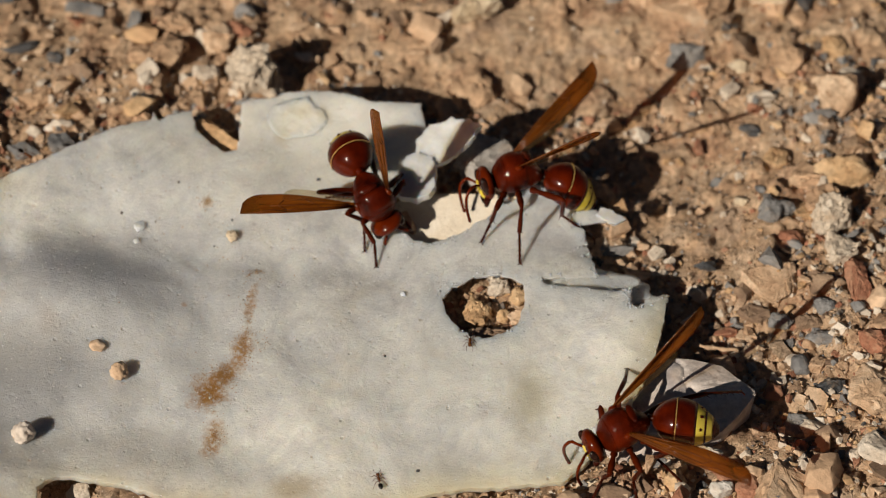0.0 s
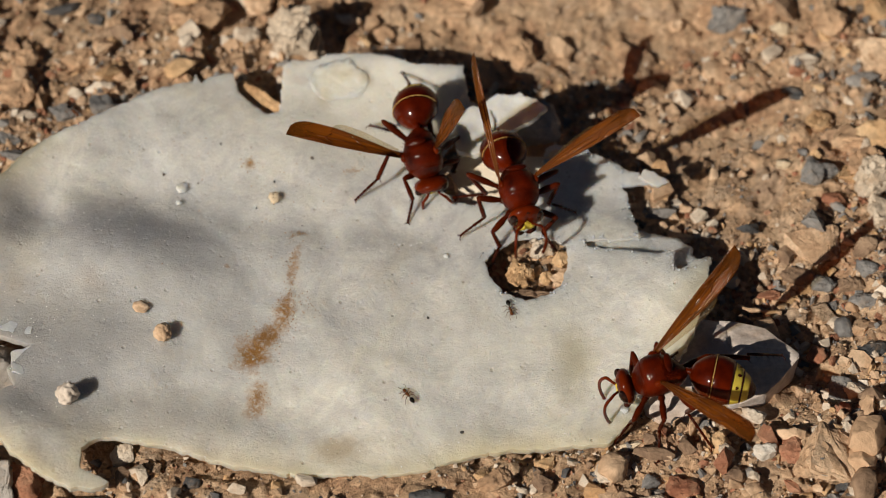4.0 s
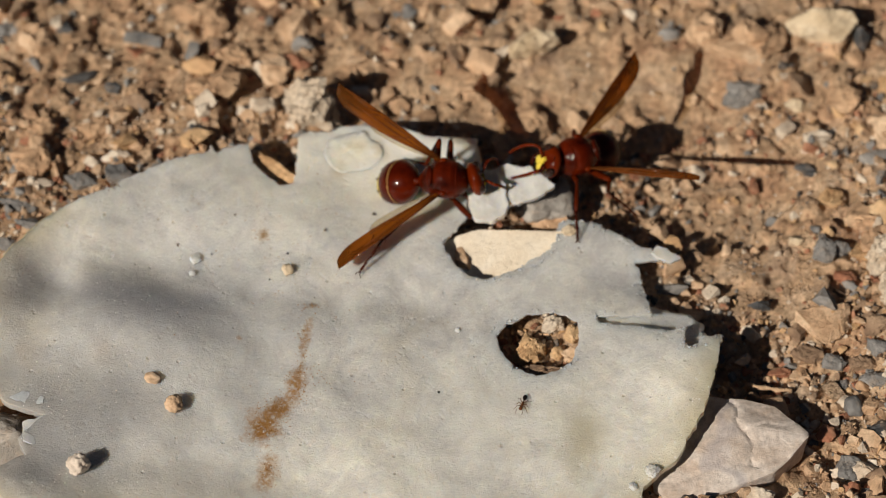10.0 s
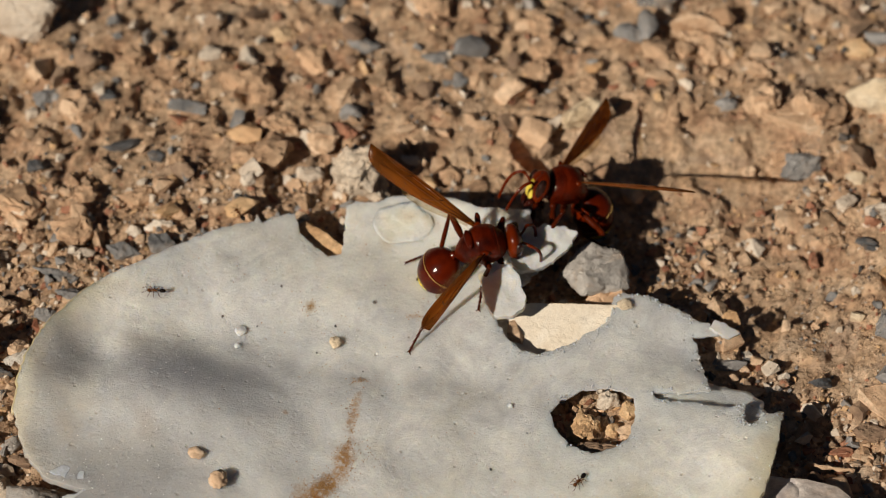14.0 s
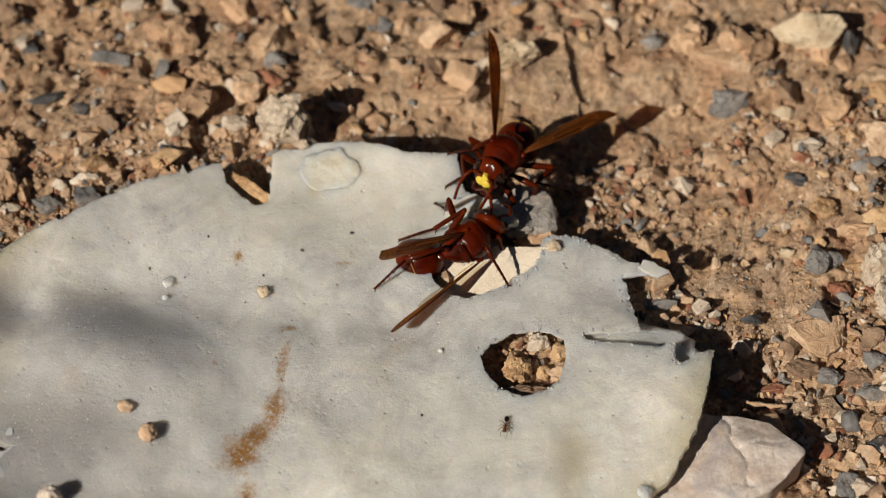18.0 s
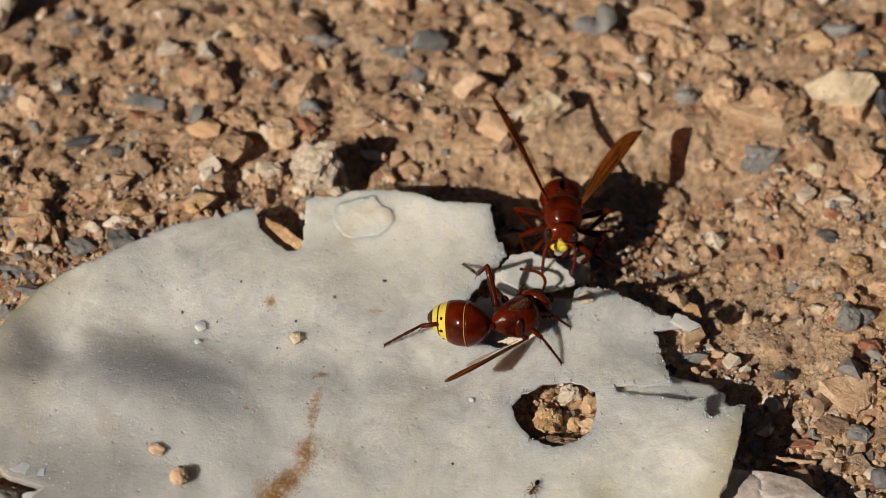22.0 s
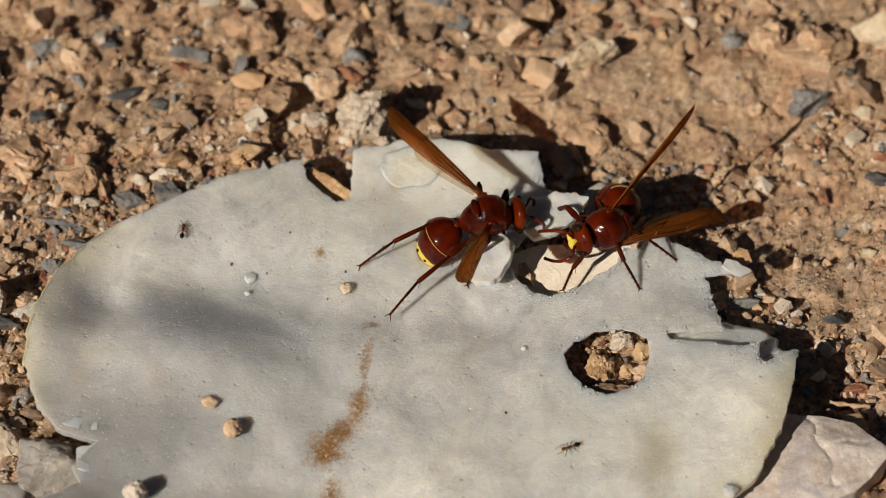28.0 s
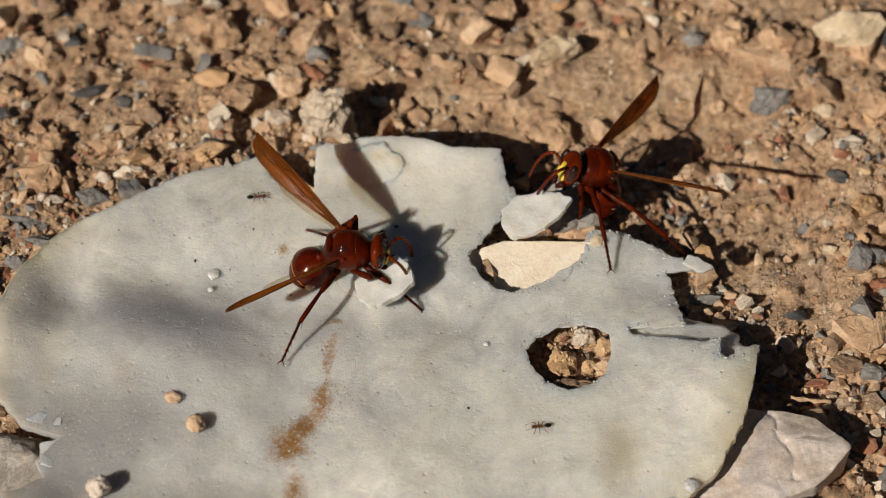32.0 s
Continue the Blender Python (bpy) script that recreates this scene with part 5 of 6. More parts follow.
stone(-43.5, 21.9, 2.2, 1.8, 1.5, -3, GREY, "smooth grey stone on dry soil")
stone(-49.3, -20.5, 2.0, 1.9, 1.4, 17, CHALK, "rough pitted chalky stone on gravel", rough=0.8)
stone(-46.4, -22.0, 1.8, 1.3, 1.1, -21, GREY, "flat grey slate stone among pebbles")
stone(-46.6, -4.3, 2.0, 2.1, 1.4, -10, WEATHERED, "pale grey weathered stone beside the slice")
stone(-45.1, -8.5, 2.2, 1.1, 1.0, -25, BROWN, "brown angular stone on dry soil")


def white_stone():
    """The flat pointed stone under the slice's corner."""
    bm = bmesh.new()
    rng = random.Random(8)
    for x, y in ((63.6, -33.6), (65.8, -34.0), (69.4, -32.7), (75.0, -30.3), (79.4, -28.2), (82.2, -25.4), (85.1, -21.9), (85.2, -20.9), (83.4, -18.8), (80.4, -15.7), (76.3, -14.2), (69.5, -13.3), (64.5, -14.5), (60.5, -24), (60.5, -31)):
        low = 1.6 - 0.075 * (x - 63)
        y += 0.8 * low
        bm.verts.new(((73 + (x - 73) * 0.93) * MM, (-24 + (y + 24) * 0.93) * MM, -6.0 * MM))
        bm.verts.new((x * MM, y * MM, (1.7 + 0.03 * (x - 66) - low + rng.uniform(-0.15, 0.15)) * MM))
    for x, y, z in ((70, -22, 1.9), (76, -20, 3.0), (73, -27, 2.1)):
        bm.verts.new((x * MM, y * MM, z * MM))
    made = bmesh.ops.convex_hull(bm, input=list(bm.verts))
    bmesh.ops.delete(bm, geom=list({g for g in made["geom_interior"] + made["geom_unused"] if isinstance(g, bmesh.types.BMVert)}), context="VERTS")
    bmesh.ops.bevel(bm, geom=list(bm.edges), offset=0.25 * MM, segments=2, affect="EDGES", clamp_overlap=True)
    bmesh.ops.triangulate(bm, faces=bm.faces)
    for _ in range(5):
        bmesh.ops.subdivide_edges(bm, edges=[e for e in bm.edges if e.calc_length() > 0.7 * MM], cuts=1)
        bmesh.ops.triangulate(bm, faces=bm.faces)
    for v in bm.verts:
        p = v.co / MM
        v.co.z += MM * (0.35 * lumpy(p.x, p.y, p.z, 0.16, 3) - 0.26 * math.exp(-((p.x - 75.0 + 0.25 * (p.y + 20) + 0.6 * math.sin(p.y * 0.9)) / 0.35) ** 2) * (1 if p.y > -27 else 0.2)
                     - 0.16 * math.exp(-((p.y + 19.8 - 0.12 * (p.x - 78) + 0.4 * math.sin(p.x * 1.1)) / 0.35) ** 2) * (1 if p.x > 75 else 0)
                     - 0.14 * math.exp(-((p.y + 27.5 - 0.15 * (p.x - 70) + 0.3 * math.sin(p.x)) / 0.5) ** 2))
    ob = part("stone", bm, VEINED)
    ob.data.set_sharp_from_angle(angle=radians(38))
    tagged(ob, "flat pointed white stone with grey veins, under the slice", "stone")


white_stone()
stone(-41.0, -19.5, 6.4, 5.6, 3.4, 12, WEATHERED, "pale grey weathered stone under the slice edge", z=1.9, boxy=0.8, rough=0.3)
stone(-41.5, -42.5, 6.0, 7.0, 4.0, 70, WEATHERED, "grey block of stone with rusty edge beside slice", z=0.6, boxy=0.9)
stone(-34.6, -40.6, 2.6, 4.2, 3.0, 20, RUST, "rust-orange broken stone beside the slice", z=0.4)
stone(-26.0, -47.5, 6.2, 4.6, 1.6, 5, GREY, "flat dark grey slate slab on soil", z=0.3, boxy=1.0)
# stones seen through the hole and the tear
def flat_slab(corners, top, material, label, rough=0.3):
    """A flat broken slab that lies under the slice; corners in mm, top gives its height."""
    bm = bmesh.new()
    mx, my = (sum(c[k] for c in corners) / len(corners) for k in (0, 1))
    for x, y in corners:
        bm.verts.new((x * MM, y * MM, -2.6 * MM))
        bm.verts.new(((mx + (x - mx) * 0.97) * MM, (my + (y - my) * 0.97) * MM, top(x, y) * MM))
    bmesh.ops.convex_hull(bm, input=list(bm.verts))
    bmesh.ops.bevel(bm, geom=list(bm.edges), offset=0.35 * MM, segments=2, affect="EDGES", clamp_overlap=True)
    bmesh.ops.triangulate(bm, faces=bm.faces)
    for _ in range(3):
        bmesh.ops.subdivide_edges(bm, edges=[e for e in bm.edges if e.calc_length() > 1.2 * MM], cuts=1)
        bmesh.ops.triangulate(bm, faces=bm.faces)
    for v in bm.verts:
        p = v.co / MM
        v.co.z += MM * rough * lumpy(p.x, p.y, p.z, 0.3, 3)
        v.co.y += MM * (rough - 0.3) * 1.6 * lumpy(p.x, p.y, p.z + 7, 0.35, 2)
    ob = part("stone", bm, material)
    ob.data.set_sharp_from_angle(angle=radians(38))
    tagged(ob, label, "stone")


flat_slab(((26, 14), (29, 20.0), (34.5, 21.6), (41, 20.9), (48.5, 20.0), (51, 16), (45, 9), (37, 6), (29, 8)), lambda x, y: 0.9 + 0.2 * (y - 14) + 0.09 * (x - 39), BRIGHT, "pale cream flat stone under the torn slice")
flat_slab(((-7, 31), (-4.5, 37), (-2, 39.3), (0, 36.9), (2.6, 33.9), (5.0, 31.9), (6.5, 28), (0, 26)), lambda x, y: 2.0 + 0.4 * (0.8 * x + 0.6 * y - 19), OCHRE, "ochre flat stone showing in the notch of the slice", 0.9)
stone(2.6, 38.6, 3.6, 2.2, 1.6, 20, BROWN, "dark brown stone deep in the notch of the slice", z=-2.6, rough=0.5)
stone(44.8, 28.8, 6.2, 5.4, 3.0, 12, WEATHERED, "smooth grey stone behind the torn slice", z=0.5, boxy=0.8)
stone(42.2, -2.2, 4.0, 2.9, 2.6, 35, OCHRE, "rust-brown stone with a lit ridge under the hole of the slice", z=-0.2, rough=0.6, boxy=0.15, tilt=16)
stone(46.2, 2.4, 2.2, 1.8, 1.7, 5, PALE, "pale stone lying under the hole of the slice", z=0.5, rough=0.5, boxy=0.2)
stone(49.4, 0.6, 1.8, 2.2, 1.8, 0, OCHRE, "ochre stone lying under the hole of the slice", z=0.4, rough=0.5, boxy=0.2)
stone(49.0, -3.4, 1.7, 1.7, 1.4, 30, PEBBLE, "tan pebble lying under the hole of the slice", z=-0.2, rough=0.5)
stone(46.6, -2.4, 1.3, 1.5, 1.1, 10, OCHRE, "small ochre pebble under the hole of the slice", z=-0.7, rough=0.5)
stone(38.6, -3.6, 1.8, 2.6, 1.4, 30, RUST, "reddish stone lying under the hole of the slice", z=-0.8, rough=0.4)
stone(44.2, -8.0, 5.0, 2.4, 1.4, 4, BROWN, "dark brown fibrous stone under the hole of the slice", z=0.9, rough=0.9)


def glass_material():
    mat, tree, bsdf = shader("clear_glass")
    bsdf.inputs["Base Color"].default_value = (0.9, 0.92, 0.93, 1)
    bsdf.inputs["Roughness"].default_value = 0.06
    bsdf.inputs["Transmission Weight"].default_value = 0.85
    relief(tree, bsdf, grain(tree, place(tree), 260, 3, 0.6), 0.0012, 1.0)
    return mat


stone(58.5, 92.0, 5.5, 3.0, 1.6, 15, glass_material(), "clear glassy fragment glinting on the gravel", category="glass shard", name="glass_shard")


def twig():
    bm = bmesh.new()
    pts = [(76.8 + 0.81 * k, -7.6 - 0.155 * k + 0.15 * math.sin(k * 1.7), -3.0 + 0.12 * math.sin(k)) for k in range(10)]
    tube(bm, pts, [0.35 + 0.13 * math.sin(k * 2.3) for k in range(10)], 8)
    tagged(part("twig", bm, TAN), "short dry straw-coloured twig on the grit", "twig")


twig()


def lump(name, x, y, r, material, label, category, seed, rough=0.5, flat=0.8):
    """A rounded crumbly grain made of many small knobs, resting on the slice."""
    bm = bmesh.new()
    bmesh.ops.create_icosphere(bm, subdivisions=4, radius=1.0)
    for v in bm.verts:
        p = v.co.copy()
        knobs = noise.voronoi(p * 2.6 + Vector((seed * 7.0, 0, 0)))[0][0]
        v.co = p * (1 + 0.22 * noise.noise(p * 1.3 + Vector((0, seed * 5.0, 0))) + 0.30 * rough * (0.35 - knobs))
        v.co = Vector((v.co.x, v.co.y * 0.9, v.co.z * flat)) * r * MM
    ob = new(name, mesh_of(bm, name, material))
    ob.matrix_basis = pose(x * MM, y * MM, (slice_top(x, y) + r * flat * 0.75) * MM, 0, 0, seed * 40)
    return tagged(ob, label, category)


lump("pebble", -13.8, -17.0, 1.55, PEBBLE, "small tan pebble resting on the pale slice", "pebble", 3, 0.9)
lump("pebble", -17.2, -12.3, 1.3, PEBBLE, "flat ochre pebble resting on the pale slice", "pebble", 4, 0.4, 0.5)
lump("pebble", -27.9, -29.0, 1.85, KNOBBLY, "knobbly white pebble resting on the pale slice", "pebble", 5, 1.2, 1.0)
lump("crumb", -11.6, 14.9, 1.05, TORN, "white crumb of dried flesh on the slice", "crumb", 6, 0.9, 0.35)
lump("crumb", 3.5, 11.8, 1.15, CREAM, "cream crumb lying on the pale slice", "crumb", 7, 0.8, 0.55)
lump("crumb", 30.8, -0.2, 0.5, TORN, "white crumb of dried flesh on the slice", "crumb", 8, 0.9, 0.6)
lump("crumb", -12.0, 11.8, 0.55, TORN, "tiny white crumb on the slice", "crumb", 9, 0.9, 0.6)
lump("crumb", 49.5, 19.8, 1.3, CREAM, "yellowish crumb on the torn slice edge", "crumb", 10, 0.9, 0.4)
lump("crumb", 60.2, -28.8, 1.3, FLESH, "crumbly translucent lump at the slice corner", "crumb", 11, 1.6, 0.45)
lump("crumb", 57.2, -31.2, 0.8, FLESH, "crumbly translucent lump at the slice corner", "crumb", 12, 1.6, 0.4)


def scrap(name, points, x, y, z, turn, tilt, label, thick=0.8, seed=2, material=TORN, crumbly=0.0):
    """A small torn sheet; points in mm round its own origin."""
    def top(a, b):
        p = Vector((a, b, seed))
        return 0.35 * noise.noise(p * 0.35) + 0.007 * (a * a + b * b) + crumbly * (0.55 * noise.noise(p * 0.9) + 0.35 * noise.noise(p * 2.3))

    bm = sheet(ragged(points + points[:1], 0.4, 0.3 + crumbly, seed), [], top, lambda a, b: thick * (0.75 + 0.25 * noise.noise(Vector((a, b, seed + 3)) * 0.5)), 0.7 - 0.3 * crumbly, seed)
    ob = part(name, bm, material)
    ob.data.set_sharp_from_angle(angle=radians(55))
    ob.matrix_basis = pose(x * MM, y * MM, z * MM, tilt[0], tilt[1], turn)
    return tagged(ob, label, "food scrap")


scrap("torn_scrap", [(-3, -2), (-0.5, -2.8), (3, -1.5), (3.2, 1.2), (0.5, 2.4), (-2.6, 1.6)], -34.2, -21.6, slice_top(-34.2, -21.6) - 0.1, 10, (3, 2), "curled white scrap torn from the slice", 0.5, 2, TORN, 0.08)
scrap("torn_scrap", [(-2.6, -0.6), (0, -1), (2.8, -0.4), (2.4, 0.8), (-1, 1.1)], -36.6, -16.2, slice_top(-36.6, -16.2) + 0.0, -15, (5, 2), "thin white scrap on the slice edge", 0.4, 3, TORN, 0.08)
scrap("torn_scrap", [(-2.2, -0.8), (1.5, -1), (2.6, 0.6), (0, 1.2), (-2, 0.8)], 64.8, 13.4, 4.6, -18, (10, 16), "pale scrap at the torn corner")
FLAP = scrap("torn_flap", [(-5.6, -1.8), (-2.6, -3.4), (0.6, -3.6), (3.8, -3.2), (6.0, -2.2), (4.8, 0.4), (2.6, 2.4), (-0.8, 3.8), (-4.0, 3.2), (-5.6, 1.0)], 42, 25, 6.4, 0, (0, 0), "torn white flap of dried flesh pulled by hornets", 1.3, 5, TORN, 0.1)
CHUNK = scrap("torn_chunk", [(-2.6, -4.0), (0.2, -4.8), (2.8, -3.6), (3.2, -1.0), (3.6, 1.4), (2.8, 3.8), (0.4, 4.8), (-2.4, 4.0), (-3.0, 1.2), (-3.2, -1.6)], 36, 25, 6.4, 0, (0, 0), "torn crumbly white chunk of dried flesh", 1.7, 6, TORN, 0.14)


# ---- ants ----
def build_ant(label):
    root = tagged(new("ant"), label, "ant", "ants on the slice")
    bm = bmesh.new()
    ring_body(bm, [(-0.75, 0.05, 0.1, 0.1), (-0.5, 0.1, 0.24, 0.26), (0.0, 0.14, 0.3, 0.32), (0.5, 0.12, 0.3, 0.3), (0.8, 0.06, 0.14, 0.14)], 12)
    part("thorax", bm, ANT_BROWN, root)
    bm = bmesh.new()
    ball(bm, (1.3, 0, 0.1), (0.55, 0.46, 0.36), (0, 15, 0), 12)
    head = part("head", bm, ANT_BROWN, root)
    bm = bmesh.new()
    ring_body(bm, [(-0.75, 0.02, 0.08, 0.08), (-1.0, 0.12, 0.12, 0.18), (-1.2, 0.08, 0.12, 0.12), (-1.45, 0.15, 0.42, 0.4), (-1.95, 0.2, 0.58, 0.52), (-2.5, 0.15, 0.42, 0.38), (-2.85, 0.08, 0.1, 0.1)], 14)
    part("gaster", bm, ANT_BLACK, root)
    for s in (1, -1):
        bm = bmesh.new()
        tube(bm, [(1.65, s * 0.2, 0.2), (2.1, s * 0.75, 0.45), (2.7, s * 0.8, 0.15), (3.1, s * 0.7, -0.1)], [0.06, 0.055, 0.06, 0.05], 5)
        part("antenna", bm, ANT_BROWN, head)
        for k, (x0, x1, x2) in enumerate(((0.5, 1.2, 1.7), (0.1, 0.1, 0.1), (-0.4, -1.2, -1.9))):
            bm = bmesh.new()
            tube(bm, [(x0, s * 0.2, 0), (x1 * 0.8 + x0 * 0.2, s * 0.95, 0.55), (x1, s * 1.25, -0.1), (x2, s * 1.75, -0.62)], [0.1, 0.085, 0.065, 0.035], 5)
            part("leg", bm, ANT_BROWN, root)
    root.scale = (0.66, 0.66, 0.66)
    return root


ANT_HOLE = build_ant("small black and brown ant walking on the pale slice")
ANT_FAST = build_ant("small black ant crossing the pale slice")
ANT_RIM = build_ant("small brown ant walking near the slice rim")

# ---- pebbles and grit ----
def bare_soil(x, y):
    """Trodden soil with hardly a pebble on it: beside the torn end and behind the slice."""
    wob = 0.25 * noise.noise(Vector((x, y, 3.0)) * 0.09)
    return min(((x - 83) / 15) ** 2 + ((y - 25) / 19) ** 2, ((x - 56) / 27) ** 2 + ((y - 54) / 10) ** 2, ((x - 8) / 27) ** 2 + ((y + 45) / 8) ** 2) + wob < 1.0


def near_slice(x, y, margin):
    if ((x - 73.5) / 12.5) ** 2 + ((y + 23) / 9.5) ** 2 < 1.0:
        return True
    return any(inside(x + dx * margin, y + dy * margin, SLICE_EDGE) for dx, dy in ((0, 0), (1, 0), (-1, 0), (0, 1), (0, -1)))


KINDS = ((TAN, 0.31, "tan"), (OCHRE, 0.13, "ochre"), (GREY, 0.14, "grey"), (DARK, 0.05, "dark"), (PALE, 0.17, "pale"), (RUST, 0.09, "rust-red"), (BROWN, 0.11, "brown"))


def pick(rng):
    n = rng.random()
    for material, share, word in KINDS:
        n -= share
        if n <= 0:
            break
    return material, word


def scatter_pebbles():
    rng = random.Random(21)
    bank = {}
    for material, _, word in KINDS:
        bank[word] = [stone_mesh(1, rng.uniform(0.6, 0.95), rng.uniform(0.45, 0.75), 100 + k + int(10 * rng.random()), "pebble", material, 14, 0.2, 0.3) for k in range(7)]
    for word, meshes in bank.items():
        for me in meshes:
            me.set_sharp_from_angle(angle=radians(35))
    made = 0
    while made < 310:
        x, y = rng.uniform(-60, 116), rng.uniform(-58, 104)
        if made < 120:
            x, y = (rng.uniform(58, 114), rng.uniform(-56, 18)) if rng.random() < 0.7 else (rng.uniform(-50, 70), rng.uniform(-56, -36))
        r = rng.uniform(0.75, 1.7) if made < 120 else 1.15 + 1.5 * rng.random() ** 2 if made < 265 else rng.uniform(2.3, 4.2)
        if near_slice(x, y, r + 0.5) or (bare_soil(x, y) and made % 8) or (r > 2.3 and 45 < x < 100 and -5 < y < 50):
            continue
        _, word = pick(rng)
        if r > 2.3 and word in ("pale", "dark", "rust-red"):
            word = "tan"
        ob = new("pebble", rng.choice(bank[word]))
        m = pose(x * MM, y * MM, (soil_height(x, y) + r * 0.4) * MM, rng.uniform(-25, 25), rng.uniform(-25, 25), rng.uniform(0, 360))
        ob.matrix_basis = m @ Matrix.Diagonal((r, r, r, 1))
        tagged(ob, f"small {word} angular pebble lying on dry soil", "pebble", "loose pebbles")
        made += 1


def scatter_grit():
    rng = random.Random(33)
    shapes = []
    for _ in range(30):
        bm = bmesh.new()
        hull(bm, rng, 1000, rng.uniform(600, 950), rng.uniform(450, 800), 10, boxy=0.4)
        bm.verts.index_update()
        shapes.append(([v.co.copy() for v in bm.verts], [[v.index for v in f.verts] for f in bm.faces]))
        bm.free()
    verts, faces, slots = [], [], []
    weights = [0.25, 0.10, 0.10, 0.03, 0.17, 0.09, 0.08, 0.18]
    for n in range(40000):
        x, y = rng.uniform(-62, 122), rng.uniform(-60, 112) if n % 3 == 0 else rng.uniform(-60, 52)
        r = 0.14 + 0.42 * rng.random() ** 1.8 if n < 31500 else rng.uniform(0.55, 1.25) if n < 39500 else rng.uniform(1.5, 2.8)
        hidden = inside(x, y, SLICE_EDGE)
        if hidden and (r > 0.7 or rng.random() < 0.5) and not (27 < x < 53 and -14 < y < 26):
            continue
        if r > 1.5 and near_slice(x, y, r) or ((x - 73.5) / 12.0) ** 2 + ((y + 23) / 9.0) ** 2 < 1.0:
            continue
        if bare_soil(x, y) and (r > 0.5 and rng.random() < 0.85 or rng.random() < 0.45):
            continue
        vs, fs = shapes[rng.randrange(30)]
        turn = Euler((rng.uniform(-0.5, 0.5), rng.uniform(-0.5, 0.5), rng.uniform(0, 6.3))).to_matrix() * r
        at = Vector((x, y, soil_height(x, y) + r * 0.34))
        first, slot = len(verts), rng.choices(range(8), weights)[0]
        verts += [(turn @ v + at) * MM for v in vs]
        faces += [[first + i for i in f] for f in fs]
        slots += [slot] * len(fs)
    me = bpy.data.meshes.new("gravel")
    me.from_pydata(verts, [], faces)
    for m in (TAN, OCHRE, GREY, DARK, PALE, RUST, BROWN, SOIL):
        me.materials.append(m)
    me.polygons.foreach_set("material_index", slots)
    me.update()
    tagged(new("gravel", me), "fine mixed grit of tan, grey and rust stones", "gravel", kind="stuff")


def scatter_clods():
    """Lumps of caked soil between the stones."""
    rng = random.Random(57)
    bank = [stone_mesh(1, rng.uniform(0.7, 0.95), rng.uniform(0.45, 0.7), 300 + k, "soil_clod", SOIL if k % 3 else TAN, 24, 1.3, 0.15) for k in range(9)]
    made = 0
    while made < 80:
        x, y = rng.uniform(-60, 118), rng.uniform(-58, 106)
        r = 1.5 + 3.4 * rng.random() ** 1.8
        if near_slice(x, y, r * 0.9) or (x > 52 and y < 16) or y < -34:
            continue
        ob = new("soil_clod", rng.choice(bank))
        m = pose(x * MM, y * MM, (soil_height(x, y) + r * 0.22) * MM, rng.uniform(-15, 15), rng.uniform(-15, 15), rng.uniform(0, 360))
        ob.matrix_basis = m @ Matrix.Diagonal((r, r, r, 1))
        tagged(ob, "crumbly lump of dry tan soil between stones", "soil clod", "soil clods")
        made += 1


scatter_clods()
scatter_pebbles()
scatter_grit()


# ---- how things move ----
feeder_rows, rival_rows, visitor_rows = [], [], []
stance(feeder_rows, 0, (26.4, 14.5, 9.4, 307, -44, 27), (5, -27), (6, -52), (68, 44), (30, 30), lh=(21.2, 47.8), lm=(38.9, 37.0), rh=(18.6, 20.0), rm=(24.8, 9.2), lf=(32.9, 23.3))
stance(feeder_rows, 1, (26.3, 16.9, 9.5, 284, -42, 13), (6, -14), (5, -50), (63, 49), (29, 31), lh=(21.2, 48.3), lm=(41.6, 36.5), lf=(34.6, 25.3), rh=(16.1, 17.5), rm=(19.6, 10.5))
stance(feeder_rows, 2, (26.4, 16.5, 9.6, 297, -38, 21), (-6, -20), (-1, -47), (40, 57), (28, 32), lh=(21.2, 48.3), lm=(39.2, 41.6), lf=(34.4, 25.2), rh=(18.7, 21.6), rm=(19.7, 10.4))
stance(feeder_rows, 3, (27.4, 14.7, 9.5, 287, -37, 23), (-2, -21), (6, -43), (20, 57), (28, 41), lh=(21.6, 39.2), lm=(41.8, 38.7), lf=(32.6, 21.7), rh=(20.1, 25.6), rm=(16.3, 10.7))
stance(feeder_rows, 3.5, (27.4, 14.7, 9.5, 287, -37, 23), (-2, -21), (6, -43), (20, 57), (28, 41), lh=(21.6, 39.2), lm=(41.8, 38.7), lf=(32.6, 21.7), rh=(20.1, 25.6), rm=(16.3, 10.7))
stance(feeder_rows, 5.5, (28.3, 19.3, 9.7, 286, -43, 33), (0, -12), (-4, -44), (36, 59), (43, 39), rh=(9.9, 36.3), rm=(16.7, 17.0), lm=(45.4, 31.1), lh=(37.0, 40.8))
stance(feeder_rows, 6, (28.3, 19.3, 9.7, 286, -43, 33), (0, -12), (-4, -44), (36, 59), (43, 39), rh=(9.9, 36.3), rm=(16.7, 17.0), lm=(45.4, 31.1), lh=(37.0, 40.8))
stance(feeder_rows, 7, (27.6, 19.6, 9.8, 276, -30, 48), (13, -21), (-4, -51), (18, 50), (40, 28), lh=(43.8, 35.5), lm=(38.9, 28.5), rm=(16.8, 16.8), rh=(26.1, 48.0))
stance(feeder_rows, 8, (29.5, 21.7, 9.7, 302, -9, 49), (14, -9), (-17, -46), (33, 44), (42, 24), lm=(40.3, 38.3), lf=(38.9, 34.7), rm=(16.6, 16.6))
stance(feeder_rows, 9, (29.7, 22.3, 9.8, 322, -14, 63), (13, -17), (-4, -54), (39, 30), (47, 30), lm=(38.9, 38.8), lf=(36.6, 40.5), rm=(16.8, 17.1), rf=(35.2, 24.2))
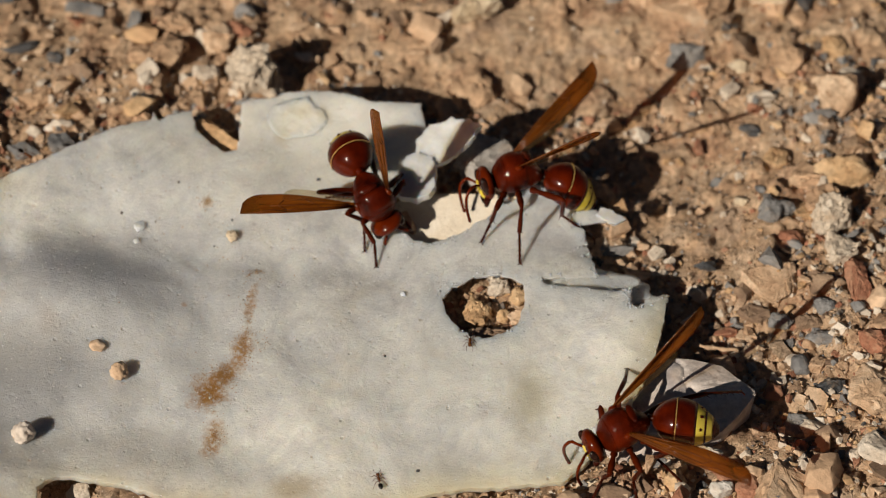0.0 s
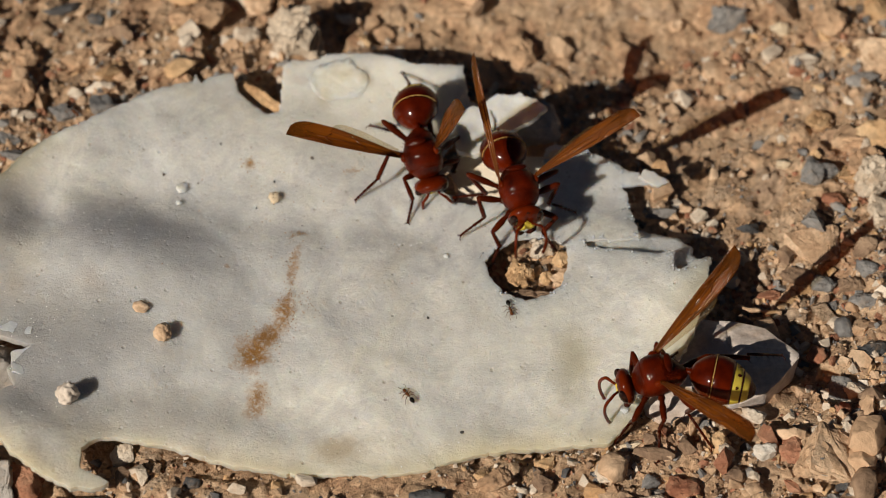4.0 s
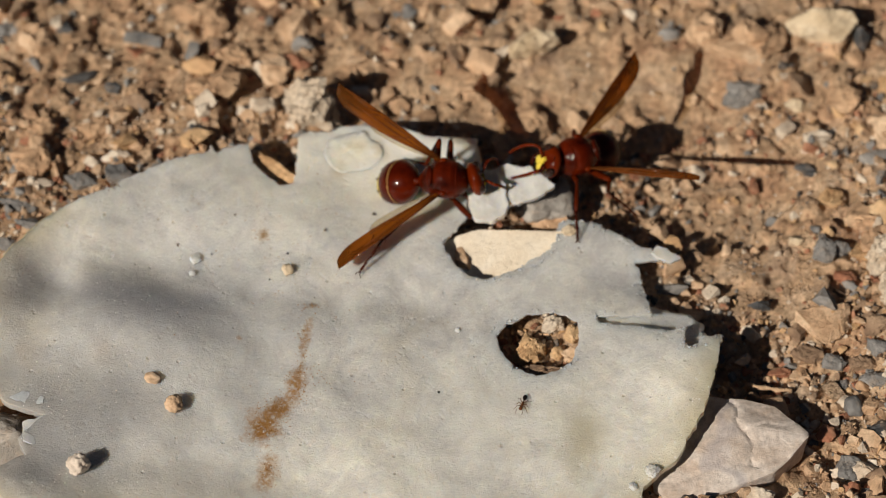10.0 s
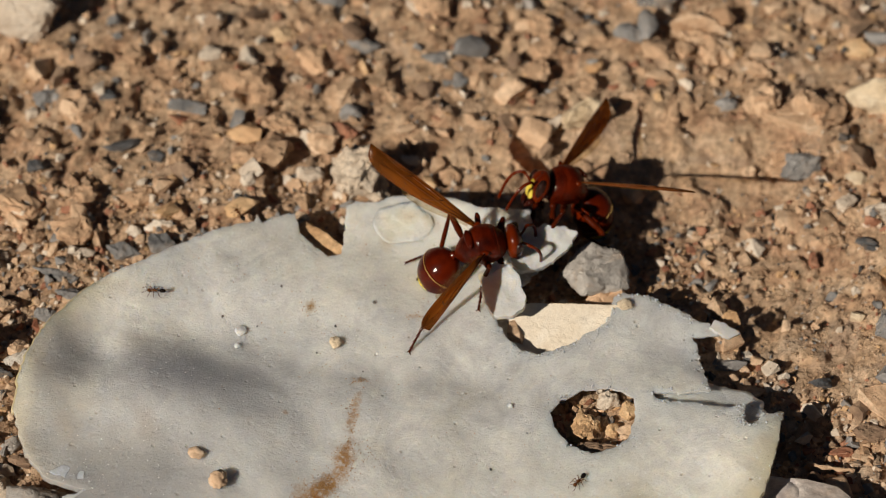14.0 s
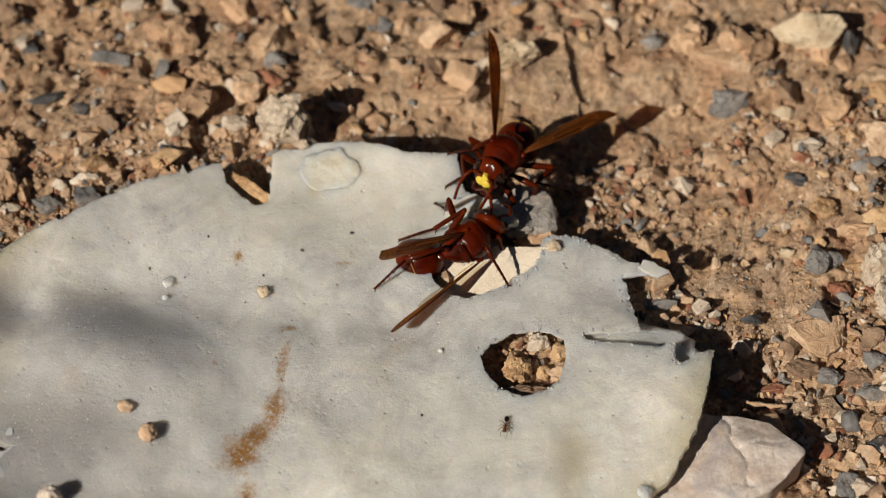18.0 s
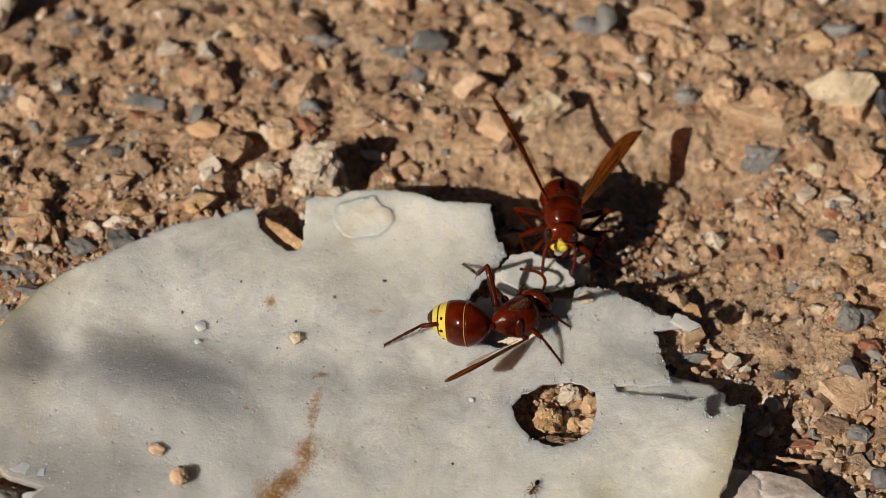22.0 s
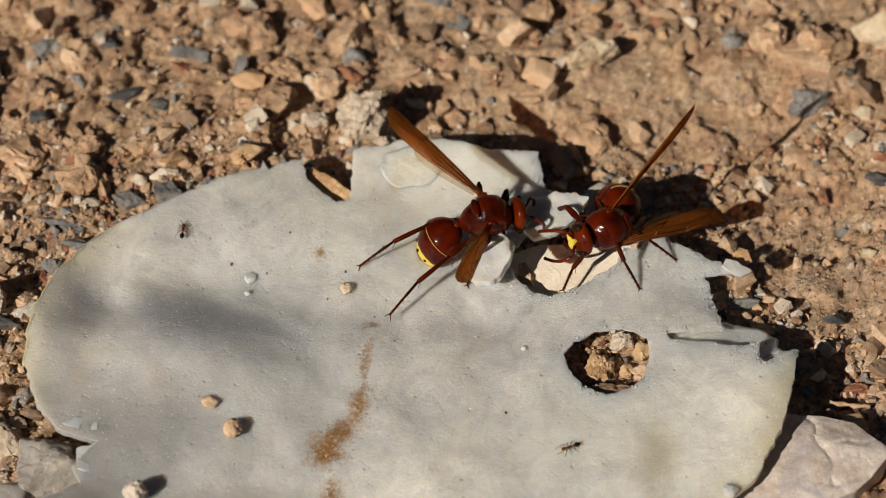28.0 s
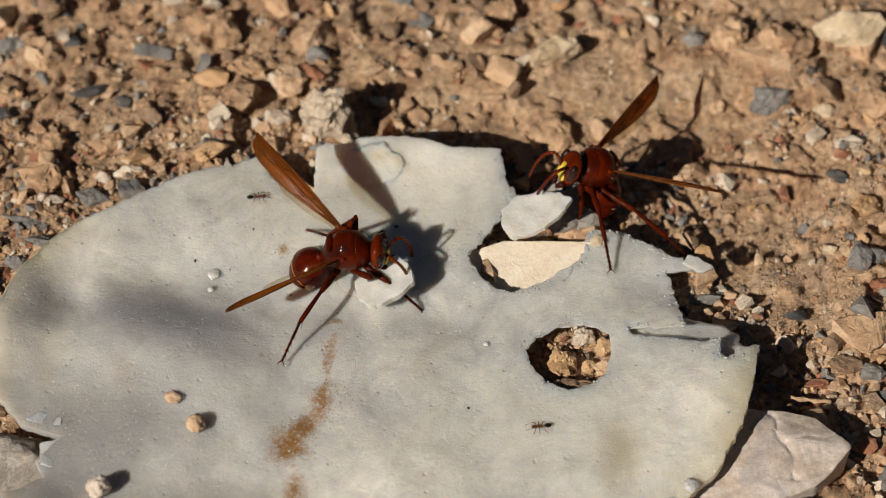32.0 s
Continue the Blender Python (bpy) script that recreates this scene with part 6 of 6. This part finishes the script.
stance(feeder_rows, 10, (29.2, 25.8, 9.6, 354, 6, 28), (18, -9), (-9, -38), (55, 21), (50, 13), rh=(14.0, 10.1), rm=(36.9, 26.7), rf=(40.6, 27.5), lf=(38.6, 44.1))
stance(feeder_rows, 11, (30.7, 25.8, 9.7, 358, 26, 30), (5, -7), (-1, -38), (45, 25), (61, -7), lm=(32.8, 53.7), rf=(40.4, 32.3), rm=(31.2, 20.8), rh=(14.6, 10.3))
stance(feeder_rows, 12, (26.1, 27.1, 9.9, 355, 31, 11), (3, -5), (13, -49), (47, 23), (49, 27), rf=(35.4, 27.4), rm=(31.7, 20.4), rh=(15.2, 11.0), lh=(14.2, 28.9))
stance(feeder_rows, 13, (25.3, 28.1, 10.7, 376, 22, 5), (0, -5), (11, -48), (49, 31), (31, 37), rf=(33.2, 25.1), rm=(29.4, 19.3), rh=(15.4, 10.9), lh=(14.4, 28.5))
stance(feeder_rows, 14, (26.8, 26.7, 10.0, 374, 3, 9), (-5, -8), (-2, -54), (44, 23), (41, 20), rf=(31.9, 23.3), rm=(26.1, 18.8), rh=(15.0, 10.6), lh=(14.5, 29.0))
stance(feeder_rows, 15, (34.3, 15.3, 6.8, 378, -18, 44), (5, -7), (-4, -48), (56, 42), (53, 15), lh=(11.6, 33.8), rh=(15.3, 11.2))
stance(feeder_rows, 15.5, (34.6, 15.5, 6.9, 366, 5, 41), (31, -3), (11, -21), (47, 52), (81, 29), lh=(15.3, 17.6), rh=(15.6, 11.2))
stance(feeder_rows, 17.5, (35.1, 19.4, 6.2, 386, 13, 47), (18, -15), (3, -43), (65, 33), (97, 25), lh=(16.5, 18.2), rh=(15.6, 11.3), lm=(33.2, 28.8))
stance(feeder_rows, 18, (35.9, 19.3, 5.7, 394, 9, 59), (25, -15), (3, -48), (57, 25), (97, 18), lm=(31.0, 29.7), rh=(20.8, 12.6))
stance(feeder_rows, 19, (36.7, 15.4, 6.4, 421, -2, 82), (9, -10), (8, -54), (35, 23), (96, 0), lh=(18.0, 19.7), rh=(15.6, 11.3))
stance(feeder_rows, 20, (38.4, 13.6, 6.5, 401, -3, 76), (19, -18), (7, -54), (36, 35), (105, 10), lh=(24.0, 19.2), rh=(16.0, 11.1), lm=(35.0, 27.2))
stance(feeder_rows, 21, (38.2, 13.3, 6.8, 405, -7, 82), (17, -21), (2, -54), (40, 28), (105, 13), lh=(32.3, 23.1), rh=(17.0, 11.3))
stance(feeder_rows, 22, (38.3, 13.3, 6.6, 400, -13, 74), (21, -18), (7, -54), (45, 35), (99, 11), lh=(30.2, 27.4), rh=(17.3, 11.0))
stance(feeder_rows, 23, (37.2, 11.2, 6.9, 383, -14, 79), (15, -20), (0, -48), (35, 38), (92, 18), lh=(22.6, 34.3), rh=(15.7, 11.1))
stance(feeder_rows, 24, (35.2, 12.3, 6.3, 373, -16, 69), (17, -15), (6, -52), (47, 39), (78, 19), lh=(30.8, 26.5), rh=(15.6, 11.3))
stance(feeder_rows, 25, (26.8, 24.9, 10.0, 364, 21, 20), (7, -8), (35, -14), (47, 2), (8, 46), rf=(34.6, 23.2), rh=(15.5, 10.9))
stance(feeder_rows, 25.5, (19.4, 25.5, 9.9, 364, 28, 7), (13, -0), (25, -19), (47, 4), (35, 40), rf=(29.8, 19.9), rm=(26.6, 9.4), rh=(8.4, 5.3))
stance(feeder_rows, 27.5, (25.6, 21.1, 9.9, 378, 3, 8), (-4, -7), (4, -48), (41, 33), (37, 31), lh=(5.3, 16.1), rh=(7.6, 3.5), rf=(30.1, 19.3))
stance(feeder_rows, 28, (25.9, 20.9, 9.8, 373, -5, 7), (4, -12), (5, -53), (30, 3), (29, 29), lh=(5.2, 16.0), rh=(8.0, 3.6), rm=(22.4, 12.6), rf=(29.4, 18.7))
stance(feeder_rows, 29, (26.8, 19.9, 9.8, 372, -16, 4), (4, -16), (7, -53), (45, 38), (33, 29), lh=(5.3, 15.8), rh=(8.1, 3.9), rm=(21.1, 11.9), rf=(30.2, 19.1))
stance(feeder_rows, 30, (26.7, 18.7, 9.6, 353, -12, -15), (-8, -23), (-1, -49), (53, 23), (0, 48), lh=(5.1, 15.7), rh=(7.9, 3.0), rm=(23.0, 7.5), rf=(32.9, 16.2))
stance(feeder_rows, 31, (19.2, 24.3, 10.1, 379, -5, -13), (-5, -16), (-3, -51), (48, 31), (0, 48), lh=(4.9, 15.4), rh=(7.9, 3.1), rm=(23.2, 7.7), rf=(22.7, 16.2))
stance(feeder_rows, 32, (9.6, 13.5, 9.9, 353, 13, 8), (-4, -12), (-0, -52), (41, 18), (51, 21), rf=(21.2, 7.4), rh=(-1.7, -6.1), rm=(16.8, 9.6))
stance(rival_rows, 0, (49.5, 18.6, 9.8, 192, 0, 27), (-1, -12), (-1, -33), (29, 28), (68, 31), lf=(43.6, 9.7), lm=(49.7, 5.1), lh=(62.4, 12.5))
stance(rival_rows, 1, (46.1, 13.1, 9.7, 231, 1, 1), (8, -14), (-11, -29), (47, 42), (43, 18), lm=(50.6, 6.6), lh=(61.9, 14.0), rf=(37.9, 6.8), lf=(46.1, 6.7))
stance(rival_rows, 2, (44.5, 7.3, 9.6, 234, -7, -1), (-20, -2), (-2, -19), (42, 33), (57, 27), lf=(46.5, 3.9), lm=(54.4, 0.3), lh=(61.9, 11.0))
stance(rival_rows, 3, (41.0, 3.0, 9.7, 238, -0, 5), (-1, -7), (-3, -17), (44, 32), (46, 24), lm=(50.9, -1.1), lh=(62.5, 4.9), rf=(32.2, 2.3))
stance(rival_rows, 3.5, (41.0, 3.0, 9.7, 238, -0, 5), (-1, -7), (-3, -17), (44, 32), (46, 24), lm=(50.9, -1.1), lh=(62.5, 4.9), rf=(32.2, 2.3))
stance(rival_rows, 4.2, (43.4, 8.5, 11.5, 305, -10, 0), (0, -8), (0, -20), (-21, 43), (107, 31))
stance(rival_rows, 4.9, (47.3, 13.2, 11.5, 362, -5, 0), (0, -8), (0, -20), (68, 86), (-61, 51))
stance(rival_rows, 5.5, (50.8, 17.5, 13.0, 421, 10, 0), (0, -8), (-70, -53), (30, 64), (-2, 53), lh=(38.1, 4.4), rm=(47.6, 13.0), rh=(56.0, 0.4))
stance(rival_rows, 5.8, (46.4, 10.7, 40.0, 417, 15, 0), (0, -8), (70, -120), (57, 73), (-5, 53))
stance(rival_rows, 6, (42.7, 24.8, 42.0, 345, 10, 0), (0, -8), (0, -20), (147, 68), (-65, 33))
stance(rival_rows, 6.2, (40.2, 40.5, 34.0, 275, 5, 0), (0, -8), (-6, -2), (-47, 51), (-28, 51))
stance(rival_rows, 6.6, (39.3, 45.8, 20.0, 272, 0, 0), (0, -8), (-3, -2), (-27, 59), (-19, 59))
stance(rival_rows, 7, (44.9, 49.1, 8.4, 264, -2, 8), (-1, -6), (4, -17), (-27, 36), (68, -22), lf=(49.0, 44.5), rf=(37.9, 47.8))
stance(rival_rows, 7.5, (49.0, 39.5, 10.0, 275, -14, 0), (0, 18), (-11, -30), (7, 63), (57, 62))
stance(rival_rows, 8, (50.8, 31.1, 8.5, 274, 3, -10), (-5, -7), (-2, -5), (49, 12), (78, -4), lm=(62.9, 31.6), lf=(52.7, 22.1))
stance(rival_rows, 9, (52.2, 30.8, 8.4, 248, 16, -38), (-6, 1), (2, -29), (69, 3), (61, 7), lm=(57.9, 18.6), rf=(41.9, 39.4), lf=(50.5, 30.5))
stance(rival_rows, 10, (51.1, 31.7, 8.3, 208, 13, -32), (-17, 5), (6, -48), (41, 55), (55, -5), lf=(42.6, 33.5), lm=(50.8, 17.6))
stance(rival_rows, 11, (50.6, 30.3, 8.4, 215, 14, -22), (-18, 5), (5, -45), (23, 48), (56, 6), lm=(50.6, 17.8), lh=(68.1, 25.2), lf=(43.0, 33.5))
stance(rival_rows, 12, (45.9, 34.5, 8.5, 230, 14, -22), (-7, -12), (0, -44), (70, 3), (56, 16), lf=(38.9, 31.8))
stance(rival_rows, 13, (37.3, 40.8, 8.6, 220, 24, 12), (-7, -4), (0, -41), (4, 30), (52, 29), lf=(35.2, 32.8), lm=(35.8, 28.8), lh=(49.4, 37.1))
stance(rival_rows, 14, (40.5, 40.5, 8.6, 204, 29, 14), (-16, 3), (6, -40), (21, 22), (51, 22), lm=(35.4, 28.6), lh=(49.3, 37.2))
stance(rival_rows, 15, (48.7, 29.8, 8.3, 242, 20, -33), (9, 2), (-1, -29), (62, -4), (60, 14), lf=(42.0, 24.2))
stance(rival_rows, 15.5, (47.4, 30.6, 8.5, 242, 17, -27), (-12, -4), (4, -33), (64, -4), (65, 9), lf=(42.6, 28.2))
stance(rival_rows, 17.5, (43.8, 34.6, 8.6, 238, 20, -27), (-9, -11), (4, -32), (58, 14), (60, 15), rf=(35.2, 33.3))
stance(rival_rows, 18, (42.3, 34.9, 8.5, 242, 12, -14), (-7, -3), (1, -30), (66, 1), (58, 13), rf=(32.7, 32.7))
stance(rival_rows, 19, (43.0, 32.6, 8.5, 247, 7, -13), (-12, -5), (1, -28), (62, 3), (61, 21))
stance(rival_rows, 20, (44.6, 32.9, 8.4, 257, 11, -17), (13, 1), (-5, -27), (63, 6), (57, 13), rf=(40.0, 33.8))
stance(rival_rows, 21, (45.7, 33.1, 8.4, 255, 12, -20), (18, 6), (-5, -30), (65, 2), (55, 11))
stance(rival_rows, 22, (46.3, 33.2, 8.4, 264, 9, -5), (2, -7), (0, -31), (64, 4), (56, 22))
stance(rival_rows, 23, (47.8, 32.0, 8.5, 274, 11, -12), (9, -3), (2, -30), (63, 5), (60, 19), rf=(41.3, 29.1))
stance(rival_rows, 24, (47.8, 26.1, 8.5, 263, 6, -14), (3, 1), (3, -21), (60, 13), (60, 23), lm=(60.5, 23.5))
stance(rival_rows, 25, (49.8, 28.4, 8.5, 263, 9, -19), (-0, -1), (5, -31), (63, 13), (55, 16), lf=(56.3, 18.8), lm=(60.3, 22.7))
stance(rival_rows, 25.5, (43.1, 32.9, 8.3, 221, 20, -8), (-14, 16), (11, -32), (10, 38), (64, 23))
stance(rival_rows, 27.5, (44.6, 19.1, 8.6, 225, 0, -55), (1, -10), (8, -45), (70, -11), (54, 28))
stance(rival_rows, 28, (44.7, 19.1, 8.6, 217, 6, -52), (-8, -9), (10, -59), (75, -2), (53, 27), lf=(37.4, 10.7), rf=(35.3, 28.4))
stance(rival_rows, 29, (46.9, 19.1, 8.6, 198, 8, -58), (-3, -6), (-4, -78), (75, -26), (27, 45), lf=(36.8, 14.4))
stance(rival_rows, 30, (48.1, 27.3, 8.6, 217, 41, -13), (-4, -17), (1, -78), (79, 7), (56, 38), lm=(51.4, 11.7), lh=(61.8, 16.4))
stance(rival_rows, 31, (49.0, 29.4, 8.6, 213, 32, -3), (1, -19), (1, -88), (8, 35), (58, 29), lm=(51.8, 11.9), lh=(65.9, 17.6))
stance(rival_rows, 32, (49.7, 30.4, 8.7, 202, 33, -0), (-11, -9), (2, -88), (19, 32), (53, 22), lm=(51.4, 11.7), lh=(65.9, 17.6))
stance(visitor_rows, 0, (63.0, -33.1, 10.0, 201, -14, 0), (0, -8), (-31, -11), (34, -1), (85, 31), rf=(60.3, -24.6), rm=(65.2, -18.2), rh=(84.2, -22.7, 5.0))
stance(visitor_rows, 1, (63.1, -33.2, 10.0, 197, -14, 0), (0, -8), (-25, -10), (39, -3), (84, 31), rf=(60.5, -24.6), rm=(65.5, -18.2), rh=(84.3, -22.8, 5.0))
stance(visitor_rows, 2, (61.6, -32.4, 10.0, 185, -14, 0), (0, -8), (-7, -7), (43, 3), (62, 40), rf=(56.4, -28.0), rm=(61.3, -22.8), rh=(84.5, -23.5, 5.0))
stance(visitor_rows, 3, (61.7, -30.1, 10.0, 189, -14, 0), (0, -8), (-22, -14), (30, 15), (66, 33), rf=(56.7, -24.1), rm=(66.5, -21.7), rh=(84.3, -23.9, 5.0))
stance(visitor_rows, 3.5, (61.7, -30.2, 10.0, 190, -14, 0), (0, -8), (-23, -14), (29, 15), (67, 33), rf=(56.7, -24.1), rm=(66.6, -21.7), rh=(84.3, -24.0, 5.0))
stance(visitor_rows, 5.3, (63.2, -32.0, 12.0, 168, -14, 0), (0, -8), (-13, -23), (53, -11), (65, 40))
stance(visitor_rows, 5.5, (65.7, -35.0, 22.0, 168, 12, 0), (0, -8), (-23, -5), (37, 27), (88, 80))
stance(visitor_rows, 5.7, (77.9, -33.8, 45.0, 155, 20, 0), (0, -8), (16, -12), (50, 24), (-133, 85))
stance(visitor_rows, 6, (112.3, -34.4, 80.0, 144, 20, 0), (0, -8), (30, -6), (57, 29), (-111, 79))
stance(visitor_rows, 7, (316.6, 169.5, 12.0, 147, 0, 0), (0, -8), (11, 16), (64, -31), (26, 79))
stance(visitor_rows, 32, (320.3, 195.4, 12.0, 145, 0, 0), (0, -8), (12, 15), (66, -33), (24, 77))


def ant_row(t, x, y, heading):
    return t, pose(x * MM, y * MM, (slice_top(x, y) + 0.42) * MM, 0, 0, heading)


def scrap_row(t, x, y, z=6.4, tilt=10.0, lean=-8.0, turn=0.0):
    return t, pose(x * MM, y * MM, z * MM) @ pose(0, 0, 0, tilt, lean, turn)


def motions():
    key_hornet(FEEDER, feeder_rows)
    key_hornet(RIVAL, rival_rows)
    key_hornet(VISITOR, visitor_rows)
    walk(FLAP, [scrap_row(0, 38.6, 28.0, 8.0, 4, -26, 28), scrap_row(1, 38.2, 27.5, 7.8, 4, -24, 26), scrap_row(2, 39.5, 27.5, 7.8, 4, -22, 24), scrap_row(3.5, 42.0, 26.8, 7.4, 6, -18, 18),
                scrap_row(6, 41.3, 24.8, 6.4, 10, -8), scrap_row(7, 41.6, 24.8, 6.4, 10, -8), scrap_row(8, 41.3, 24.6, 6.4, 12, -8), scrap_row(9, 40.4, 27.2, 7.0, 14, -10, 8),
                scrap_row(10, 41.0, 27.0, 7.0, 14, -8, 10), scrap_row(11, 39.8, 27.6, 7.0, 14, -8, 30), scrap_row(12, 37.2, 29.0, 6.8, 12, -8, 36), scrap_row(13, 36.2, 28.6, 6.6, 10, -8, 36),
                scrap_row(14, 36.3, 29.8, 6.6, 10, -8, 38), scrap_row(15.5, 38.6, 26.2, 5.6, 6, -4, 20), scrap_row(19, 38.0, 25.2, 5.0, 4, 0), scrap_row(20, 40.2, 24.0, 5.2, 4, 0),
                scrap_row(22, 41.8, 23.8, 5.2, 4, 0), scrap_row(24, 40.0, 23.8, 5.4, 8, -6), scrap_row(25, 40.6, 23.6, 6.4, 14, -14, 26), scrap_row(25.5, 36.5, 26.4, 6.8, 14, -14, 34),
                scrap_row(27.5, 37.0, 27.5, 6.8, 10, -12, 40), scrap_row(28, 36.4, 24.5, 6.4, 4, -6, 40), scrap_row(29, 38.2, 24.6, 6.4, 2, -4, 34), scrap_row(30, 39.5, 22.4, 6.4, 2, -4, 34),
                scrap_row(31, 39.6, 23.4, 7.0, 4, -14, 30), scrap_row(32, 39.4, 23.4, 7.0, 4, -14, 30)])
    walk(CHUNK, [scrap_row(0, 33.4, 21.6, 6.2, 2, -10), scrap_row(2, 33.6, 21.8, 6.2, 2, -10), scrap_row(3.5, 36.0, 22.6, 6.0, 4, -8), scrap_row(6, 36.0, 26.2, 6.0, 10, -8), scrap_row(7, 36.8, 26.0, 6.0, 10, -8),
                 scrap_row(8, 36.6, 24.6, 6.2, 12, -8), scrap_row(9, 35.9, 25.8, 6.6, 14, -8), scrap_row(10, 36.0, 24.8, 6.6, 14, -8, 10), scrap_row(11, 34.4, 23.6, 6.8, 14, -8, 20),
                 scrap_row(12, 31.4, 22.0, 7.0, 14, -8, 24), scrap_row(13, 29.6, 20.8, 7.0, 14, -8, 24), scrap_row(14, 29.8, 19.8, 7.0, 14, -8, 20), scrap_row(15.5, 36.8, 22.8, 4.6, 0, 0, 10),
                 scrap_row(19, 36.2, 23.6, 4.4, 0, 0), scrap_row(22, 37.8, 20.6, 4.4, 0, 0), scrap_row(24, 36.8, 20.0, 5.0, 4, -4), scrap_row(25, 30.2, 19.4, 7.0, 16, -10, -10),
                 scrap_row(25.5, 26.0, 20.0, 7.2, 16, -10, -14), scrap_row(27.5, 26.6, 15.6, 7.0, 10, -8, -24), scrap_row(28, 25.8, 14.8, 7.0, 10, -8, -26), scrap_row(29, 25.2, 13.6, 7.0, 10, -6, -40),
                 scrap_row(30, 22.4, 13.2, 7.0, 14, -6, -46), scrap_row(31, 18.6, 14.6, 8.4, 38, -4, -20), scrap_row(32, 15.2, 9.4, 7.2, 16, 4, -60)])
    walk(ANT_HOLE, [ant_row(0, 41.0, -10.6, -95), ant_row(2, 41.1, -10.9, -95), ant_row(3, 40.4, -11.6, -95), ant_row(5.5, 40.6, -12.6, -45), ant_row(6, 40.6, -13.2, -55), ant_row(7, 41.6, -14.0, -25),
                    ant_row(8, 41.4, -14.4, -90), ant_row(9, 41.0, -15.6, -115), ant_row(10, 40.6, -15.7, -110), ant_row(13, 40.7, -15.8, -115), ant_row(15, 40.8, -15.2, -140), ant_row(19, 39.5, -16.4, -95),
                    ant_row(20, 38.7, -17.7, -110), ant_row(21, 38.0, -17.8, -150), ant_row(22, 39.6, -18.0, -120), ant_row(23, 41.3, -18.8, -40), ant_row(24, 39.2, -18.6, -120), ant_row(25, 36.8, -19.5, -160),
                    ant_row(28, 36.7, -19.8, -160), ant_row(29, 38.1, -19.2, -100), ant_row(30, 38.0, -19.3, -130), ant_row(31, 38.1, -18.9, -170), ant_row(32, 38.1, -17.0, -175)])
    walk(ANT_FAST, [ant_row(0, 26, -36, 100), ant_row(3.5, 24, -28, 110), ant_row(5.5, 20.5, -18.2, 160), ant_row(6, 15.0, 0.6, 110), ant_row(6.5, 9.0, 14.0, 120), ant_row(7, -3.0, 27.0, 130),
                    ant_row(7.5, -9.0, 34.5, 120), ant_row(8, -12.5, 37.5, 120), ant_row(32, -12.5, 37.5, 120)])
    walk(ANT_RIM, [ant_row(0, -30.0, 27.0, -40), ant_row(9, -27.0, 28.5, -60), ant_row(13, -25.0, 22.0, -80), ant_row(14.5, -26.1, 20.2, 125), ant_row(15, -27.8, 22.4, 110), ant_row(20, -29.0, 27.0, 80),
                   ant_row(25, -26.0, 26.0, -30), ant_row(28, -22.2, 22.8, 85), ant_row(30, -15.6, 27.2, 40), ant_row(31, -9.7, 28.9, 10), ant_row(32, -4.5, 29.5, 5)])


motions()
